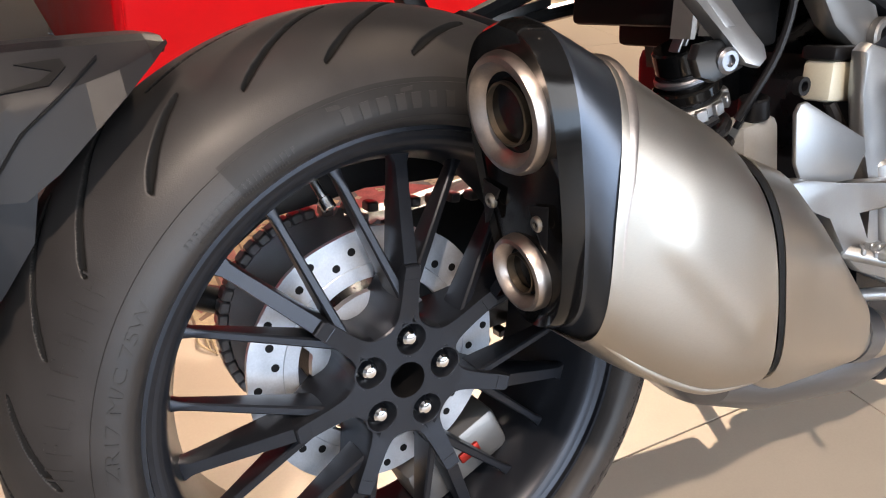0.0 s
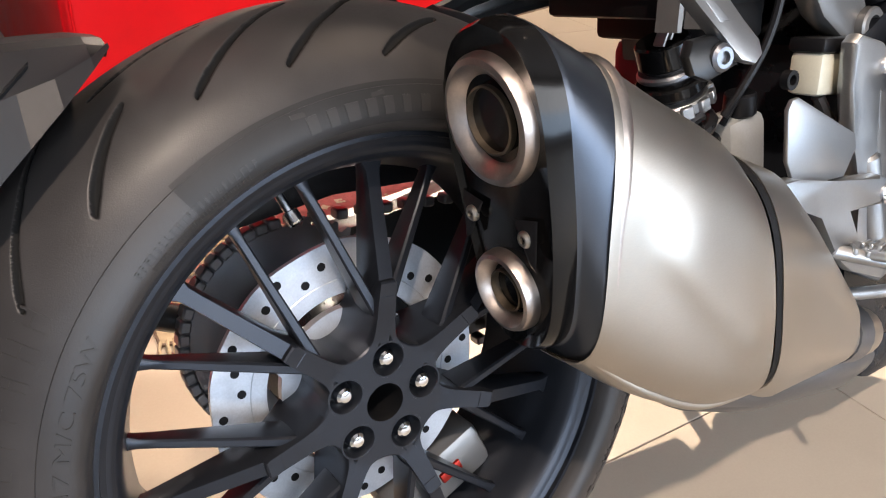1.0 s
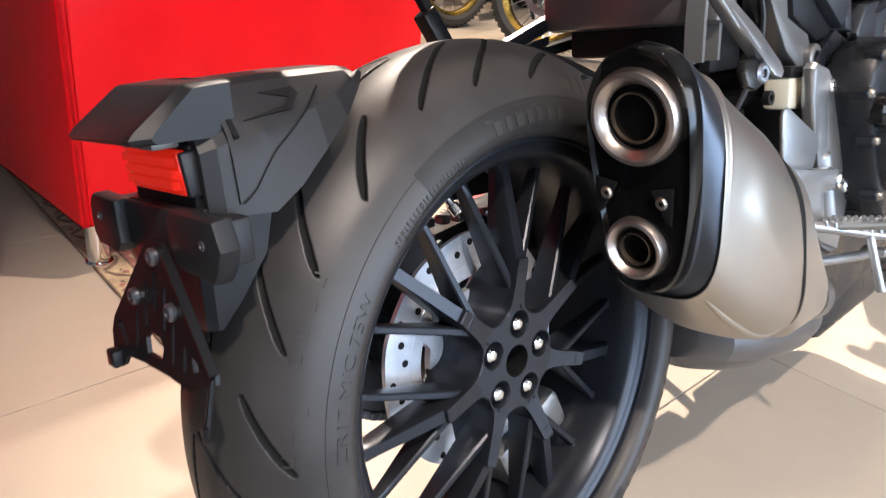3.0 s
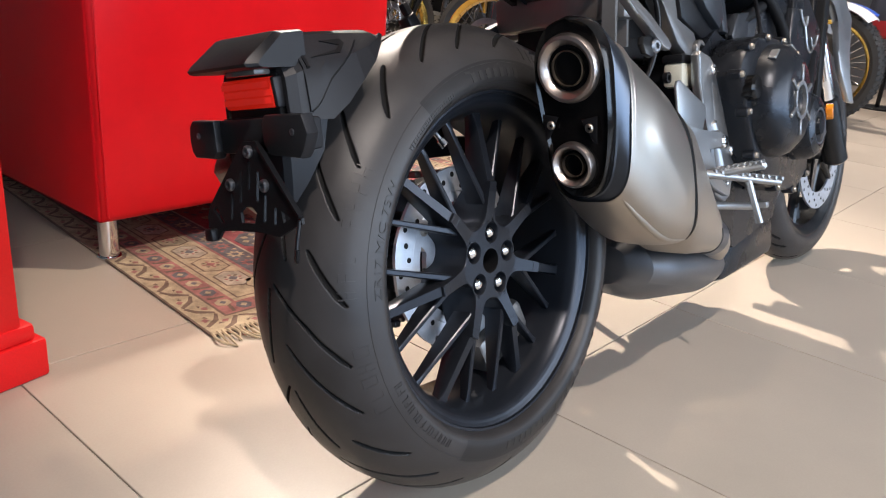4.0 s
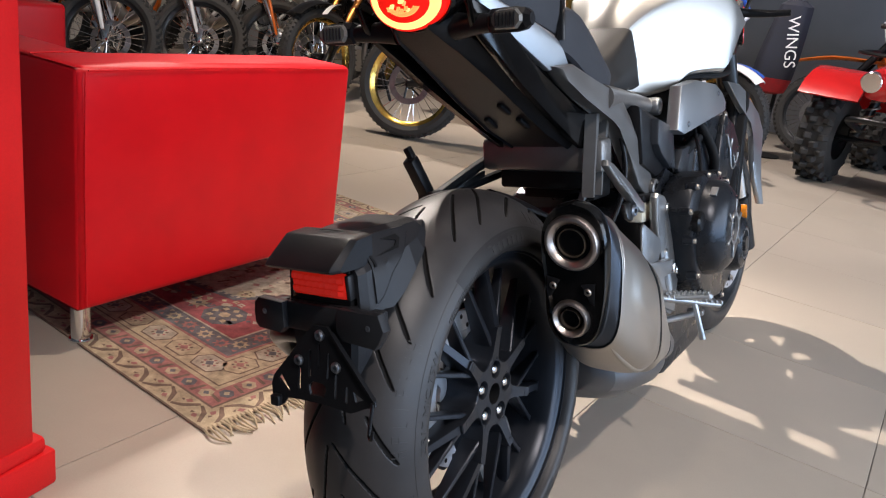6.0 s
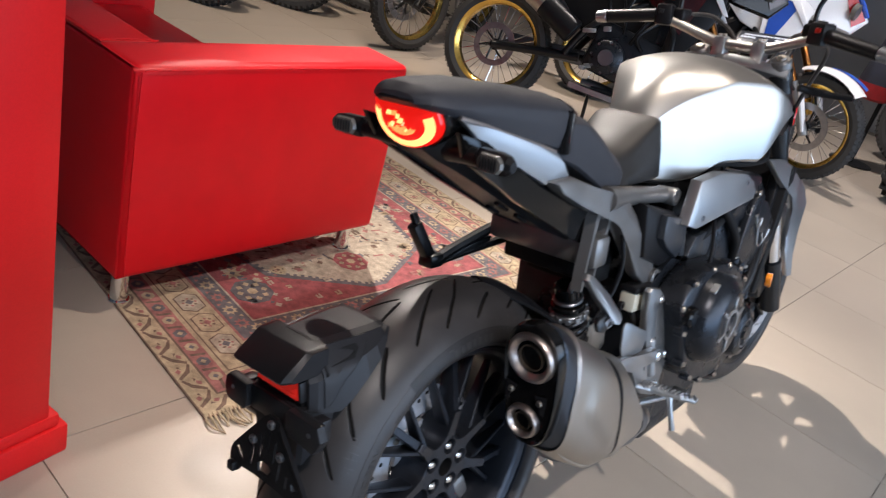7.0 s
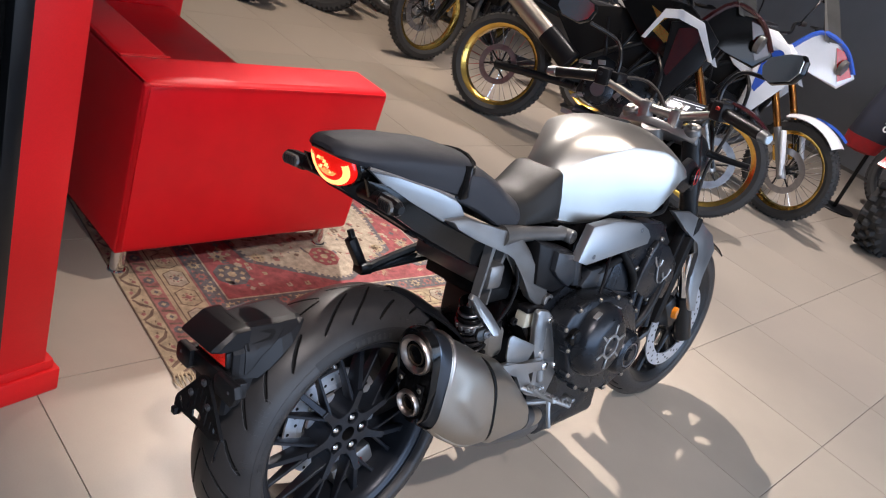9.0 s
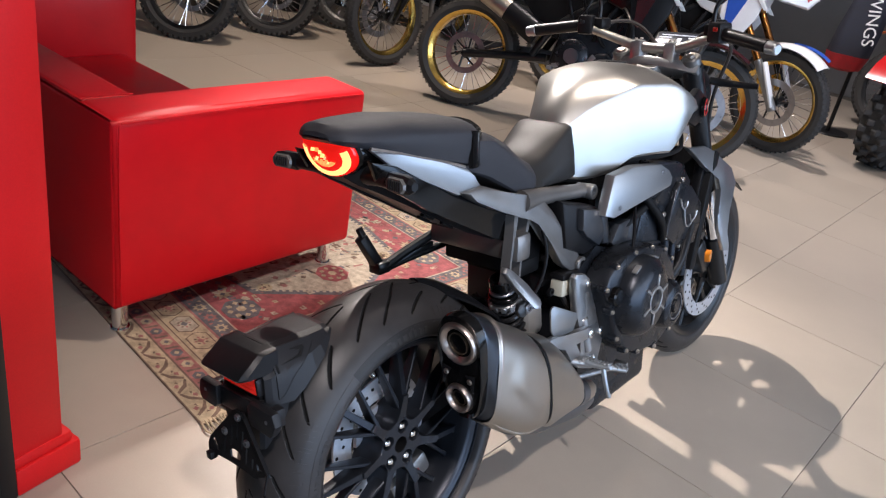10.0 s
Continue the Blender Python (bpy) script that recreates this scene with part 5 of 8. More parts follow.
        part("lamp_facet", box(c + n * 0.0105 + V((x, 0, 0)) + upw * (z + 0.003), (rnd.uniform(0.003, 0.007), 0.003, rnd.uniform(0.003, 0.007)), 0, (-20, 0, rnd.uniform(-30, 30))), TAIL_ORANGE if k % 3 else TAIL_GLOW, lens)
    # indicators on short stalks, octagonal lenses
    for s in (1, -1):
        st = part("indicator", hose([(s * 0.050, -0.060, 0.545), (s * 0.082, -0.068, 0.545), (s * 0.112, -0.074, 0.545)], [0.019, 0.014, 0.012], 14), PLASTIC, bike, "black rear indicator stalk")
        b = []
        for x, h, d in ((0.108, 0.012, 0.010), (0.114, 0.0165, 0.014), (0.150, 0.0165, 0.014), (0.164, 0.014, 0.012), (0.172, 0.008, 0.008)):
            b.append([V((s * x, -0.074 - 0.10 * (x - 0.11) + d * math.cos(a), 0.546 + h * math.sin(a))) for a in (math.pi / 4 * (k + 0.5) for k in range(8))])
        part("indicator_body", rings(b), PLASTIC, st, smooth=20)
        oct_ = [(0.118, 0.004), (0.124, 0.0125), (0.156, 0.0125), (0.164, 0.004), (0.164, -0.004), (0.156, -0.0125), (0.124, -0.0125), (0.118, -0.004)]
        lens2 = part("indicator_lens", rings([[V((s * x, -0.0865 - 0.10 * (x - 0.11), 0.546 + z)) for x, z in oct_], [V((s * (0.141 + (x - 0.141) * 0.9), -0.0915 - 0.10 * (x - 0.11), 0.546 + z * 0.85)) for x, z in oct_]]), SMOKED, st, "smoked octagonal indicator lens", smooth=20)
        for k in range(6):
            x = 0.127 + 0.0055 * k
            part("lens_rib", box((s * x, -0.0925 - 0.10 * (x - 0.11), 0.546), (0.0015, 0.002, 0.016), 0), PLASTIC_GREY, lens2)
    # left passenger peg on its open bracket
    br = part("passenger_bracket", hose([(-0.100, 0.385, 0.350), (-0.125, 0.300, 0.322), (-0.145, 0.220, 0.290), (-0.152, 0.175, 0.272)], [0.012, 0.011, 0.011, 0.012], 8), SATIN_BLACK, bike, "black passenger peg bracket")
    part("bracket_brace", hose([(-0.100, 0.420, 0.308), (-0.125, 0.320, 0.290), (-0.145, 0.230, 0.275), (-0.152, 0.172, 0.266)], 0.009, 8), SATIN_BLACK, br)
    part("bracket_web", plate([(0.30, 0.306), (0.30, 0.296), (0.20, 0.270), (0.20, 0.280)], 0.008, 0.001, at_x(-0.135, 0.2, 0, 0.25)), SATIN_BLACK, br)
    part("passenger_peg", box((-0.166, 0.142, 0.312), (0.022, 0.024, 0.080), 0.004, (30, -6, 0)), PLASTIC, br, "folded rubber passenger peg")
    part("peg_horn", box((-0.170, 0.126, 0.352), (0.012, 0.014, 0.030), 0.003, (16, -20, 0)), PLASTIC, br)
    part("peg_joint", box((-0.158, 0.166, 0.272), (0.034, 0.036, 0.026), 0.004), SATIN_BLACK, br)


tank()
seats()
tail()


# ---- footrests, shock, frame fittings on the right ----
def fittings():
    han = [(0.434, 0.250), (0.444, 0.257), (0.483, 0.247), (0.504, 0.230), (0.582, 0.100), (0.589, 0.074), (0.571, 0.048), (0.564, 0.002), (0.540, -0.006), (0.500, 0.012), (0.478, 0.036), (0.480, 0.108), (0.452, 0.146), (0.440, 0.210)]
    h = part("footrest_hanger", plate(han, 0.016, 0.005, at_x(0.161)), ALU_CAST, bike, "silver cast footrest hanger")
    # darker raised plate paints the shade of a recess in the hanger
    part("hanger_recess_shade", plate([(0.485, 0.204), (0.502, 0.198), (0.553, 0.116), (0.556, 0.108), (0.499, 0.117)], 0.0170, 0.001, at_x(0.161)), FRAME, h)
    arm = [(0.504, 0.116), (0.478, 0.126), (0.402, 0.130), (0.345, 0.146), (0.305, 0.150), (0.300, 0.128), (0.345, 0.120), (0.389, 0.106), (0.412, 0.062), (0.450, 0.034), (0.511, 0.010), (0.515, 0.028), (0.455, 0.058), (0.424, 0.105), (0.492, 0.094)]
    part("passenger_arm", plate(arm, 0.014, 0.004, at_x(0.178)), ALU_CAST, h)
    for y, z, r in ((0.490, 0.225, 0.009), (0.566, 0.084, 0.010)):
        part("hanger_bolt", bolt((0.169, y, z), (1, 0, 0), r, 0.005), CHROME, h)
    part("hanger_bolt", bolt((0.185, 0.492, 0.106), (1, 0, 0), 0.011, 0.005), CHROME, h)
    heel = [(0.334, 0.205), (0.339, 0.213), (0.348, 0.214), (0.441, 0.170), (0.446, 0.156), (0.431, 0.131), (0.356, 0.134), (0.340, 0.160)]
    part("heel_guard", plate(heel, 0.005, 0.0015, at_x(0.173)), SILVER_PAINT, h, "silver heel guard plate")
    # rider peg, brake pedal, ground feeler
    peg = part("rider_peg", rod((0.172, 0.416, 0.063), (0.273, 0.509, 0.036), 0.0075, 0.006, 16, 0.002), ALU_CAST, h, "ridged silver rider peg")
    for k in range(11):
        f = k / 10
        part("peg_ridge", box((0.192 + 0.080 * f, 0.4345 + 0.0735 * f, 0.0635 - 0.0205 * f), (0.004, 0.017, 0.007), 0.001, (0, 0, 43), seg=1), ALU_CAST, peg)
    part("ground_feeler", hose([(0.232, 0.472, 0.048), (0.242, 0.471, 0.012), (0.250, 0.476, -0.026)], [0.006, 0.005, 0.006], 10), ALU_CAST, peg)
    fold = part("passenger_peg", rod((0.176, 0.452, 0.056), (0.275, 0.427, 0.074), 0.0085, 0.006, 16, 0.002), ALU_CAST, h, "ridged silver passenger peg")
    for k in range(9):
        f = k / 8
        part("peg_ridge", box((0.196 + 0.074 * f, 0.447 - 0.0185 * f, 0.067 + 0.013 * f), (0.004, 0.015, 0.006), 0.001, seg=1), ALU_CAST, fold)
    pedal = part("brake_pedal", hose([(0.170, 0.47, 0.000), (0.178, 0.53, -0.010), (0.184, 0.60, -0.022), (0.186, 0.640, -0.028)], 0.007, 10), ALU_CAST, h, "silver brake pedal")
    part("pedal_tip", box((0.190, 0.646, -0.026), (0.034, 0.016, 0.012), 0.003), ALU_CAST, pedal)
    part("pedal_spring", hose([(0.172 + 0.006 * math.cos(k * 1.3), 0.50 + 0.006 * k / 4, 0.030 + 0.006 * math.sin(k * 1.3)) for k in range(24)], 0.0016, 5, 2), CHROME, pedal)
    part("master_cylinder", rod((0.165, 0.515, 0.05), (0.160, 0.490, 0.14), 0.014, seg=16, bevel=0.003), ALU_CAST, h)
    # silencer hanger
    br = [(0.160, 0.338), (0.170, 0.346), (0.186, 0.338), (0.216, 0.304), (0.240, 0.272), (0.239, 0.262), (0.228, 0.256), (0.214, 0.260), (0.198, 0.282), (0.180, 0.306)]
    slope = at_x(0.194, 0, -0.45, 0, 0.29)
    hb = part("silencer_bracket", plate(br, 0.014, 0.004, slope), ALU_CAST, bike, "silver silencer bracket")
    part("bracket_window", plate([(0.178, 0.326), (0.188, 0.318), (0.214, 0.286), (0.202, 0.286)], 0.0150, 0.001, slope), SILVER_PAINT, hb)
    part("bracket_lug", plate([(0.172, 0.266), (0.178, 0.276), (0.216, 0.279), (0.226, 0.270), (0.222, 0.256), (0.190, 0.248), (0.176, 0.253)], 0.010, 0.003, at_x(0.199, 0, -0.2, 0, 0.264)), SATIN_BLACK, hb, "black lug")
    part("bracket_bolt", bolt((0.204, 0.203, 0.263), (1, -0.15, 0), 0.0100, 0.005), STEEL_DARK, hb, "large bracket bolt")
    # shock absorber: cap, collars, notched preload ring and coil
    top, down = V((0.060, 0.310, 0.256)), V((0, 0.34, -0.94)).normalized()
    def stage(d0, d1, r, bevel=0.002):
        return rod(top + down * d0, top + down * d1, r, seg=32, bevel=bevel)
    sh = part("shock_absorber", stage(0.0, 0.175, 0.021), SPRING, bike, "black rear shock with alloy collars")
    for d0, d1, r, mat in ((-0.004, 0.020, 0.0255, GLOSS_BLACK), (0.023, 0.030, 0.0290, STEEL_DARK), (0.034, 0.046, 0.0330, GLOSS_BLACK), (0.052, 0.064, 0.0330, ALU_CAST)):
        part("shock_collar", stage(d0, d1, r), mat, sh)
    m = along(top + down * 0.058, down)
    for k in range(12):
        a = 2 * math.pi * k / 12
        tooth = box((0, 0.0345 * math.cos(a), 0.0345 * math.sin(a)), (0.012, 0.011, 0.006), 0.001, (math.degrees(a) + 90, 0, 0), seg=1)
        bmesh.ops.transform(tooth, matrix=m, verts=tooth.verts)
        part("preload_notch", tooth, ALU_CAST, sh, "alloy preload ring notch")
    part("coil_spring", hose([m @ V((0.010 + 0.0024 * k, 0.030 * math.cos(k * 0.8), 0.030 * math.sin(k * 0.8))) for k in range(46)], 0.0060, 8, 2), SPRING, sh)
    # added dark panel that keeps the gap behind the frame tubes dark
    part("dark_gap_panel", plate([(0.44, 0.19), (0.45, 0.33), (0.60, 0.36), (0.66, 0.30), (0.60, 0.16)], 0.02, 0.004, at_x(-0.01)), PLASTIC_AND_SHADE, bike)
    # milky coolant bottle low behind the shock
    cb = part("coolant_bottle", box((0.080, 0.394, 0.146), (0.045, 0.058, 0.080), 0.014, (8, 0, 0)), MILKY_GREY, bike, "milky coolant bottle")
    part("bottle_cap", rod((0.088, 0.390, 0.184), (0.090, 0.387, 0.206), 0.016, 0.015, 14, 0.002), PLASTIC, cb, "black bottle cap")
    # reservoir
    rs = part("fluid_reservoir", box((0.128, 0.456, 0.219), (0.034, 0.062, 0.040), 0.006, (-4, 0, 0)), YELLOW_CLEAR, bike, "milky brake fluid reservoir with black cap")
    part("reservoir_cap", box((0.128, 0.457, 0.245), (0.037, 0.066, 0.014), 0.004, (-4, 0, 0)), PLASTIC, rs)
    part("reservoir_lug", spun([(-0.004, 0.009), (0.004, 0.009), (0.004, 0.005), (-0.004, 0.005)], 20, centre=(0.128, 0.404, 0.218), closed=True), PLASTIC, rs)
    part("reservoir_hose", hose([(0.135, 0.44, 0.20), (0.14, 0.47, 0.16), (0.155, 0.49, 0.13)], 0.006, 8), RUBBER, rs)


fittings()


# ---- engine ----
def engine():
    e = part("engine_block", rings([[V((x, y, z)) for y, z in ((0.47, 0.24), (0.56, 0.29), (0.78, 0.22), (0.90, 0.10), (0.92, -0.02), (0.86, -0.09), (0.64, -0.11), (0.52, -0.04))] for x in (-0.145, -0.13, 0.13, 0.145)]), ENGINE, bike, "black water-cooled four-cylinder engine", smooth=25)
    # cylinder bank tilted forward
    cyl = [(0.74, 0.22), (0.80, 0.40), (0.95, 0.40), (1.02, 0.34), (0.985, 0.20), (0.93, 0.08)]
    part("cylinder_bank", plate(cyl, 0.30, 0.012, at_x(0.0)), ENGINE, e)
    for k in range(6):
        z = 0.14 + 0.022 * k
        part("cooling_rib", plate([(0.76 + 0.02 * k / 6, z), (0.95 + 0.012 * k, z - 0.050), (0.95 + 0.012 * k, z - 0.055), (0.76 + 0.02 * k / 6, z - 0.006)], 0.312, 0.0, at_x(0.0)), ENGINE, e)
    head = [(0.80, 0.36), (0.83, 0.44), (0.98, 0.42), (1.05, 0.36), (1.03, 0.28), (0.84, 0.33)]
    part("cam_cover", plate(head, 0.31, 0.014, at_x(0.0)), ENGINE, e)
    for y, z in ((0.86, 0.405), (0.98, 0.375), (0.88, 0.30), (1.0, 0.26), (0.93, 0.22)):
        part("cover_bolt", bolt((0.156, y, z), (1, 0, 0), 0.008, 0.006), STEEL, e)
    cam_side = part("cam_chain_cover", plate([(0.900, 0.290), (0.922, 0.356), (0.945, 0.376), (1.021, 0.352), (1.097, 0.291), (1.104, 0.238), (1.075, 0.180), (0.950, 0.199), (0.880, 0.244)], 0.020, 0.006, at_x(0.160)), ENGINE, e, "black cam chain cover with cast outlines")
    for pts in ([(0.945, 0.330), (0.966, 0.302), (0.984, 0.298), (0.994, 0.316)], [(0.976, 0.299), (0.992, 0.253), (1.020, 0.243), (1.038, 0.257)], [(1.016, 0.274), (1.030, 0.254), (1.050, 0.258), (1.062, 0.277)]):
        part("cast_line", hose([(0.172, y, z) for y, z in pts], 0.0030, 6, 3), ALU_CAST, cam_side)
    for k, (y, z) in enumerate(((0.90, 0.20), (0.945, 0.185), (0.99, 0.155), (1.03, 0.145))):
        stud = part("engine_stud", rod((0.160, y, z - 0.05), (0.160, y, z + 0.03), 0.011, seg=12, bevel=0.002), ENGINE, e)
        part("stud_cap", rod((0.160, y, z + 0.028), (0.160, y, z + 0.040), 0.006, seg=8, bevel=0.001), STEEL, stud)
    # right crankcase cover
    case = [(0.503, 0.213), (0.520, 0.240), (0.548, 0.261), (0.590, 0.272), (0.632, 0.276), (0.714, 0.268), (0.785, 0.246), (0.838, 0.206), (0.878, 0.140), (0.892, 0.060), (0.872, 0.005), (0.800, -0.022), (0.700, -0.008), (0.625, 0.020), (0.570, 0.068), (0.536, 0.150)]
    cc = part("clutch_housing", plate(case, 0.064, 0.009, at_x(0.178)), ENGINE, e, "black crankcase cover", smooth=30)
    for y, z in ((0.503, 0.214), (0.547, 0.257), (0.629, 0.271), (0.714, 0.264), (0.790, 0.240), (0.836, 0.205), (0.878, 0.125), (0.886, 0.055), (0.862, 0.003), (0.780, -0.018), (0.686, 0.000), (0.624, 0.024), (0.569, 0.074), (0.537, 0.151)):
        part("bolt_boss", rod((0.190, y, z), (0.211, y, z), 0.0085, seg=12, bevel=0.001), ENGINE, cc)
        part("cover_bolt", bolt((0.211, y, z), (1, 0, 0), 0.0056, 0.005), STEEL, cc, "bright cover bolt")
    c = (0.0, 0.652, 0.160)
    part("clutch_cover", spun([(0.200, 0.101), (0.226, 0.098), (0.240, 0.092), (0.245, 0.087), (0.256, 0.074), (0.260, 0.060), (0.260, 0.036), (0.256, 0.034), (0.256, 0.0)], 64, centre=c), ENGINE, cc, "round black clutch cover")
    star = bmesh.new()
    spun([(0.255, 0.034), (0.263, 0.0335), (0.264, 0.030), (0.263, 0.0265), (0.255, 0.026)], 48, centre=c, bm=star)
    for k in range(6):
        a = 2 * math.pi * k / 6 + 0.4
        rib = box((0.2605, c[1] + 0.046 * math.cos(a), c[2] + 0.046 * math.sin(a)), (0.006, 0.030, 0.007), 0.001, (math.degrees(a), 0, 0), seg=1)
        part("star_rib", rib, ALU_CAST, cc)
    part("cover_star", star, ALU_CAST, cc, "silver ring on the cover")
    for dy, dz, turn in ((-0.052, 0.082, 32), (0.036, 0.091, -22)):
        part("cast_badge", box((0.231, c[1] + dy, c[2] + dz), (0.014, 0.026, 0.004), 0.001, (turn, 0, 0), seg=1), ALU_CAST, cc, "bright cast badge")
    c2 = (0.0, 0.780, 0.104)
    part("pulse_cover", spun([(0.185, 0.064), (0.240, 0.062), (0.254, 0.054), (0.259, 0.038), (0.254, 0.036), (0.254, 0.018), (0.261, 0.016), (0.261, 0.0)], 56, centre=c2), ENGINE, cc, "small round crank cover")
    part("pulse_ring", spun([(0.253, 0.036), (0.2585, 0.035), (0.258, 0.031), (0.253, 0.0305)], 48, centre=c2), STEEL_DARK, cc)
    part("oil_cap", spun([(0.19, 0.022), (0.222, 0.022), (0.226, 0.018), (0.226, 0.0)], 10, centre=(0, 0.540, 0.190)), GLOSS_BLACK, e, "black oil filler cap")
    part("sump", box((0, 0.77, -0.135), (0.26, 0.30, 0.09), 0.02), ENGINE, e)
    # throttle bodies, airbox and black side fillers between tank and engine
    part("airbox", box((0.01, 0.74, 0.41), (0.20, 0.26, 0.12), 0.02), PLASTIC_AND_SHADE, bike)
    fill = [(0.415, 0.420), (0.545, 0.388), (0.620, 0.352), (0.640, 0.290), (0.520, 0.276), (0.440, 0.310)]
    f = part("side_filler", plate(fill, 0.05, 0.008, at_x(0.115)), PLASTIC, bike, "black side filler under the tank")
    for outline, x in (([(0.480, 0.393), (0.560, 0.376), (0.582, 0.312), (0.560, 0.292), (0.503, 0.325), (0.482, 0.345)], 0.138), ([(0.566, 0.372), (0.596, 0.362), (0.616, 0.284), (0.590, 0.288)], 0.132), ([(0.626, 0.282), (0.658, 0.320), (0.715, 0.324), (0.700, 0.245), (0.655, 0.250)], 0.134), ([(0.722, 0.322), (0.786, 0.326), (0.806, 0.306), (0.784, 0.268), (0.714, 0.242)], 0.126)):
        part("filler_panel", plate(outline, 0.034, 0.005, at_x(x)), FILLER, f, "grey side filler panel")
    cov = [(0.545, 0.367), (0.579, 0.356), (0.826, 0.391), (0.836, 0.410), (0.822, 0.430), (0.785, 0.450), (0.672, 0.461), (0.588, 0.451)]
    cv = part("airbox_cover", plate(cov, 0.026, 0.004, at_x(0.167, 0.09, -0.13, 0.68, 0.40)), SILVER_PAINT, bike, "brushed silver airbox side cover")
    for y, z in ((0.790, 0.430), (0.602, 0.375)):
        part("cover_screw", bolt((0.180 + (y - 0.68) * 0.09 - (z - 0.40) * 0.13, y, z), (1, 0, 0), 0.006, 0.002), STEEL_DARK, cv)
    # radiator and its silver shroud
    part("radiator", box((0.0, 1.130, 0.26), (0.34, 0.035, 0.34), 0.006, (-16, 0, 0)), PLASTIC_AND_SHADE, bike, "black radiator")
    for s in (1, -1):
        shr = [(1.000, 0.455), (1.108, 0.446), (1.161, 0.425), (1.277, 0.364), (1.310, 0.314), (1.266, 0.240), (1.252, 0.178), (1.270, 0.116), (1.236, 0.122), (1.196, 0.196), (1.190, 0.240), (1.210, 0.309), (1.193, 0.346), (1.100, 0.392)]
        part("radiator_shroud", plate(shr, 0.014, 0.004, at_x(s * 0.170, s * 0.05, -s * 0.10, 1.15, 0.30)), ALU_CAST, bike, "brushed silver radiator shroud")
        part("side_reflector", rod((s * 0.152, 1.218, 0.102), (s * 0.168, 1.222, 0.102), 0.019, seg=24, bevel=0.002), AMBER, bike, "round amber side reflector")
        part("radiator_side", box((s * 0.135, 1.15, 0.26), (0.03, 0.09, 0.32), 0.008, (-14, 0, 0)), PLASTIC, bike)
    # coolant hoses, cables and header pipes
    b = hose([(0.130, 0.62, 0.28), (0.140, 0.70, 0.310), (0.145, 0.80, 0.34), (0.14, 0.92, 0.38), (0.13, 1.02, 0.40)], 0.012, 12)
    part("coolant_hose", b, PLASTIC_AND_SHADE, bike, "black coolant hose")
    part("coolant_hose", hose([(0.15, 0.90, 0.22), (0.165, 0.86, 0.28), (0.160, 0.80, 0.34), (0.14, 0.74, 0.40)], 0.011, 12), PLASTIC_AND_SHADE, bike)
    part("coolant_hose", hose([(0.15, 0.93, 0.08), (0.17, 0.98, 0.15), (0.16, 1.05, 0.24)], 0.016, 12), PLASTIC, bike)
    part("clutch_cable", hose([(0.19, 0.655, 0.262), (0.178, 0.680, 0.310), (0.148, 0.735, 0.380), (0.10, 0.85, 0.52)], 0.004, 8), PLASTIC, bike)
    part("cable", hose([(0.120, 0.37, 0.37), (0.125, 0.385, 0.31), (0.120, 0.375, 0.25), (0.105, 0.345, 0.19)], 0.0040, 8), PLASTIC, bike)
    part("cable", hose([(0.112, 0.385, 0.37), (0.116, 0.400, 0.31), (0.112, 0.386, 0.25), (0.098, 0.352, 0.18)], 0.0032, 8), PLASTIC, bike)
    for x in (-0.13, -0.045, 0.045, 0.13):
        part("header_pipe", hose([(x, 0.985, 0.24), (x, 1.000, 0.16), (x * 0.9, 0.965, -0.02), (x * 0.6, 0.90, -0.13), (x * 0.4, 0.78, -0.17)], 0.020, 14), STEEL_DARK, bike, "dark steel exhaust header")
    # frame backbone and head so that nothing hangs free
    part("backbone", hose([(0, 0.98, 0.60), (0, 0.85, 0.52), (0, 0.62, 0.42), (0, 0.42, 0.36)], 0.04, 12), FRAME, bike)
    part("shock_bridge", box((0.0, 0.31, 0.34), (0.24, 0.05, 0.06), 0.01), FRAME, bike)
    part("pivot_plate", box((-0.02, 0.52, 0.09), (0.30, 0.09, 0.30), 0.02), ENGINE, bike)
    # far-side stand
    part("side_stand", hose([(-0.14, 0.62, -0.09), (-0.20, 0.63, -0.21), (-0.235, 0.64, -0.335)], 0.012, 10), SATIN_BLACK, bike, "black side stand")


engine()


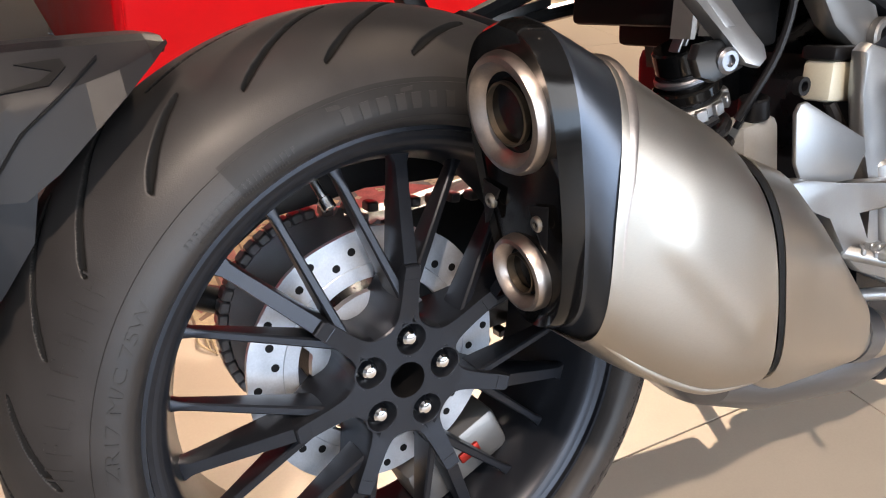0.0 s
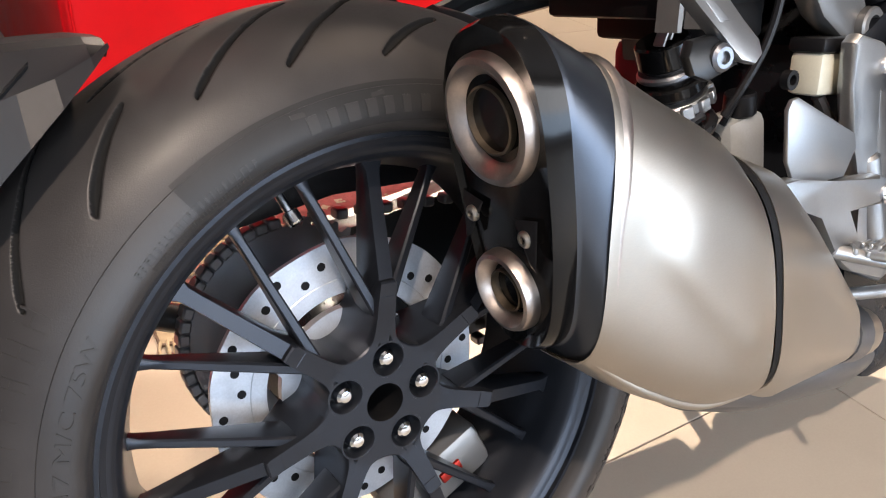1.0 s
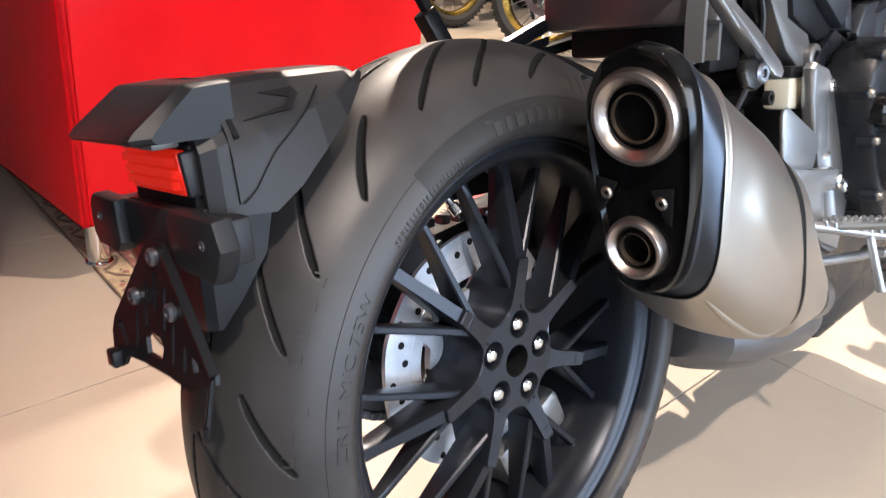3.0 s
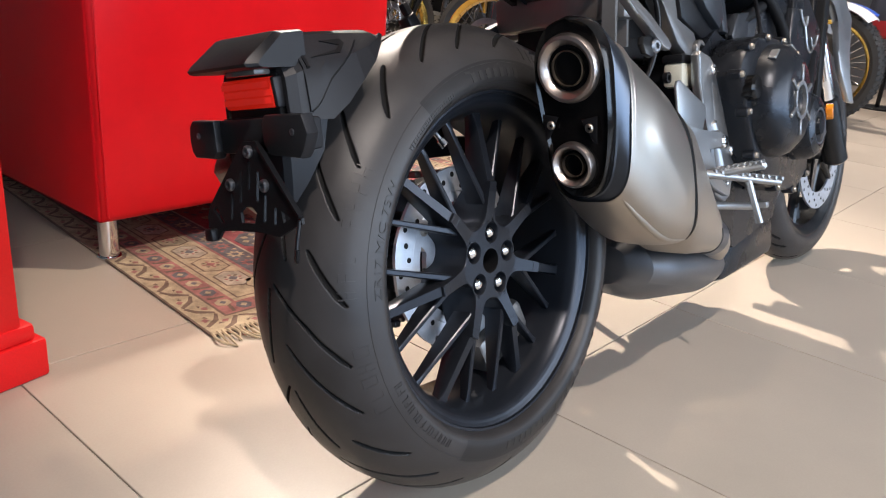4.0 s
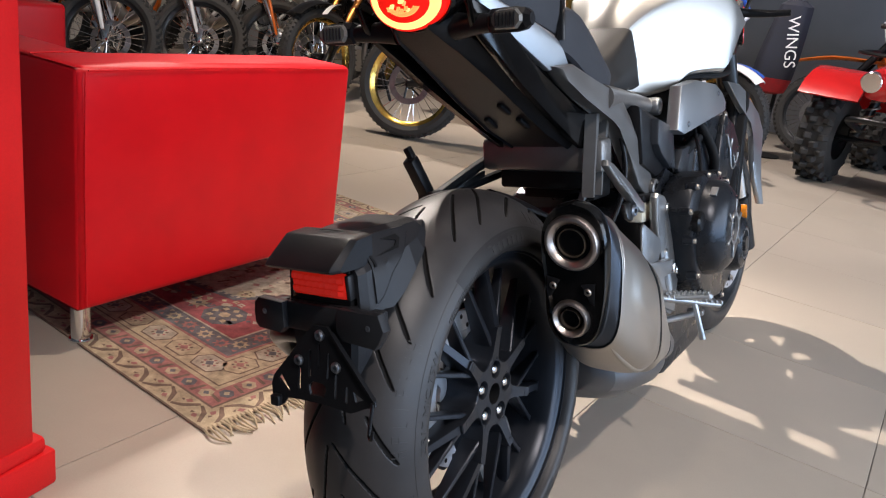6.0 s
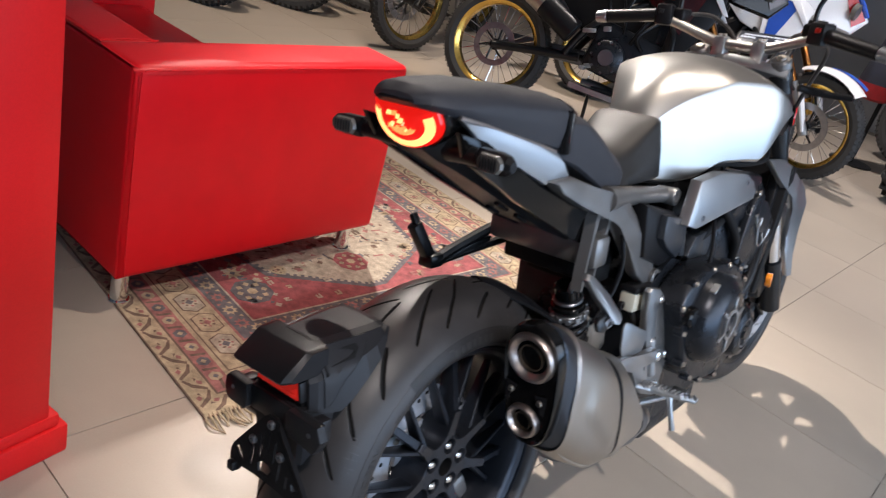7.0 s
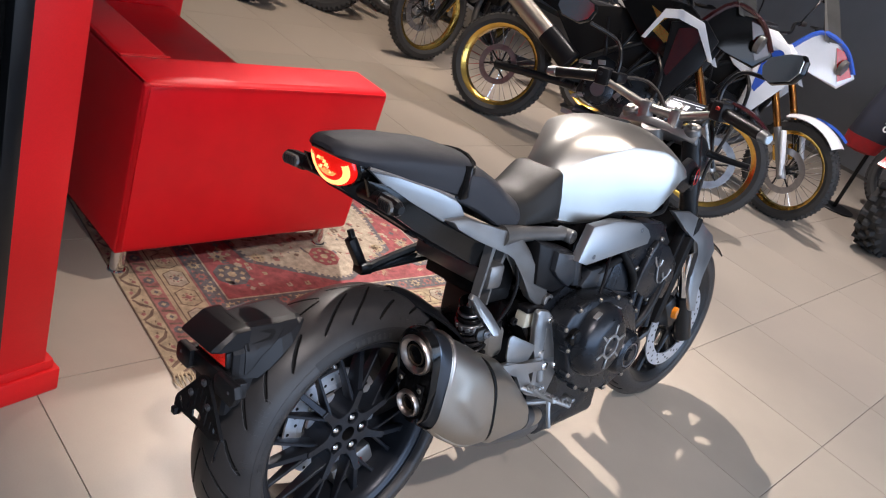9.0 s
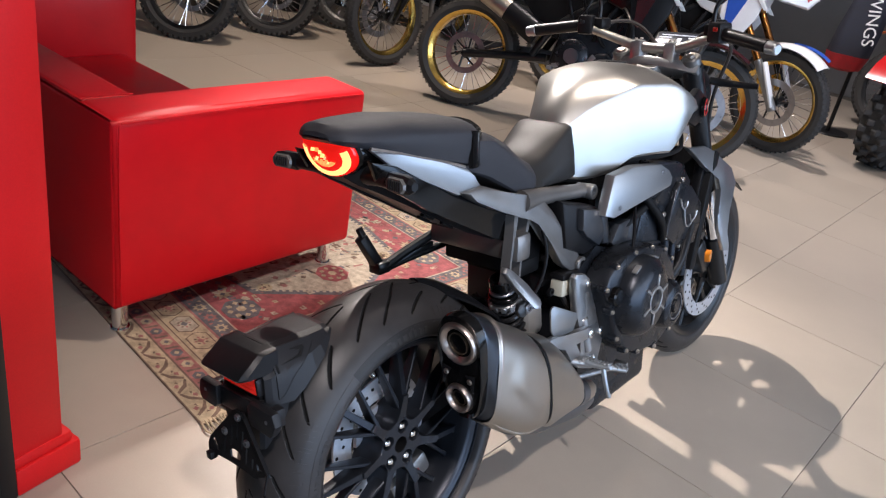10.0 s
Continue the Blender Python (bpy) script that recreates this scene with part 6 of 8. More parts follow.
# ---- front end ----
def front_end():
    steer = Matrix.Translation((0, 1.02, 0.66)) @ Matrix.Rotation(radians(25), 4, "X") @ Matrix.Rotation(radians(STEER), 4, "Z") @ Matrix.Rotation(radians(-25), 4, "X") @ Matrix.Translation((0, -1.02, -0.66))
    ax = V((0.016, 1.422, -0.010))

    def put(name, b, material, parent, label="", smooth=38):
        bmesh.ops.transform(b, matrix=steer, verts=b.verts)
        return part(name, b, material, parent, label, smooth)

    prof = [(0.0, 0.300), (0.012, 0.2992), (0.028, 0.2935), (0.044, 0.281), (0.055, 0.264), (0.0585, 0.247), (0.056, 0.234), (0.050, 0.227)]
    me = tread_mesh(prof, [([(-10, 6), (-3, 22), (6, 40)], 1.8, 2.0), ([(4, 12), (10, 28), (16, 44)], 1.8, 2.0)], 30.0, 10.0, 540, 44, 15.0)
    me.transform(steer @ Matrix.Translation(ax))
    tyre = link(me, "front_tyre", RUBBER, bike, "front tyre with slanted tread grooves", smooth=60)
    rim = put("front_rim", spun([(0.052, 0.224), (0.052, 0.231), (0.049, 0.230), (0.047, 0.217), (0.036, 0.210), (-0.036, 0.210), (-0.047, 0.217), (-0.049, 0.230), (-0.052, 0.231), (-0.052, 0.224), (-0.036, 0.202), (0.036, 0.202)], 96, closed=True, centre=ax), SATIN_BLACK, bike, "satin black front rim")
    sp = bmesh.new()
    for k in range(14):
        a = 2 * math.pi * k / 14
        hose([ax + V((0.02 * (-1) ** k, 0.035 * math.cos(a), 0.035 * math.sin(a))), ax + V((0.012 * (-1) ** k, 0.12 * math.cos(a + 0.06), 0.12 * math.sin(a + 0.06))), ax + V((0.01 * (-1) ** k, 0.206 * math.cos(a), 0.206 * math.sin(a)))], [0.015, 0.013, 0.016], 8, 3, bm=sp)
    put("front_spokes", sp, SATIN_BLACK, rim)
    put("front_hub", rod(ax + V((-0.06, 0, 0)), ax + V((0.06, 0, 0)), 0.036, seg=28, bevel=0.004), SATIN_BLACK, rim)
    for s in (1, -1):
        d = bmesh.new()
        prof2 = [(s * 0.066 - 0.0025, 0.112), (s * 0.066 - 0.0025, 0.155), (s * 0.066 + 0.0025, 0.155), (s * 0.066 + 0.0025, 0.112)]
        spun(prof2, 96, centre=ax, closed=True, bm=d)
        disc = put("front_brake_disc", d, DISC, bike, "drilled front brake disc")
        for k in range(48):
            a = 2 * math.pi * k / 48
            r = (0.120, 0.133, 0.146)[k % 3]
            # no holes are cut here either: solid dark plugs give their shade
            put("hole_shade_plug", rod(ax + V((s * 0.066 - 0.003, r * math.cos(a), r * math.sin(a))), ax + V((s * 0.066 + 0.003, r * math.cos(a), r * math.sin(a))), 0.0042, seg=10), PLASTIC_AND_SHADE, disc)
        c = bmesh.new()
        for k in range(5):
            a = 2 * math.pi * k / 5 + 0.3
            hose([ax + V((s * 0.064, 0.03 * math.cos(a), 0.03 * math.sin(a))), ax + V((s * 0.066, 0.114 * math.cos(a + 0.15), 0.114 * math.sin(a + 0.15)))], [0.012, 0.007], 8, bm=c)
        put("disc_carrier", c, SATIN_BLACK, disc)
        put("front_caliper", box(ax + V((s * 0.078, -0.125, 0.085)), (0.06, 0.055, 0.12), 0.012, (38, 0, 0)), SATIN_BLACK, bike, "black front brake caliper")
        # fork leg: slider, tube
        low = ax + V((s * 0.105, -0.01, 0.0))
        up = V((s * 0.105, 1.090, 0.650))
        d0 = (up - low).normalized()
        put("fork_foot", rod(low - d0 * 0.03, low + d0 * 0.16, 0.030, 0.027, 24, 0.006), SATIN_BLACK, bike, "black fork foot")
        put("fork_tube", rod(low + d0 * 0.10, low + d0 * 0.36, 0.0215, seg=24), CHROME, bike, "chrome fork tube")
        put("fork_upper", rod(low + d0 * 0.34, up + d0 * 0.015, 0.0275, seg=28, bevel=0.003), SATIN_BLACK, bike, "black upper fork tube")
        put("fork_cap", rod(up + d0 * 0.012, up + d0 * 0.040, 0.0245, seg=24, bevel=0.004), FRAME, bike, "grey fork cap")
        put("cap_screw", rod(up + d0 * 0.038, up + d0 * 0.046, 0.012, seg=6, bevel=0.001), STEEL, bike)
    put("front_mudguard", rings([[ax + V((x * w, (0.325 - 0.02 * abs(x) ** 2) * math.cos(a), (0.325 - 0.02 * abs(x) ** 2) * math.sin(a))) for x in (-1, -0.6, 0, 0.6, 1)] + [ax + V((x * w * 0.97, (0.321 - 0.02 * abs(x) ** 2) * math.cos(a), (0.321 - 0.02 * abs(x) ** 2) * math.sin(a))) for x in (1, 0.6, 0, -0.6, -1)] for a, w in ((radians(150 - 10 * k), 0.066) for k in range(11))]), PLASTIC, bike, "short black front mudguard")
    put("top_yoke", plate([(-0.06, 0.0), (-0.02, 0.13), (0.02, 0.13), (0.05, 0.03), (0.05, -0.03), (0.02, -0.13), (-0.02, -0.13), (-0.06, 0.0)][:-1], 0.026, 0.006, Matrix.Translation((0, 1.085, 0.648)) @ Matrix.Rotation(radians(-25), 4, "X") @ Matrix(((0, 0, 1, 0), (0, 1, 0, 0), (1, 0, 0, 0), (0, 0, 0, 1)))), ALU_CAST, bike, "silver top yoke")
    put("lower_yoke", box((0, 1.135, 0.52), (0.26, 0.07, 0.035), 0.01, (-25, 0, 0)), SATIN_BLACK, bike)
    put("steering_head", rod((0, 1.040, 0.66), (0, 1.11, 0.50), 0.032, seg=24), FRAME, bike)
    # handlebar
    bar = [(-0.350, 0.975, 0.728), (-0.250, 1.005, 0.738), (-0.190, 1.026, 0.742), (-0.105, 1.058, 0.716), (-0.050, 1.066, 0.702), (0.050, 1.066, 0.702), (0.105, 1.058, 0.716), (0.190, 1.026, 0.742), (0.250, 1.005, 0.738), (0.350, 0.975, 0.728)]
    put("handlebar", hose(bar, [0.011, 0.011, 0.011, 0.0125, 0.014, 0.014, 0.0125, 0.011, 0.011, 0.011], 16), ALU, bike, "tapered silver handlebar")
    for x in (-0.05, 0.05):
        put("bar_clamp", box((x, 1.068, 0.688), (0.034, 0.040, 0.062), 0.008), ALU_CAST, bike, "silver bar clamp")
    for x in (-0.05, 0.05):
        put("clamp_bolt", bolt((x, 1.052, 0.720), (0, 0, 1), 0.005, 0.005), STEEL, bike)
        put("clamp_bolt", bolt((x, 1.080, 0.720), (0, 0, 1), 0.005, 0.005), STEEL, bike)
    for s in (1, -1):
        a, c = V((s * 0.335, 0.980, 0.730)), V((s * 0.215, 1.017, 0.749))
        put("grip", hose([a, (a + c) / 2, c], 0.0165, 18), PLASTIC, bike, "black rubber grip")
        d = (a - c).normalized()
        put("bar_end", rod(a, a + d * 0.030, 0.0165, 0.014, 20, 0.003), ALU_CAST, bike, "silver bar-end weight")
        sw = c - d * 0.022
        put("switch_box", box(sw, (0.042, 0.046, 0.052), 0.008, (0, 0, -s * 17)), PLASTIC, bike, "black switch box")
        put("switch_button", box(sw + V((0, -0.024, 0.008)), (0.014, 0.006, 0.010), 0.002, (0, 0, -s * 17)), RED_ANOD if s > 0 else PLASTIC_GREY, bike)
        reach = [sw + V((0, 0.045, -0.004)), sw + V((s * 0.06, 0.055, -0.012)), sw + V((s * 0.12, 0.038, -0.018)), sw + V((s * 0.165, 0.030, -0.022))]
        if s > 0:
            reach = [steer.inverted() @ V(p) for p in ((0.150, 1.105, 0.622), (0.175, 1.120, 0.617), (0.220, 1.134, 0.613), (0.266, 1.142, 0.612))]
        lev = put("lever", hose(reach, [0.010, 0.011, 0.009, 0.008] if s > 0 else [0.009, 0.007, 0.006, 0.0075], 10), PLASTIC if s > 0 else ALU_CAST, bike, "black brake lever" if s > 0 else "silver clutch lever")
        put("perch", box(sw - d * 0.03 + V((0, 0.022, 0.0)), (0.035, 0.05, 0.03), 0.006), PLASTIC, lev)
        mc = V((-0.310, 0.965, 0.920)) if s < 0 else V((0.315, 1.035, 0.890))
        mir = [V((s * 0.168, 1.045, 0.755)), V((s * 0.170, 1.046, 0.815)), V((s * 0.205, 1.048, 0.860)), mc + V((-s * 0.050, 0.016, -0.030))]
        st = put("mirror_stem", hose(mir, 0.0055, 10), SATIN_BLACK, bike, "black mirror stem")
        tilt = Matrix.Translation(mc) @ Matrix.Rotation(radians(90 - s * 16), 4, "Z") @ Matrix.Rotation(radians(10), 4, "Y") @ Matrix.Rotation(radians(s * -14), 4, "X")
        shape = [(-0.060, 0.018), (-0.050, 0.034), (-0.010, 0.040), (0.045, 0.034), (0.064, 0.012), (0.056, -0.018), (0.030, -0.036), (-0.030, -0.034), (-0.055, -0.012)]
        put("mirror_shell", plate(shape, 0.022, 0.006, tilt), GLOSS_BLACK, st, "faceted black mirror")
        put("mirror_glass", plate([(y * 0.93, z * 0.93) for y, z in shape], 0.002, 0.0, tilt @ Matrix.Translation((-0.0125, 0, 0))), CHROME, st)
    dash = put("dash_display", box((0.0, 1.205, 0.706), (0.165, 0.085, 0.018), 0.008, (38, 0, 0)), PLASTIC, bike, "small lit colour dash display")
    put("dash_screen", box((0.0, 1.1995, 0.7135), (0.145, 0.066, 0.003), 0.001, (38, 0, 0)), SCREEN, dash)
    marks = bmesh.new()
    for x, y, w, h in ((0.0, 0.0, 0.014, 0.020), (-0.045, 0.012, 0.04, 0.004), (0.045, 0.012, 0.04, 0.004), (-0.045, -0.010, 0.03, 0.008), (0.045, -0.010, 0.03, 0.008), (0.0, 0.022, 0.12, 0.003)):
        box((x, 1.1985 + y * 0.79, 0.7150 + y * 0.62), (w, h, 0.001), 0, (38, 0, 0), bm=marks)
    put("screen_marks", marks, SCREEN_MARK, dash, smooth=0)
    put("head_lamp", spun([(-0.09, 0.05), (-0.05, 0.082), (0.0, 0.090), (0.02, 0.085), (0.03, 0.0)], 48, turn=along((0, 1.25, 0.57), (0, 1, -0.1))), SATIN_BLACK, bike, "round black headlamp")
    put("brake_hose", hose([(0.20, 1.05, 0.74), (0.18, 1.14, 0.70), (0.12, 1.20, 0.55), (0.11, 1.26, 0.35), (0.13, 1.33, 0.14)], 0.005, 8), RUBBER, bike)
    put("brake_reservoir", rod((0.165, 1.075, 0.745), (0.165, 1.075, 0.782), 0.022, seg=24, bevel=0.003), PLASTIC, bike, "black brake fluid reservoir")
    put("cable", hose([(-0.20, 1.05, 0.75), (-0.12, 1.15, 0.76), (-0.04, 1.16, 0.68), (-0.03, 1.05, 0.56)], 0.005, 8), RUBBER, bike)
    put("cable", hose([(0.19, 1.03, 0.74), (0.10, 1.13, 0.74), (0.05, 1.13, 0.66), (0.04, 1.02, 0.56)], 0.005, 8), RUBBER, bike)


STEER = -3.0
front_end()


# ---- rug ----
def wool(name, colour):
    return surface(name, colour, 0.95, var=0.36, scale=42, fine=0.45, bump=1.0, bscale=900, rvar=0.03)


def rug():
    W_BEIGE, W_BROWN, W_ROSE = wool("beige_wool", (0.48, 0.38, 0.25)), wool("brown_wool", (0.19, 0.125, 0.09)), wool("rose_wool", (0.38, 0.16, 0.145))
    W_RED, W_NAVY, W_CREAM = wool("red_wool", (0.36, 0.10, 0.105)), wool("navy_wool", (0.15, 0.14, 0.15)), wool("cream_wool", (0.47, 0.40, 0.31))
    L, W = 2.15, 1.52
    t = thing("rug", "worn red and beige patterned oriental rug with fringed ends", "rug", pose(-0.578, -0.078, 0, 0, 0, -1.5))
    # local: x runs away from the bike (negative), y across
    part("ground", box((-L / 2, W / 2, 0.0035), (L, W, 0.005), 0.002), W_BROWN, t)
    sets = {k: bmesh.new() for k in ("beige", "brown", "rose", "red", "navy", "cream")}
    mats = {"beige": W_BEIGE, "brown": W_BROWN, "rose": W_ROSE, "red": W_RED, "navy": W_NAVY, "cream": W_CREAM}
    level = {0: 0.0066, 1: 0.0070, 2: 0.0074, 3: 0.0078, 4: 0.0082, 5: 0.00685, 6: 0.0076}

    def poly(kind, pts, lev):
        b = sets[kind]
        top = [b.verts.new((x, y, level[lev])) for x, y in pts]
        low = [b.verts.new((x, y, 0.005)) for x, y in pts]
        b.faces.new(top)
        for k in range(len(pts)):
            q = (k + 1) % len(pts)
            b.faces.new((low[k], low[q], top[q], top[k]))

    def frame_band(kind, d0, d1, lev):
        o, i = [(-d0, d0), (-L + d0, d0), (-L + d0, W - d0), (-d0, W - d0)], [(-d1, d1), (-L + d1, d1), (-L + d1, W - d1), (-d1, W - d1)]
        for k in range(4):
            q = (k + 1) % 4
            poly(kind, [o[k], o[q], i[q], i[k]], lev)

    # bands from the edge inwards
    bands = [(0.004, 0.062, "beige"), (0.062, 0.068, "brown"), (0.068, 0.116, "rose"), (0.116, 0.128, "beige"), (0.128, 0.132, "brown"), (0.132, 0.222, "beige"), (0.222, 0.230, "rose"), (0.230, 0.290, "navy"), (0.290, 0.296, "cream")]
    for d0, d1, kind in bands:
        frame_band(kind, d0, d1, 0)
    d = 0.296
    poly("red", [(-d, d), (-L + d, d), (-L + d, W - d), (-d, W - d)], 0)

    def edge_line(dist, step):
        """Places along a band's middle, with the way along it."""
        out = []
        for a, c in (((-dist, dist), (-L + dist, dist)), ((-L + dist, W - dist), (-dist, W - dist)), ((-dist, W - dist), (-dist, dist)), ((-L + dist, dist), (-L + dist, W - dist))):
            n = max(1, round(math.dist(a, c) / step))
            ux, uy = (c[0] - a[0]) / math.dist(a, c), (c[1] - a[1]) / math.dist(a, c)
            for k in range(n):
                f = (k + 0.5) / n
                out.append((a[0] + (c[0] - a[0]) * f, a[1] + (c[1] - a[1]) * f, ux, uy, k))
        return out

    def stamp(kind, at, shape, lev):
        x, y, ux, uy, _ = at
        poly(kind, [(x + ux * a - uy * c, y + uy * a + ux * c) for a, c in shape], lev)

    rnd = random.Random(4)
    # vine in the outer band: slanted hooks in turn
    for p in edge_line(0.033, 0.052):
        s = 1 if p[4] % 2 else -1
        stamp("brown", p, [(-0.026, -0.020 * s), (-0.018, -0.023 * s), (0.004, 0.004 * s), (0.026, 0.018 * s), (0.022, 0.023 * s), (-0.006, 0.010 * s)], 1)
        stamp("rose", p, [(-0.004, -0.016 * s), (0.008, -0.020 * s), (0.014, -0.010 * s), (0.004, -0.006 * s)], 1)
        stamp("brown", p, [(0.012, -0.004 * s), (0.020, -0.012 * s), (0.024, -0.006 * s)], 1)
    for p in edge_line(0.092, 0.062):
        stamp("navy" if p[4] % 2 else "beige", p, [(-0.018, 0), (-0.008, 0.016), (0.008, 0.016), (0.018, 0), (0.008, -0.016), (-0.008, -0.016)], 1)
        stamp("beige" if p[4] % 2 else "navy", p, [(-0.008, 0), (0, 0.008), (0.008, 0), (0, -0.008)], 2)
        stamp("brown", p, [(0.022, -0.018), (0.030, -0.018), (0.036, 0.018), (0.028, 0.018)], 1)
    for p in edge_line(0.177, 0.098):
        stamp("brown", p, [(-0.047, 0), (-0.030, 0.034), (0.030, 0.034), (0.047, 0), (0.030, -0.034), (-0.030, -0.034)], 1)
        stamp("beige" if p[4] % 2 else "cream", p, [(-0.043, 0), (-0.028, 0.030), (0.028, 0.030), (0.043, 0), (0.028, -0.030), (-0.028, -0.030)], 2)
        for q in range(8):
            a = 2 * math.pi * q / 8
            x, y = 0.017 * math.cos(a), 0.017 * math.sin(a)
            stamp("brown" if q % 2 else "rose", p, [(x - 0.004, y), (x, y + 0.005), (x + 0.004, y), (x, y - 0.005)], 3)
        stamp("rose" if p[4] % 2 else "navy", p, [(-0.012, 0), (0, 0.012), (0.012, 0), (0, -0.012)], 3)
    for p in edge_line(0.260, 0.064):
        star = []
        for k in range(16):
            r = 0.023 if k % 2 == 0 else 0.014
            star.append((r * math.cos(math.pi * k / 8), r * math.sin(math.pi * k / 8)))
        stamp("beige" if p[4] % 2 else "rose", p, star, 1)
        stamp("navy", p, [(a * 0.45, c * 0.45) for a, c in star], 2)
        stamp("beige", p, [(0.026, -0.020), (0.038, -0.020), (0.034, -0.008)], 1)
        stamp("rose", p, [(0.026, 0.020), (0.038, 0.020), (0.034, 0.008)], 1)
    # field: a long cream medallion with a toothed edge, rosettes and small figures
    cx, cy = -L / 2, W / 2

    def toothed(points, tooth):
        out = []
        for k, p in enumerate(points):
            q = points[(k + 1) % len(points)]
            n = max(1, round(math.dist(p, q) / 0.022))
            ux, uy = (q[0] - p[0]) / math.dist(p, q), (q[1] - p[1]) / math.dist(p, q)
            for j in range(n):
                for f, o in ((j / n, 0.0), ((j + 0.5) / n, 0.0), ((j + 0.5) / n, tooth), ((j + 1) / n, tooth)):
                    out.append((p[0] + (q[0] - p[0]) * f + uy * o, p[1] + (q[1] - p[1]) * f - ux * o))
        return out

    half = [(0.735, 0.03), (0.58, 0.30), (0.34, 0.345)]
    ring = [(x, y) for x, y in half] + [(-x, y) for x, y in half[::-1]] + [(-x, -y) for x, y in half] + [(x, -y) for x, y in half[::-1]]
    ring = [p for k, p in enumerate(ring) if math.dist(p, ring[k - 1]) > 1e-4]
    poly("navy", [(cx + x * 1.022, cy + y * 1.045) for x, y in ring], 1)
    poly("cream", toothed([(cx + x, cy + y) for x, y in ring], -0.010), 2)

    def rosette(x, y, r, outer, inner, petals=8, lev=3):
        poly(outer, [(x + r * math.cos(2 * math.pi * q / 8 + 0.39), y + r * math.sin(2 * math.pi * q / 8 + 0.39)) for q in range(8)], lev)
        for q in range(petals):
            a = 2 * math.pi * q / petals
            px, py = x + 0.62 * r * math.cos(a), y + 0.62 * r * math.sin(a)
            poly(inner, [(px + 0.17 * r * math.cos(a + w), py + 0.17 * r * math.sin(a + w)) for w in (0, 1.57, 3.14, 4.71)], 4)
        poly(inner, [(x + 0.26 * r * math.cos(2 * math.pi * q / 6), y + 0.26 * r * math.sin(2 * math.pi * q / 6)) for q in range(6)], 4)

    # woven streaks in the red field and small scattered figures
    for k in range(110):
        x0, y0, ln = rnd.uniform(-L + d, -d - 0.3), rnd.uniform(d, W - d), rnd.uniform(0.08, 0.30)
        poly("rose", [(x0, y0), (x0 + ln, y0), (x0 + ln, y0 + 0.0035), (x0, y0 + 0.0035)], 5)
    for k in range(460):
        x0, y0, s = rnd.uniform(-0.60, 0.60), rnd.uniform(-0.29, 0.29), rnd.uniform(0.006, 0.015)
        a0 = rnd.uniform(0, 1.57)
        shape = rnd.choice([[(1, 0), (0, 1), (-1, 0), (0, -1)], [(1.4, 0.3), (-1.4, 0.3), (-1.4, -0.3), (1.4, -0.3)], [(1.2, 0), (0.2, 0.3), (-0.2, 1.2), (-0.4, 0.1), (-1.0, -0.6), (0.1, -0.4)]])
        poly(rnd.choice(("navy", "brown", "rose", "rose")), [(cx + x0 + s * (p * math.cos(a0) - q * math.sin(a0)), cy + y0 + s * (p * math.sin(a0) + q * math.cos(a0))) for p, q in shape], 6)
    for k in range(170):
        x0, y0 = rnd.uniform(-L + d + 0.03, -d - 0.03), rnd.choice((rnd.uniform(d + 0.02, d + 0.13), rnd.uniform(W - d - 0.13, W - d - 0.02)))
        s = rnd.uniform(0.008, 0.015)
        poly(rnd.choice(("beige", "navy", "cream")), [(x0 + s, y0), (x0 + 0.3 * s, y0 + 0.4 * s), (x0, y0 + s), (x0 - 0.4 * s, y0 + 0.3 * s), (x0 - s, y0), (x0, y0 - s)], 1)

    for k in range(5):
        rosette(cx + 0.60 - 0.30 * k, cy, 0.060, "red" if k % 2 == 0 else "rose", "cream" if k % 2 else "beige")
    for sx in (1, -1):
        for sy in (1, -1):
            rosette(cx + sx * (L / 2 - 0.42), cy + sy * (W / 2 - 0.365), 0.062, "navy", "beige")
            rosette(cx + sx * (L / 2 - 0.50), cy + sy * (W / 2 - 0.50), 0.026, "beige", "brown", 4)
            for j in range(3):
                x, y = cx + sx * (0.55 - 0.25 * j), cy + sy * (0.40 - 0.012 * j)
                star = []
                for k in range(16):
                    r = 0.036 if k % 2 == 0 else 0.017
                    star.append((x + r * math.cos(math.pi * k / 8), y + r * math.sin(math.pi * k / 8)))
                poly("beige" if j % 2 == 0 else "cream", star, 1)
                poly("navy", [(x + 0.010 * math.cos(1.57 * k), y + 0.010 * math.sin(1.57 * k)) for k in range(4)], 2)
    # hooked figures, in rows inside the medallion and sprigs in the field
    hook = [(-0.020, -0.016), (0.020, -0.016), (0.020, -0.004), (-0.006, -0.004), (-0.006, 0.006), (0.014, 0.006), (0.014, 0.018), (-0.020, 0.018)]
    for j in range(19):
        for i in range(9):
            x, y = cx - 0.66 + 1.32 * j / 18, cy - 0.28 + 0.07 * i
            if i in (3, 4, 5) and (j % 4 != 2 or i == 4) or abs(x - cx) / 0.78 + abs(y - cy) / 0.42 > 0.98:
                continue
            s, c = rnd.choice(((0, 1), (1, 0), (0, -1), (-1, 0)))
            z = rnd.uniform(0.6, 1.1)
            poly(rnd.choice(("red", "navy", "brown", "rose", "brown")), [(x + z * (a * c - b2 * s), y + z * (a * s + b2 * c)) for a, b2 in hook], 3)
    for k in range(330):
        x, y = rnd.uniform(-L + 0.32, -0.32), rnd.uniform(0.32, W - 0.32)
        if abs(x - cx) / 0.80 + abs(y - cy) / 0.42 < 1.12:
            continue
        z = rnd.uniform(0.35, 0.7)
        s, c = rnd.choice(((0, 1), (1, 0), (0, -1), (-1, 0)))
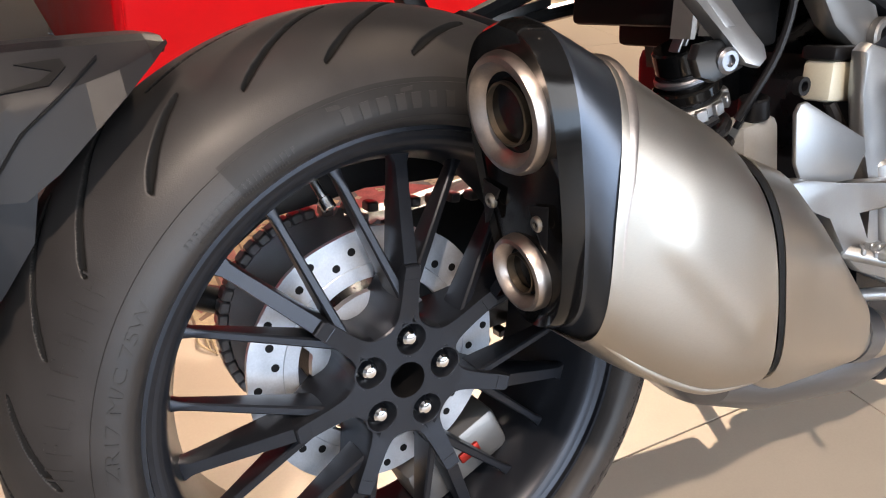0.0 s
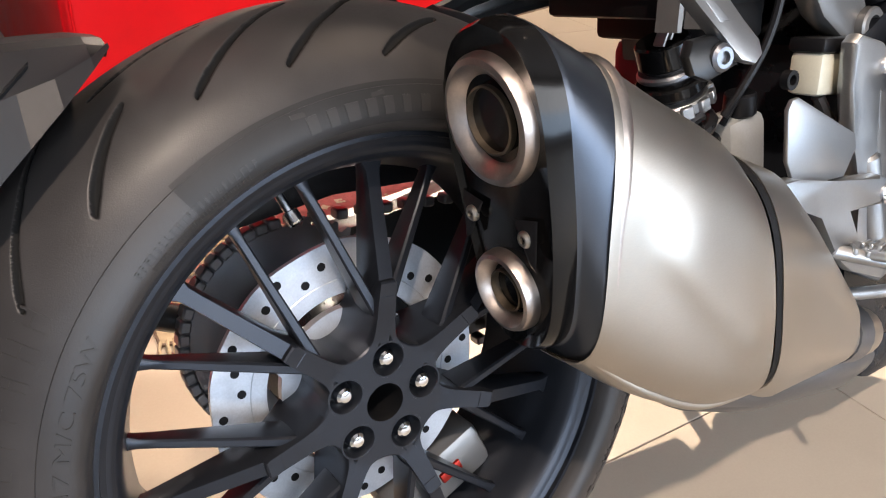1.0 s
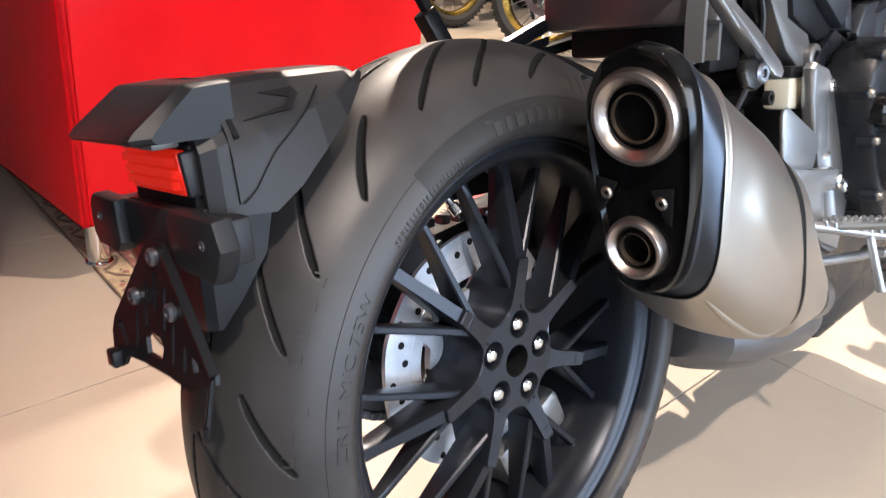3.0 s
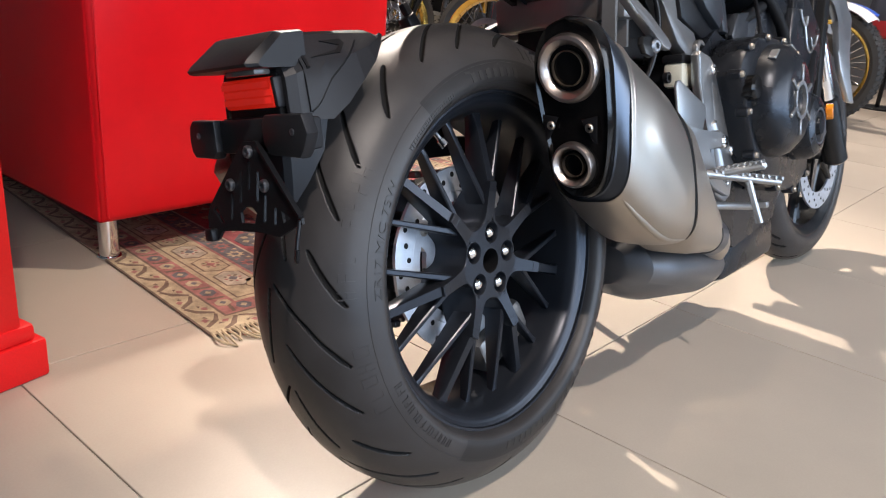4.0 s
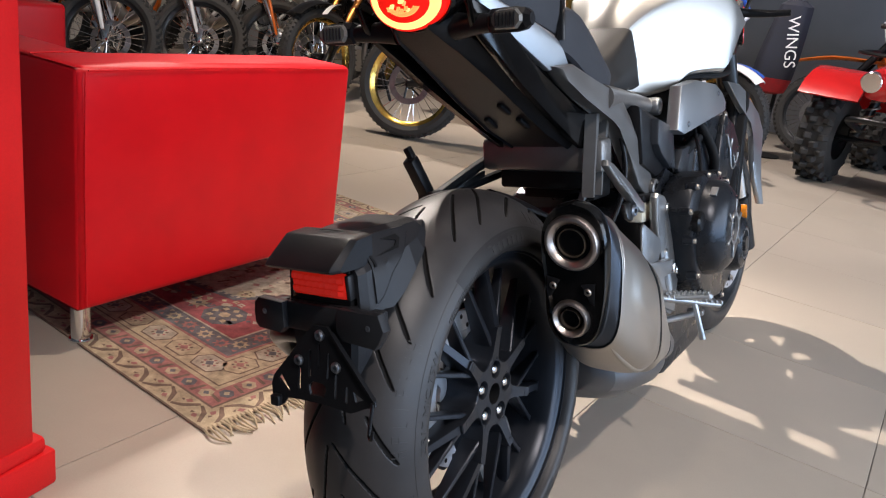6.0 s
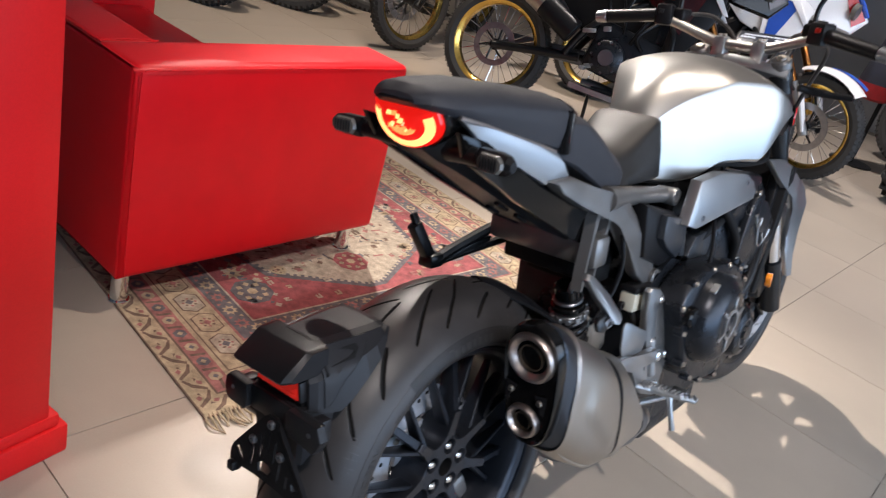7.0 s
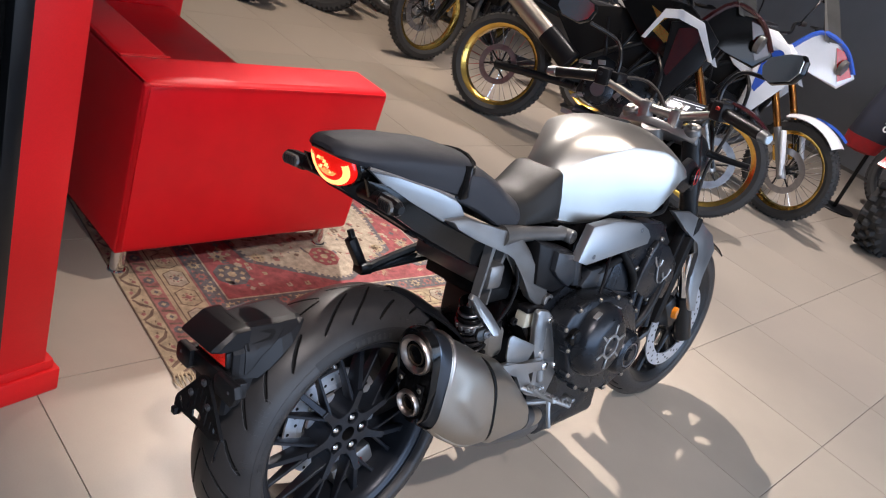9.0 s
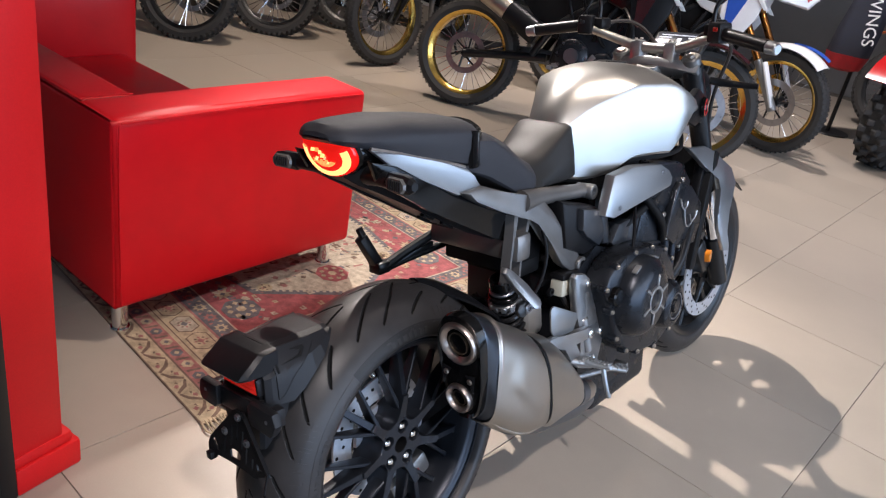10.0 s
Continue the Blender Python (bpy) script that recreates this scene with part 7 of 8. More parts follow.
        poly(rnd.choice(("beige", "navy", "cream", "rose")), [(x + z * (a * c - b2 * s), y + z * (a * s + b2 * c)) for a, b2 in hook], 3)
    for kind, b in sets.items():
        part("woven_" + kind, b, mats[kind], t, smooth=0)
    # fringe at both ends
    for end, name in ((0.0, "fringe"), (-L, "fringe")):
        b = bmesh.new()
        for k in range(150):
            y = W * (k + 0.5) / 150
            s = 1 if end == 0 else -1
            ln = rnd.uniform(0.035, 0.06)
            hose([(end - s * 0.01, y, 0.006), (end + s * ln * 0.5, y + rnd.uniform(-0.008, 0.008), 0.008), (end + s * ln, y + rnd.uniform(-0.018, 0.018), 0.002)], [0.0032, 0.0028, 0.0016], 5, 3, bm=b)
        part(name, b, W_BEIGE, t, "knotted beige fringe")


rug()


# ---- parked vehicles behind ----
def knob_tyre(centre, R, half, knobs, m, parent, material, size=0.02):
    """A round tyre with real tread blocks."""
    b = spun([(-half * 0.75, R - 0.075), (-half, R - 0.05), (-half * 0.9, R - 0.022), (-half * 0.5, R - 0.008), (0, R - 0.004), (half * 0.5, R - 0.008), (half * 0.9, R - 0.022), (half, R - 0.05), (half * 0.75, R - 0.075)], 64)
    rows = (-0.78, -0.3, 0.3, 0.78) if knobs else ()
    for k in range(knobs):
        for j, f in enumerate(rows):
            a = 2 * math.pi * (k + 0.5 * (j % 2)) / knobs
            r = R - 0.004 - 0.016 * abs(f) ** 2
            c = V((f * half, r * math.cos(a), r * math.sin(a)))
            box(c, (half * 0.36, size, size * 0.85), 0, (math.degrees(a), 0, 0), bm=b)
    bmesh.ops.transform(b, matrix=m @ Matrix.Translation(centre), verts=b.verts)
    return part("tyre", b, material, parent, "black off-road tyre" if knobs > 30 else "black tyre", smooth=30)


def spoked_wheel(centre, R, half, knobs, m, parent, rim_mat, disc_r, name="wheel", side=1, size=0.02):
    c = V(centre)
    tyre = knob_tyre(centre, R, half, knobs, m, parent, RUBBER_OLD, size)
    tyre.name = name
    rr = R - 0.075
    b = spun([(half * 0.62, rr - 0.004), (half * 0.66, rr + 0.008), (half * 0.58, rr), (half * 0.4, rr - 0.016), (-half * 0.4, rr - 0.016), (-half * 0.58, rr), (-half * 0.66, rr + 0.008), (-half * 0.62, rr - 0.004), (-half * 0.35, rr - 0.026), (half * 0.35, rr - 0.026)], 64, centre=c, closed=True)
    bmesh.ops.transform(b, matrix=m, verts=b.verts)
    rim = part("rim", b, rim_mat, tyre, "gold anodised rim" if rim_mat is GOLD else "black rim")
    s = bmesh.new()
    for k in range(32):
        a = 2 * math.pi * k / 32
        e = a + (0.35 if k % 4 < 2 else -0.35)
        w = 0.03 * (1 if k % 2 else -1)
        rod(c + V((w, 0.032 * math.cos(e), 0.032 * math.sin(e))), c + V((w * 0.2, (rr - 0.014) * math.cos(a), (rr - 0.014) * math.sin(a))), 0.0021, seg=5, bm=s)
    bmesh.ops.transform(s, matrix=m, verts=s.verts)
    part("spokes", s, CHROME, tyre, "thin steel spokes")
    h = rod(c + V((-0.05, 0, 0)), c + V((0.05, 0, 0)), 0.034, seg=20, bevel=0.004)
    bmesh.ops.transform(h, matrix=m, verts=h.verts)
    part("hub", h, SATIN_BLACK, tyre)
    if disc_r:
        d = spun([(side * 0.062, disc_r * 0.72), (side * 0.062, disc_r), (side * 0.067, disc_r), (side * 0.067, disc_r * 0.72)], 60, centre=c, closed=True)
        arms = []
        for k in range(6):
            a = 2 * math.pi * k / 6
            arms.append(rod(c + V((side * 0.060, 0.03 * math.cos(a), 0.03 * math.sin(a))), c + V((side * 0.064, disc_r * 0.75 * math.cos(a + 0.3), disc_r * 0.75 * math.sin(a + 0.3))), 0.006, seg=6))
        bmesh.ops.transform(d, matrix=m, verts=d.verts)
        part("brake_disc", d, DISC_DULL, tyre, "steel brake disc")
        for arm in arms:
            bmesh.ops.transform(arm, matrix=m, verts=arm.verts)
            part("carrier_arm", arm, SATIN_BLACK, tyre)
    return tyre


def stance(rear, front, lean):
    """A bike's frame: origin at the rear contact, y towards the front contact."""
    d = V((front[0] - rear[0], front[1] - rear[1], 0))
    return Matrix.Translation((rear[0], rear[1], 0)) @ Matrix.Rotation(math.atan2(-d.x, d.y), 4, "Z") @ Matrix.Rotation(radians(-lean), 4, "Y"), d.length


def steering(wb, deg, rake=27.0, height=0.95):
    p = Matrix.Translation((0, wb - 0.52, height))
    return p @ Matrix.Rotation(radians(rake), 4, "X") @ Matrix.Rotation(radians(deg), 4, "Z") @ Matrix.Rotation(radians(-rake), 4, "X") @ p.inverted()


def mirror_plate(outline, x, depth, name, material, parent, label="", tilt=0.0):
    for s in (1, -1):
        part(name, plate(outline, depth, 0.006, at_x(s * x, 0, -s * tilt, 0, outline[0][1])), material, parent, label)


def adventure_bike(label, rear, front, lean, steer, body, accent, trim, rim=GOLD, case=False):
    m, wb = stance(rear, front, lean)
    t = thing("adventure_motorcycle", label, "motorcycle", m, group="parked adventure bikes")
    RR, RF = 0.335, 0.345
    I = Matrix()
    S = steering(wb, steer)
    spoked_wheel((0, 0, RR), RR, 0.072, 56, I, t, rim, 0.128, "rear_wheel", 1, 0.0085)
    spoked_wheel((0, wb, RF), RF, 0.046, 60, S, t, rim, 0.155, "front_wheel", 1, 0.0085)

    def put(name, b, mat, label="", parent=t, mm=I, smooth=38):
        bmesh.ops.transform(b, matrix=mm, verts=b.verts)
        return part(name, b, mat, parent, label, smooth)

    for s in (1, -1):
        low, up = V((s * 0.105, wb + 0.01, RF)), V((s * 0.105, wb - 0.46, 1.02))
        d = (up - low).normalized()
        put("fork_leg", rod(low - d * 0.05, low + d * 0.30, 0.030, 0.026, 20, 0.004), ALU_CAST if s > 0 else SATIN_BLACK, "", t, S)
        put("fork_tube", rod(low + d * 0.28, up, 0.024, seg=20), BRONZE, "bronze fork tube", t, S)
        put("fork_guard", box(low + d * 0.14 + V((s * 0.01, 0.035, 0.0)), (0.05, 0.02, 0.30), 0.008, (27, 0, 0)), body, "", t, S)
        put("caliper", box(low + V((s * -0.012, -0.09, 0.10)), (0.05, 0.06, 0.11), 0.01, (30, 0, 0)), GOLD, "", t, S)
    fend = []
    for k in range(11):
        a = radians(116 - 6.6 * k)
        r = RF + 0.035
        fend.append([V((x * 0.075, wb + (r - 0.02 * x * x) * math.cos(a), RF + (r - 0.02 * x * x) * math.sin(a))) for x in (-1, -0.5, 0, 0.5, 1)] + [V((x * 0.072, wb + (r - 0.006 - 0.02 * x * x) * math.cos(a), RF + (r - 0.006 - 0.02 * x * x) * math.sin(a))) for x in (1, 0.5, 0, -0.5, -1)])
    fender = put("front_fender", rings(fend), accent, "painted front fender", t, S)
    stripe = [[p + V((0, 0, 0.0015)) for p in loop[3:5]] + [loop[4] - V((0, 0, 0.003)), loop[3] - V((0, 0, 0.003))] for loop in fend[3:10]]
    put("fender_stripe", rings(stripe), trim, "", fender)
    # engine, skid plate, frame
    put("engine", box((0, wb * 0.53, 0.50), (0.34, 0.42, 0.30), 0.04, (-8, 0, 0)), ENGINE, "black engine")
    put("cylinder_block", box((0, wb * 0.62, 0.68), (0.28, 0.22, 0.30), 0.03, (-35, 0, 0)), ENGINE)
    for s in (1, -1):
        put("engine_cover", spun([(s * 0.16, 0.10), (s * 0.20, 0.096), (s * 0.212, 0.08), (s * 0.212, 0)], 36, centre=(0, wb * 0.47, 0.47)), ENGINE, "round dark engine cover")
        put("cover_cap", spun([(s * 0.21, 0.045), (s * 0.222, 0.042), (s * 0.222, 0.0)], 28, centre=(0, wb * 0.47, 0.47)), STEEL_DARK, "small steel cap")
        put("engine_cover", spun([(s * 0.16, 0.08), (s * 0.19, 0.076), (s * 0.20, 0.06), (s * 0.20, 0)], 36, centre=(0, wb * 0.60, 0.45)), ENGINE)
        put("frame_spar", hose([(s * 0.14, wb * 0.30, 0.42), (s * 0.15, wb * 0.38, 0.62), (s * 0.12, wb * 0.60, 0.88), (s * 0.05, wb - 0.50, 0.95)], 0.022, 10), SATIN_BLACK)
        put("subframe", hose([(s * 0.12, wb * 0.34, 0.68), (s * 0.12, wb * 0.15, 0.80), (s * 0.11, -0.10, 0.86)], 0.014, 8), SATIN_BLACK)
        put("downtube", hose([(s * 0.06, wb - 0.50, 0.92), (s * 0.12, wb * 0.68, 0.60), (s * 0.13, wb * 0.66, 0.34), (s * 0.12, wb * 0.45, 0.28)], 0.016, 8), SATIN_BLACK)
        put("crash_bar", hose([(s * 0.13, wb * 0.66, 0.36), (s * 0.25, wb * 0.70, 0.46), (s * 0.27, wb * 0.68, 0.70), (s * 0.16, wb * 0.60, 0.82)], 0.013, 8), SATIN_BLACK)
        put("swing_arm", hose([(s * 0.11, wb * 0.36, 0.42), (s * 0.11, wb * 0.18, 0.38), (s * 0.10, 0.0, RR)], 0.026, 10), SATIN_BLACK)
        put("foot_peg", box((s * 0.23, wb * 0.40, 0.38), (0.09, 0.03, 0.02), 0.004), ALU_CAST)
        # hand guards, indicators and mirrors
        put("hand_guard", hose([(s * 0.40, wb - 0.56, 1.17), (s * 0.38, wb - 0.46, 1.18), (s * 0.26, wb - 0.42, 1.18)], [0.02, 0.04, 0.03], 10, 4, flat=0.35), PLASTIC, "black hand guard", t, S)
        put("grip", rod((s * 0.30, wb - 0.60, 1.17), (s * 0.42, wb - 0.63, 1.165), 0.017, seg=14, bevel=0.002), RUBBER, "", t, S)
        st = put("mirror_stem", hose([(s * 0.26, wb - 0.57, 1.18), (s * 0.30, wb - 0.55, 1.30), (s * 0.36, wb - 0.56, 1.36)], 0.006, 8), SATIN_BLACK, "", t, S)
        put("mirror", plate([(0.075 * math.cos(a), 0.045 * math.sin(a)) for a in (2 * math.pi * k / 10 for k in range(10))], 0.02, 0.005, Matrix.Translation((s * 0.42, wb - 0.57, 1.38)) @ Matrix.Rotation(radians(90), 4, "Z")), GLOSS_BLACK, "black mirror", st, S)
        # fairing panels
        put("tank_flank", plate([(wb * 0.40, 0.98), (wb * 0.52, 1.08), (wb * 0.66, 1.10), (wb * 0.76, 1.02), (wb * 0.78, 0.84), (wb * 0.70, 0.74), (wb * 0.56, 0.80)], 0.05, 0.015, at_x(s * 0.185)), body, "painted tank flank")
        put("side_fairing", plate([(wb * 0.62, 0.98), (wb * 0.74, 1.06), (wb * 0.82, 0.98), (wb * 0.80, 0.80), (wb * 0.72, 0.56), (wb * 0.66, 0.58), (wb * 0.66, 0.80)], 0.03, 0.010, at_x(s * 0.225)), accent, "painted side fairing")
        put("fairing_stripe", plate([(wb * 0.66, 0.96), (wb * 0.74, 1.02), (wb * 0.76, 0.98), (wb * 0.70, 0.70), (wb * 0.68, 0.72)], 0.006, 0.0, at_x(s * 0.242)), trim)
        put("stripe_mark", plate([(wb * 0.52, 1.02), (wb * 0.60, 0.99), (wb * 0.57, 0.95), (wb * 0.66, 0.90), (wb * 0.63, 0.86), (wb * 0.56, 0.90), (wb * 0.58, 0.945)], 0.004, 0.0, at_x(s * 0.2125)), GOLD if body is GLOSS_BLACK else trim, "angular graphic on the flank")
        put("shoulder_band", plate([(wb * 0.54, 0.84), (wb * 0.58, 1.03), (wb * 0.64, 1.06), (wb * 0.74, 1.04), (wb * 0.84, 0.86), (wb * 0.817, 0.86), (wb * 0.728, 1.000), (wb * 0.64, 1.012), (wb * 0.588, 0.985), (wb * 0.558, 0.84)], 0.014, 0.004, at_x(s * 0.246)), WHITE_GLOSS, "white shoulder band")
        put("radiator_grille", box((s * 0.17, wb * 0.74, 0.68), (0.09, 0.03, 0.26), 0.006, (-12, 0, 0)), PLASTIC_AND_SHADE)
        fins = bmesh.new()
        for k in range(10):
            box((s * 0.17, wb * 0.735 - 0.018, 0.57 + 0.024 * k), (0.085, 0.006, 0.006), 0, (-12, 0, 0), bm=fins)
        put("grille_fins", fins, STEEL_DARK)
        put("nose_panel", plate([(wb - 0.44, 1.00), (wb - 0.30, 1.20), (wb - 0.10, 1.17), (wb + 0.03, 1.03), (wb - 0.04, 0.93), (wb - 0.22, 0.95)], 0.03, 0.010, at_x(s * 0.13, -s * 0.25, 0, wb - 0.4)), body, "painted nose panel")
        put("nose_stripe", plate([(wb - 0.16, 1.155), (wb - 0.09, 1.150), (wb + 0.01, 1.03), (wb - 0.05, 0.97)], 0.006, 0.0, at_x(s * 0.148, -s * 0.25, 0, wb - 0.4)), RED_GLOSS if body is WHITE_GLOSS else trim)
        put("nose_edge", hose([(s * (0.150 - 0.25 * (y - wb + 0.4)), y, z) for y, z in ((wb - 0.42, 1.02), (wb - 0.29, 1.200), (wb - 0.11, 1.172), (wb + 0.01, 1.05))], 0.016, 8, 4), trim, "coloured nose edge")
        put("head_lamp", spun([(0.0, 0.055), (0.03, 0.05), (0.04, 0.0)], 24, turn=along((s * 0.064, wb - 0.075, 1.06), (s * 0.3, 1, -0.1))), SMOKED, "round headlamp lens")
        put("side_cover", plate([(wb * 0.16, 0.78), (wb * 0.30, 0.90), (wb * 0.48, 0.98), (wb * 0.62, 0.86), (wb * 0.62, 0.60), (wb * 0.44, 0.52), (wb * 0.34, 0.56)], 0.03, 0.010, at_x(s * 0.135)), PLASTIC_AND_SHADE, "black side cover")
        put("exhaust_header", hose([(s * 0.08, wb * 0.70, 0.62), (s * 0.10, wb * 0.76, 0.48), (s * 0.10, wb * 0.66, 0.30), (s * 0.09, wb * 0.40, 0.30)], 0.022, 12), STEEL_DARK)
        put("rear_panel", plate([(-0.12, 0.90), (0.10, 0.88), (wb * 0.30, 0.82), (wb * 0.32, 0.74), (0.12, 0.80), (-0.10, 0.86)], 0.02, 0.006, at_x(s * 0.125)), body)
        # hoses, brackets and bolts over the engine
        rnd = random.Random(17 + s)
        for k in range(5):
            y0, z0 = wb * rnd.uniform(0.40, 0.60), rnd.uniform(0.50, 0.75)
            put("engine_hose", hose([(s * 0.17, y0, z0), (s * 0.21, y0 + rnd.uniform(-0.08, 0.08), z0 + 0.07), (s * 0.18, y0 + rnd.uniform(-0.14, 0.14), z0 + 0.20)], rnd.uniform(0.006, 0.014), 8), PLASTIC)
        for k in range(8):
            a = 2 * math.pi * k / 8
            put("cover_bolt", bolt((s * 0.205, wb * 0.47 + 0.085 * math.cos(a), 0.47 + 0.085 * math.sin(a)), (s, 0, 0), 0.008, 0.008), STEEL_DARK)
        for k in range(4):
            put("side_bracket", box((s * 0.19, wb * rnd.uniform(0.34, 0.62), rnd.uniform(0.40, 0.78)), (0.02, rnd.uniform(0.03, 0.08), rnd.uniform(0.02, 0.05)), 0.004, (rnd.uniform(-40, 40), 0, 0)), rnd.choice((STEEL_DARK, SATIN_BLACK, ALU_CAST)))
    put("skid_plate", rings([[V((x, y, z)) for y, z in ((wb * 0.36, 0.25), (wb * 0.62, 0.24), (wb * 0.72, 0.42), (wb * 0.70, 0.44), (wb * 0.61, 0.27), (wb * 0.36, 0.28))] for x in (-0.15, 0.15)]), ALU_CAST, "alloy skid plate", smooth=25)
    put("tank_top", box((0, wb * 0.56, 1.04), (0.32, 0.42, 0.14), 0.05, (-6, 0, 0)), body, "painted tank")
    put("seat", box((0, wb * 0.26, 0.88), (0.27, 0.62, 0.10), 0.04, (4, 0, 0)), SEAT, "black long seat")
    put("tail_rack", box((0, -0.10, 0.93), (0.20, 0.22, 0.02), 0.006), SATIN_BLACK)
    put("rear_fender", hose([(0, 0.05, 0.80), (0, -0.18, 0.80), (0, -0.36, 0.62)], [0.06, 0.08, 0.06], 10, flat=0.25), PLASTIC)
    sil = put("silencer", rod((0.19, 0.42, 0.56), (0.215, -0.10, 0.80), 0.062, 0.058, 28, 0.01), STEEL, "brushed steel silencer")
    put("silencer_tip", rod((0.215, -0.09, 0.795), (0.217, -0.135, 0.816), 0.050, 0.045, 24, 0.004), SATIN_BLACK, "", sil)
    put("exhaust_shield", rod((0.186, 0.46, 0.54), (0.198, 0.24, 0.645), 0.072, 0.066, 24, 0.01), PLASTIC, "black heat shield", sil)
    put("screen", plate([(wb - 0.26, 1.16), (wb - 0.14, 1.18), (wb - 0.34, 1.48), (wb - 0.40, 1.46)], 0.004, 0.0, at_x(0.10)), SMOKED)
    put("screen_front", rings([[V((x * 0.14, wb - 0.14 - 0.10 * abs(x), 1.16)) for x in (-1, -0.5, 0, 0.5, 1)], [V((x * 0.11, wb - 0.37 - 0.06 * abs(x), 1.48)) for x in (-1, -0.5, 0, 0.5, 1)]], caps=False, closed=False), SMOKED, "smoked wind screen")
    put("handlebar", hose([(-0.42, wb - 0.63, 1.165), (-0.22, wb - 0.58, 1.17), (-0.10, wb - 0.52, 1.12), (0.10, wb - 0.52, 1.12), (0.22, wb - 0.58, 1.17), (0.42, wb - 0.63, 1.165)], 0.013, 12), SATIN_BLACK, "", t, S)
    put("stand", hose([(-0.12, wb * 0.42, 0.30), (-0.22, wb * 0.42, 0.14), (-0.28, wb * 0.42, 0.04)], 0.012, 8), SATIN_BLACK)
    put("chain", box((-0.10, wb * 0.18, 0.40), (0.018, wb * 0.36, 0.09), 0.01, (4, 0, 0)), STEEL_DARK)
    return t


adventure_bike("black and red adventure motorcycle with gold spoked wheels and white flank", (-2.44, 2.84), (-1.11, 3.41), 8, 4, GLOSS_BLACK, PLASTIC, MAROON)
adventure_bike("white, blue and red adventure motorcycle with gold spoked wheels", (-2.46, 4.00), (-1.00, 4.42), 7, -26, WHITE_GLOSS, WHITE_GLOSS, BLUE_GLOSS)
adventure_bike("dark adventure motorcycle with its gold front wheel turned aside", (-4.05, 4.45), (-3.32, 2.98), 9, -32, GLOSS_BLACK, PLASTIC, WHITE_GLOSS)


def dirt_bike(label, front, heading, steer, colour, guard):
    wb = 1.47
    d = V((math.cos(radians(heading)), math.sin(radians(heading)), 0))
    rear = (front[0] - d.x * wb, front[1] - d.y * wb)
    m, wb = stance(rear, front, 4)
    t = thing("dirt_bike", label, "dirt bike", m, group="row of dirt bikes")
    I, S = Matrix(), steering(wb, steer, 26, 0.95)
    R = 0.345
    spoked_wheel((0, 0, 0.33), 0.33, 0.058, 44, I, t, SATIN_BLACK, 0.11, "rear_wheel", 1, 0.022)
    spoked_wheel((0, wb, R), R, 0.045, 52, S, t, SATIN_BLACK, 0.13, "front_wheel", -1, 0.02)

    def put(name, b, mat, label="", parent=t, mm=I, smooth=38):
        bmesh.ops.transform(b, matrix=mm, verts=b.verts)
        return part(name, b, mat, parent, label, smooth)

    for s in (1, -1):
        low, up = V((s * 0.10, wb + 0.02, R)), V((s * 0.10, wb - 0.42, 1.05))
        dd = (up - low).normalized()
        put("fork_leg", rod(low - dd * 0.03, low + dd * 0.42, 0.026, seg=18, bevel=0.003), CHROME, "chrome fork slider", t, S)
        put("fork_tube", rod(low + dd * 0.40, up, 0.029, seg=18, bevel=0.003), SATIN_BLACK, "", t, S)
        put("fork_guard", box(low + dd * 0.24 + V((s * 0.012, 0.03, 0)), (0.055, 0.022, 0.40), 0.010, (26, 0, 0)), guard, "plastic fork guard", t, S)
        put("fork_foot", box(low + V((0, 0, 0.01)), (0.05, 0.07, 0.11), 0.015), CHROME, "", t, S)
        put("caliper", box(low + V((-s * 0.01, -0.07, 0.06)), (0.04, 0.06, 0.08), 0.01), CHROME, "", t, S)
        put("shroud", plate([(wb * 0.50, 0.95), (wb * 0.62, 0.98), (wb * 0.78, 0.90), (wb * 0.70, 0.66), (wb * 0.62, 0.74)], 0.02, 0.008, at_x(s * 0.17)), colour, "coloured radiator shroud")
        put("side_plate", plate([(wb * 0.10, 0.92), (wb * 0.30, 0.88), (wb * 0.32, 0.70), (wb * 0.18, 0.68)], 0.016, 0.006, at_x(s * 0.11)), guard)
        put("swing_arm", hose([(s * 0.10, wb * 0.40, 0.42), (s * 0.10, 0.0, 0.33)], 0.026, 10), ALU_CAST)
        put("frame_tube", hose([(s * 0.06, wb - 0.45, 0.92), (s * 0.10, wb * 0.66, 0.52), (s * 0.10, wb * 0.45, 0.32), (s * 0.10, wb * 0.38, 0.50)], 0.018, 8), colour)
        put("foot_peg", box((s * 0.20, wb * 0.38, 0.40), (0.08, 0.03, 0.02), 0.004), STEEL)
    put("engine", box((0, wb * 0.52, 0.48), (0.24, 0.32, 0.26), 0.04), ENGINE, "dark engine with cast covers")
    put("cylinder", box((0, wb * 0.58, 0.68), (0.15, 0.16, 0.24), 0.02, (-10, 0, 0)), ALU_CAST)
    put("engine_cover", rod((0.11, wb * 0.50, 0.46), (0.15, wb * 0.50, 0.46), 0.09, seg=28, bevel=0.01), ALU_CAST)
    put("expansion_pipe", hose([(0.06, wb * 0.66, 0.66), (0.10, wb * 0.80, 0.58), (0.14, wb * 0.66, 0.38), (0.15, wb * 0.45, 0.60), (0.14, wb * 0.15, 0.74)], [0.022, 0.035, 0.05, 0.03, 0.035], 14), STEEL, "brass-tinted steel exhaust pipe")
    put("tank", box((0, wb * 0.56, 0.92), (0.20, 0.30, 0.14), 0.05), colour)
    put("seat", box((0, wb * 0.26, 0.94), (0.16, 0.66, 0.08), 0.03, (2, 0, 0)), SEAT)
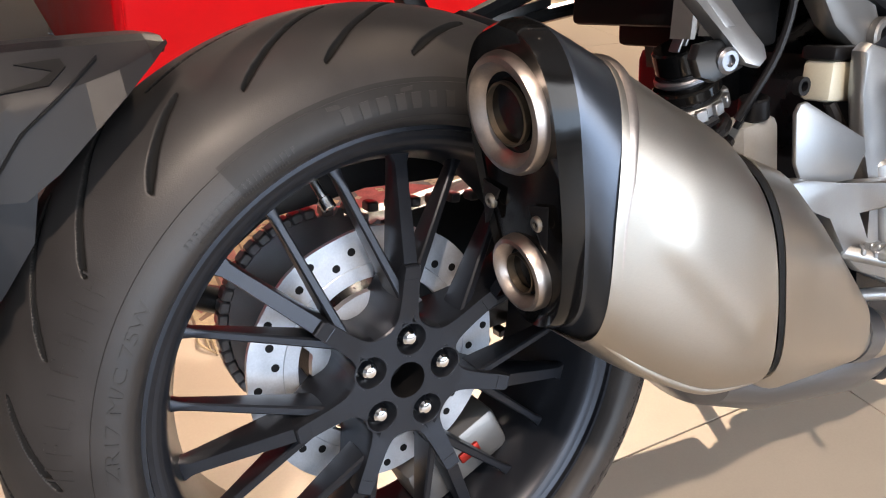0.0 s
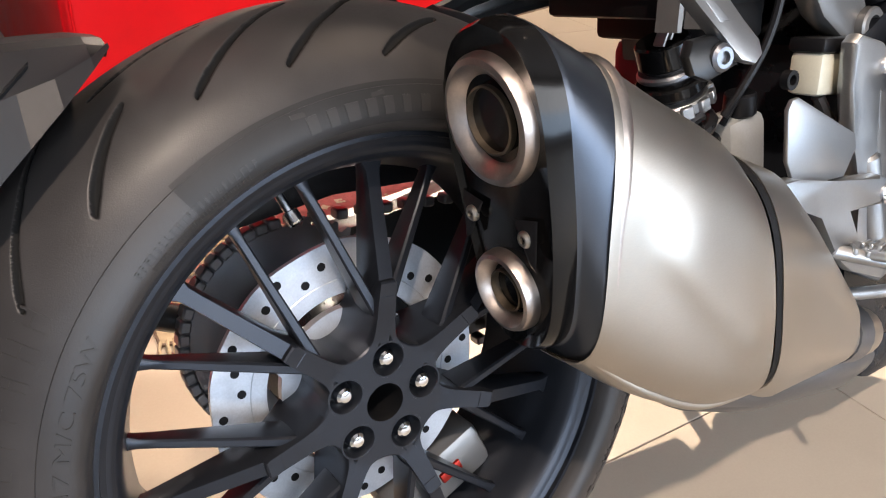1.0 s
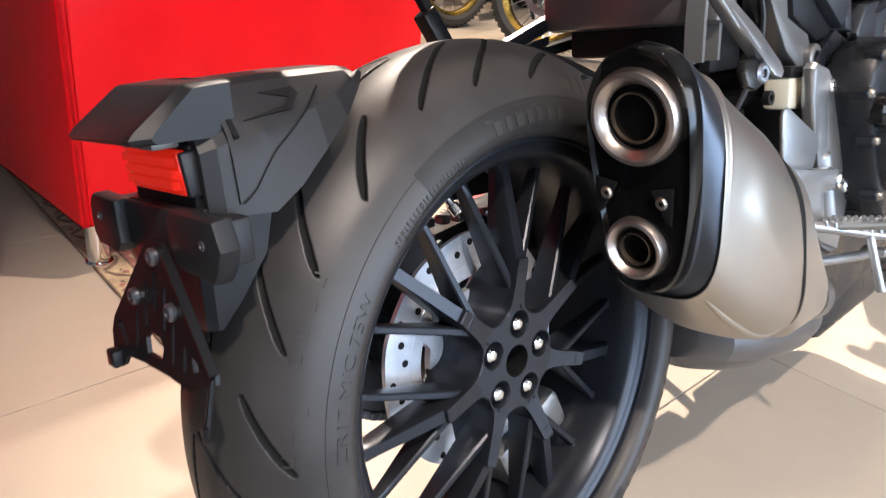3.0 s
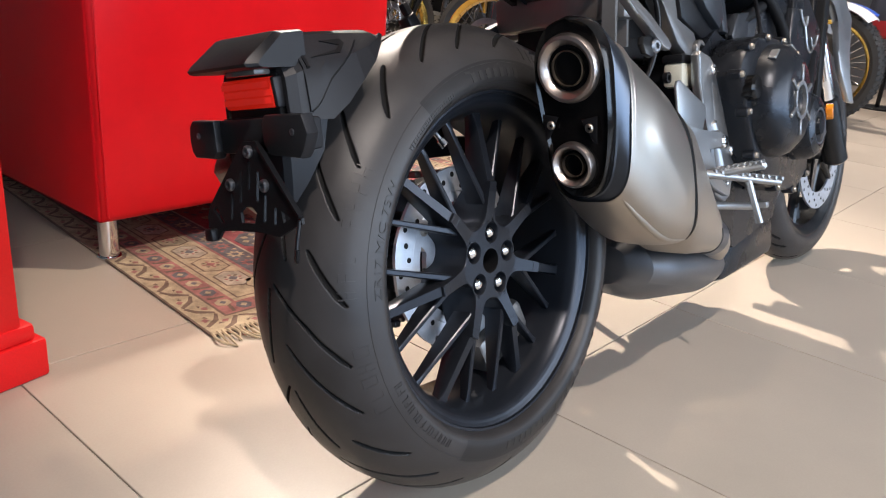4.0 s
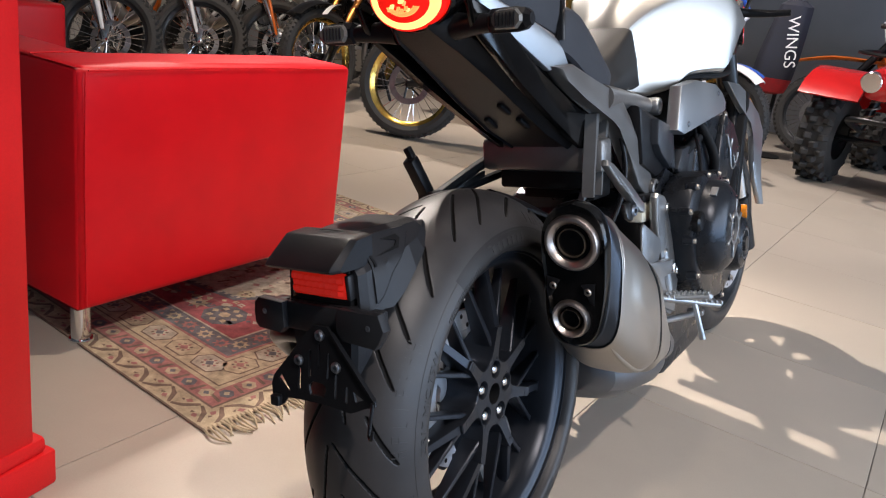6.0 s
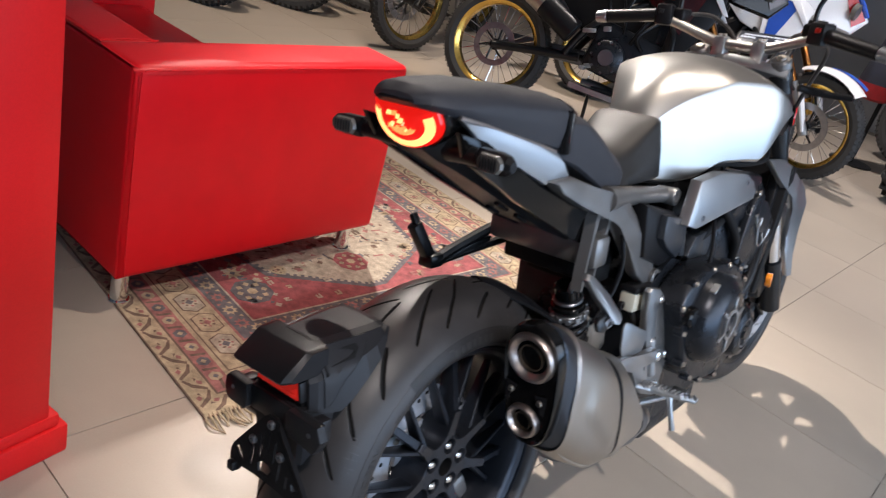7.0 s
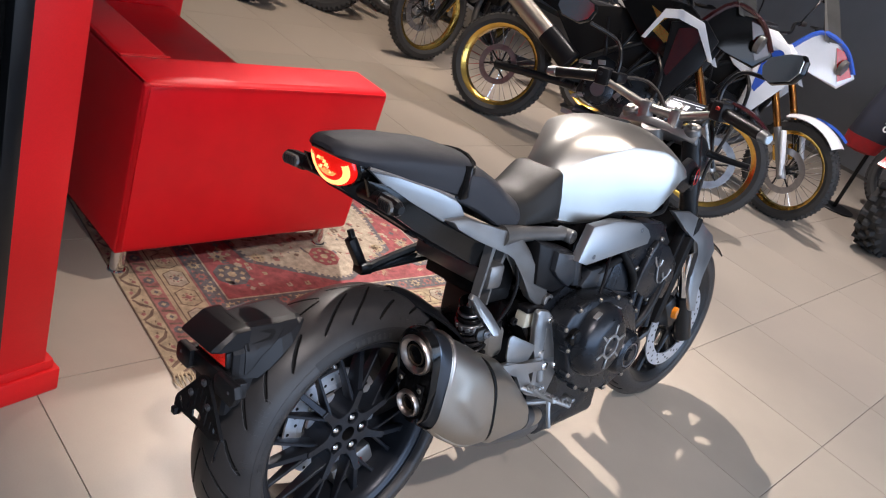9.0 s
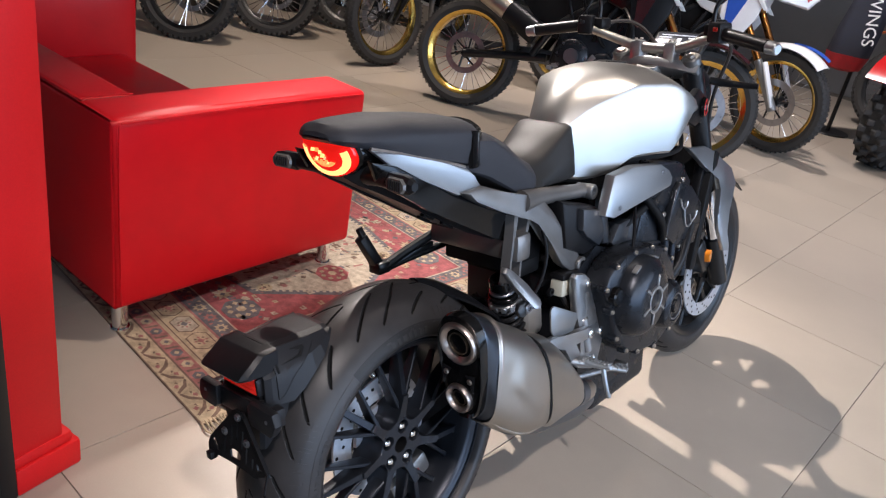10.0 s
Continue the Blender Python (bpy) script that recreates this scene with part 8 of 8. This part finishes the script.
    put("rear_fender", hose([(0, wb * 0.12, 0.90), (0, -0.15, 0.94), (0, -0.42, 0.98)], [0.09, 0.09, 0.05], 10, flat=0.2), guard)
    put("front_fender", hose([(0, wb - 0.40, 0.84), (0, wb + 0.0, 0.83), (0, wb + 0.36, 0.74)], [0.07, 0.08, 0.04], 12, flat=0.22), colour, "high plastic front fender", t, S)
    put("number_plate", box((0, wb - 0.34, 1.05), (0.22, 0.02, 0.22), 0.008, (-20, 0, 0)), guard, "", t, S)
    put("handlebar", hose([(-0.40, wb - 0.55, 1.16), (-0.22, wb - 0.50, 1.17), (-0.08, wb - 0.45, 1.10), (0.08, wb - 0.45, 1.10), (0.22, wb - 0.50, 1.17), (0.40, wb - 0.55, 1.16)], 0.013, 10), SATIN_BLACK, "", t, S)
    put("stand_block", box((0, wb * 0.5, 0.17), (0.16, 0.24, 0.34), 0.02), SATIN_BLACK, "black lift stand")
    return t


for k, (p, col, gd) in enumerate((((-4.20, 1.80), ORANGE, WHITE_GLOSS), ((-4.27, 2.56), ORANGE, WHITE_GLOSS), ((-4.37, 3.40), WHITE_GLOSS, ORANGE), ((-4.25, 1.05), ORANGE, ORANGE), ((-4.45, 4.20), WHITE_GLOSS, ORANGE))):
    dirt_bike(("orange" if col is ORANGE else "white and orange") + " dirt bike with its knobbly front wheel turned", p, 2, 38, col, gd)
dirt_bike("orange dirt bike parked by the far wall", (-0.75, 6.3), 200, -20, ORANGE, WHITE_GLOSS)


def quad():
    t = thing("quad_bike", "red quad bike with chunky knobbly tyres", "quad bike", pose(0.06, 4.99, 0, 0, 0, 172))
    # local: y ahead, x to its right
    R = 0.325
    bb = box((0, 0, 0), (0.050, 0.055, 0.040), 0.006, seg=1)
    block = bpy.data.meshes.new("tread_block")
    bb.to_mesh(block)
    bb.free()
    block.materials.append(RUBBER_OLD)
    for x in (-0.50, 0.50):
        for y in (0.0, -1.25):
            b = spun([(-0.10, 0.16), (-0.115, 0.24), (-0.105, 0.285), (-0.07, 0.302), (0.07, 0.302), (0.105, 0.285), (0.115, 0.24), (0.10, 0.16)], 56)
            bmesh.ops.translate(b, verts=b.verts, vec=(x, y, R))
            ty = part("wheel", b, RUBBER_OLD, t, "chunky off-road tyre", smooth=30)
            for k in range(18):
                for j, f in enumerate((-0.075, -0.028, 0.028, 0.075)):
                    a = 2 * math.pi * (k + 0.5 * (j % 2)) / 18
                    r = 0.306 - (0.008 if abs(f) > 0.05 else 0)
                    ob = new("tread_block", block)
                    ob.parent = ty
                    ob.matrix_basis = pose(x + f, y + r * math.cos(a), R + r * math.sin(a), math.degrees(a), 0, 25 if f > 0 else -25)
            part("rim", spun([(-0.09, 0.16), (-0.04, 0.15), (0.03, 0.06), (0.05, 0.0)], 32, centre=(x, y, R)), SATIN_BLACK, ty)
    for s in (1, -1):
        fen = []
        for k in range(9):
            a = radians(165 - 17 * k)
            fen.append([V((s * x, 0.42 * math.cos(a) * 1.05, R + 0.10 + 0.36 * math.sin(a))) for x in (0.26, 0.44, 0.62, 0.645)] + [V((s * x, 0.40 * math.cos(a) * 1.05, R + 0.10 + 0.34 * math.sin(a))) for x in (0.63, 0.44, 0.26)])
        part("front_fender", rings(fen), RED_GLOSS, t, "red plastic front fender")
        part("shock", hose([(s * 0.30, 0.06, 0.36), (s * 0.22, 0.0, 0.72)], 0.028, 12), SATIN_BLACK, t)
        part("shock_spring", hose([(s * (0.30 - 0.08 * k / 40) + 0.036 * math.cos(k * 0.9), 0.06 - 0.06 * k / 40 + 0.036 * math.sin(k * 0.9), 0.38 + 0.30 * k / 40) for k in range(41)], 0.007, 6, 2), STEEL, t, "bare steel coil spring")
        part("wishbone", hose([(s * 0.12, 0.05, 0.34), (s * 0.44, 0.0, 0.32)], 0.018, 8), SATIN_BLACK, t)
        part("head_lamp", rod((s * 0.20, 0.36, 0.74), (s * 0.20, 0.45, 0.73), 0.065, seg=24, bevel=0.006), CHROME, t, "chrome-ringed headlamp")
        part("grip", rod((s * 0.30, -0.22, 1.10), (s * 0.43, -0.26, 1.09), 0.018, seg=12), RUBBER, t)
    part("nose", box((0, 0.22, 0.74), (0.50, 0.40, 0.20), 0.06, (-10, 0, 0)), RED_GLOSS, t, "red nose cowl")
    part("tank", box((0, -0.25, 0.86), (0.32, 0.50, 0.20), 0.06), RED_GLOSS, t)
    part("seat", box((0, -0.80, 0.84), (0.30, 0.70, 0.12), 0.05), SEAT, t)
    part("rear_fender", box((0, -1.25, 0.76), (1.10, 0.60, 0.06), 0.03), RED_GLOSS, t)
    part("bumper", hose([(-0.22, 0.30, 0.42), (-0.22, 0.56, 0.50), (0.22, 0.56, 0.50), (0.22, 0.30, 0.42)], 0.018, 10), SATIN_BLACK, t)
    part("chassis", box((0, -0.6, 0.45), (0.28, 1.5, 0.22), 0.04), ENGINE, t)
    part("rack", hose([(-0.30, 0.10, 0.92), (-0.30, 0.42, 0.90), (0.30, 0.42, 0.90), (0.30, 0.10, 0.92)], 0.012, 8), SATIN_BLACK, t)
    part("handlebar", hose([(-0.43, -0.26, 1.09), (-0.2, -0.18, 1.10), (0.2, -0.18, 1.10), (0.43, -0.26, 1.09)], 0.013, 10), SATIN_BLACK, t)


quad()


def gear_bag():
    t = thing("gear_bag", "navy and red riding gear bag hanging on a stand", "bag", pose(-1.02, 5.5, 0, 0, 0, 8))
    loops = []
    for k, (z, w, d) in enumerate(((0.50, 0.07, 0.06), (0.52, 0.13, 0.10), (0.62, 0.15, 0.12), (0.80, 0.15, 0.11), (1.00, 0.135, 0.10), (1.16, 0.12, 0.09), (1.20, 0.06, 0.05))):
        loops.append([V((w * math.copysign(abs(math.cos(a)) ** 0.7, math.cos(a)) - 0.25 * (z - 0.5) * -0.4, d * math.sin(a) + 0.012 * math.sin(5 * a + k), z)) for a in (2 * math.pi * j / 28 for j in range(28))])
    part("bag_body", rings(loops[1:]), NAVY, t)
    part("bag_bottom", rings([loops[0], loops[1], [V((p.x * 1.01, p.y * 1.03, p.z + 0.001)) for p in loops[2]]]), RED_CLOTH, t, "red bag bottom")
    part("stand_pole", rod((0.06, 0.16, 0), (0.06, 0.16, 1.3), 0.016, seg=14), SATIN_BLACK, t)
    part("stand_foot", rod((0.06, 0.16, 0), (0.06, 0.16, 0.012), 0.16, seg=32, bevel=0.003), SATIN_BLACK, t)
    cu = bpy.data.curves.new("WINGS", "FONT")
    cu.body, cu.size, cu.extrude = "WINGS", 0.115, 0.001
    ob = new("bag_lettering", cu)
    ob.matrix_basis = Matrix.Translation((0.04, -0.128, 1.08)) @ Matrix.Rotation(radians(90), 4, "X") @ Matrix.Rotation(radians(-82), 4, "Z")
    ob.parent = t
    cu.materials.append(WHITE_MARK)


gear_bag()


# ---- floor tiles, one by one ----
def tiles():
    yaw, pitch, u0, v0, gap = radians(1.9), 0.60, -0.07, 0.22, 0.0022
    me_bm = box((0, 0, -0.004), (pitch - gap, pitch - gap, 0.008), 0.0008, seg=1)
    me = bpy.data.meshes.new("tile")
    me_bm.to_mesh(me)
    me_bm.free()
    me.materials.append(TILE)
    ca, sa = math.cos(yaw), math.sin(yaw)
    spots = []
    for i in range(-14, 14):
        for j in range(-10, 18):
            u, v = u0 + pitch * (i + 0.5), v0 + pitch * (j + 0.5)
            x, y = u * ca - v * sa, u * sa + v * ca
            if X0 + 0.3 < x < X1 - 0.3 and Y0 + 0.3 < y < Y1 - 0.3:
                spots.append((x, y))
    near = sorted(spots, key=lambda p: math.hypot(p[0] + 1.3, p[1] - 2.2))
    rnd = random.Random(2)
    for x, y in near[:260]:
        ob = new("tile", me)
        ob.matrix_basis = Matrix.Translation((x, y, rnd.uniform(-0.0004, 0.0))) @ Matrix.Rotation(yaw + rnd.choice((0, 1, 2, 3)) * math.pi / 2, 4, "Z")
        ob.parent = floor_slab
    b = bmesh.new()
    for x, y in near[260:]:
        box((x, y, -0.0042), (pitch - gap, pitch - gap, 0.008), 0, (0, 0, math.degrees(yaw)), bm=b)
    tagged(part("outer_tiles", b, TILE, floor_slab, smooth=0), kind="stuff")


tiles()
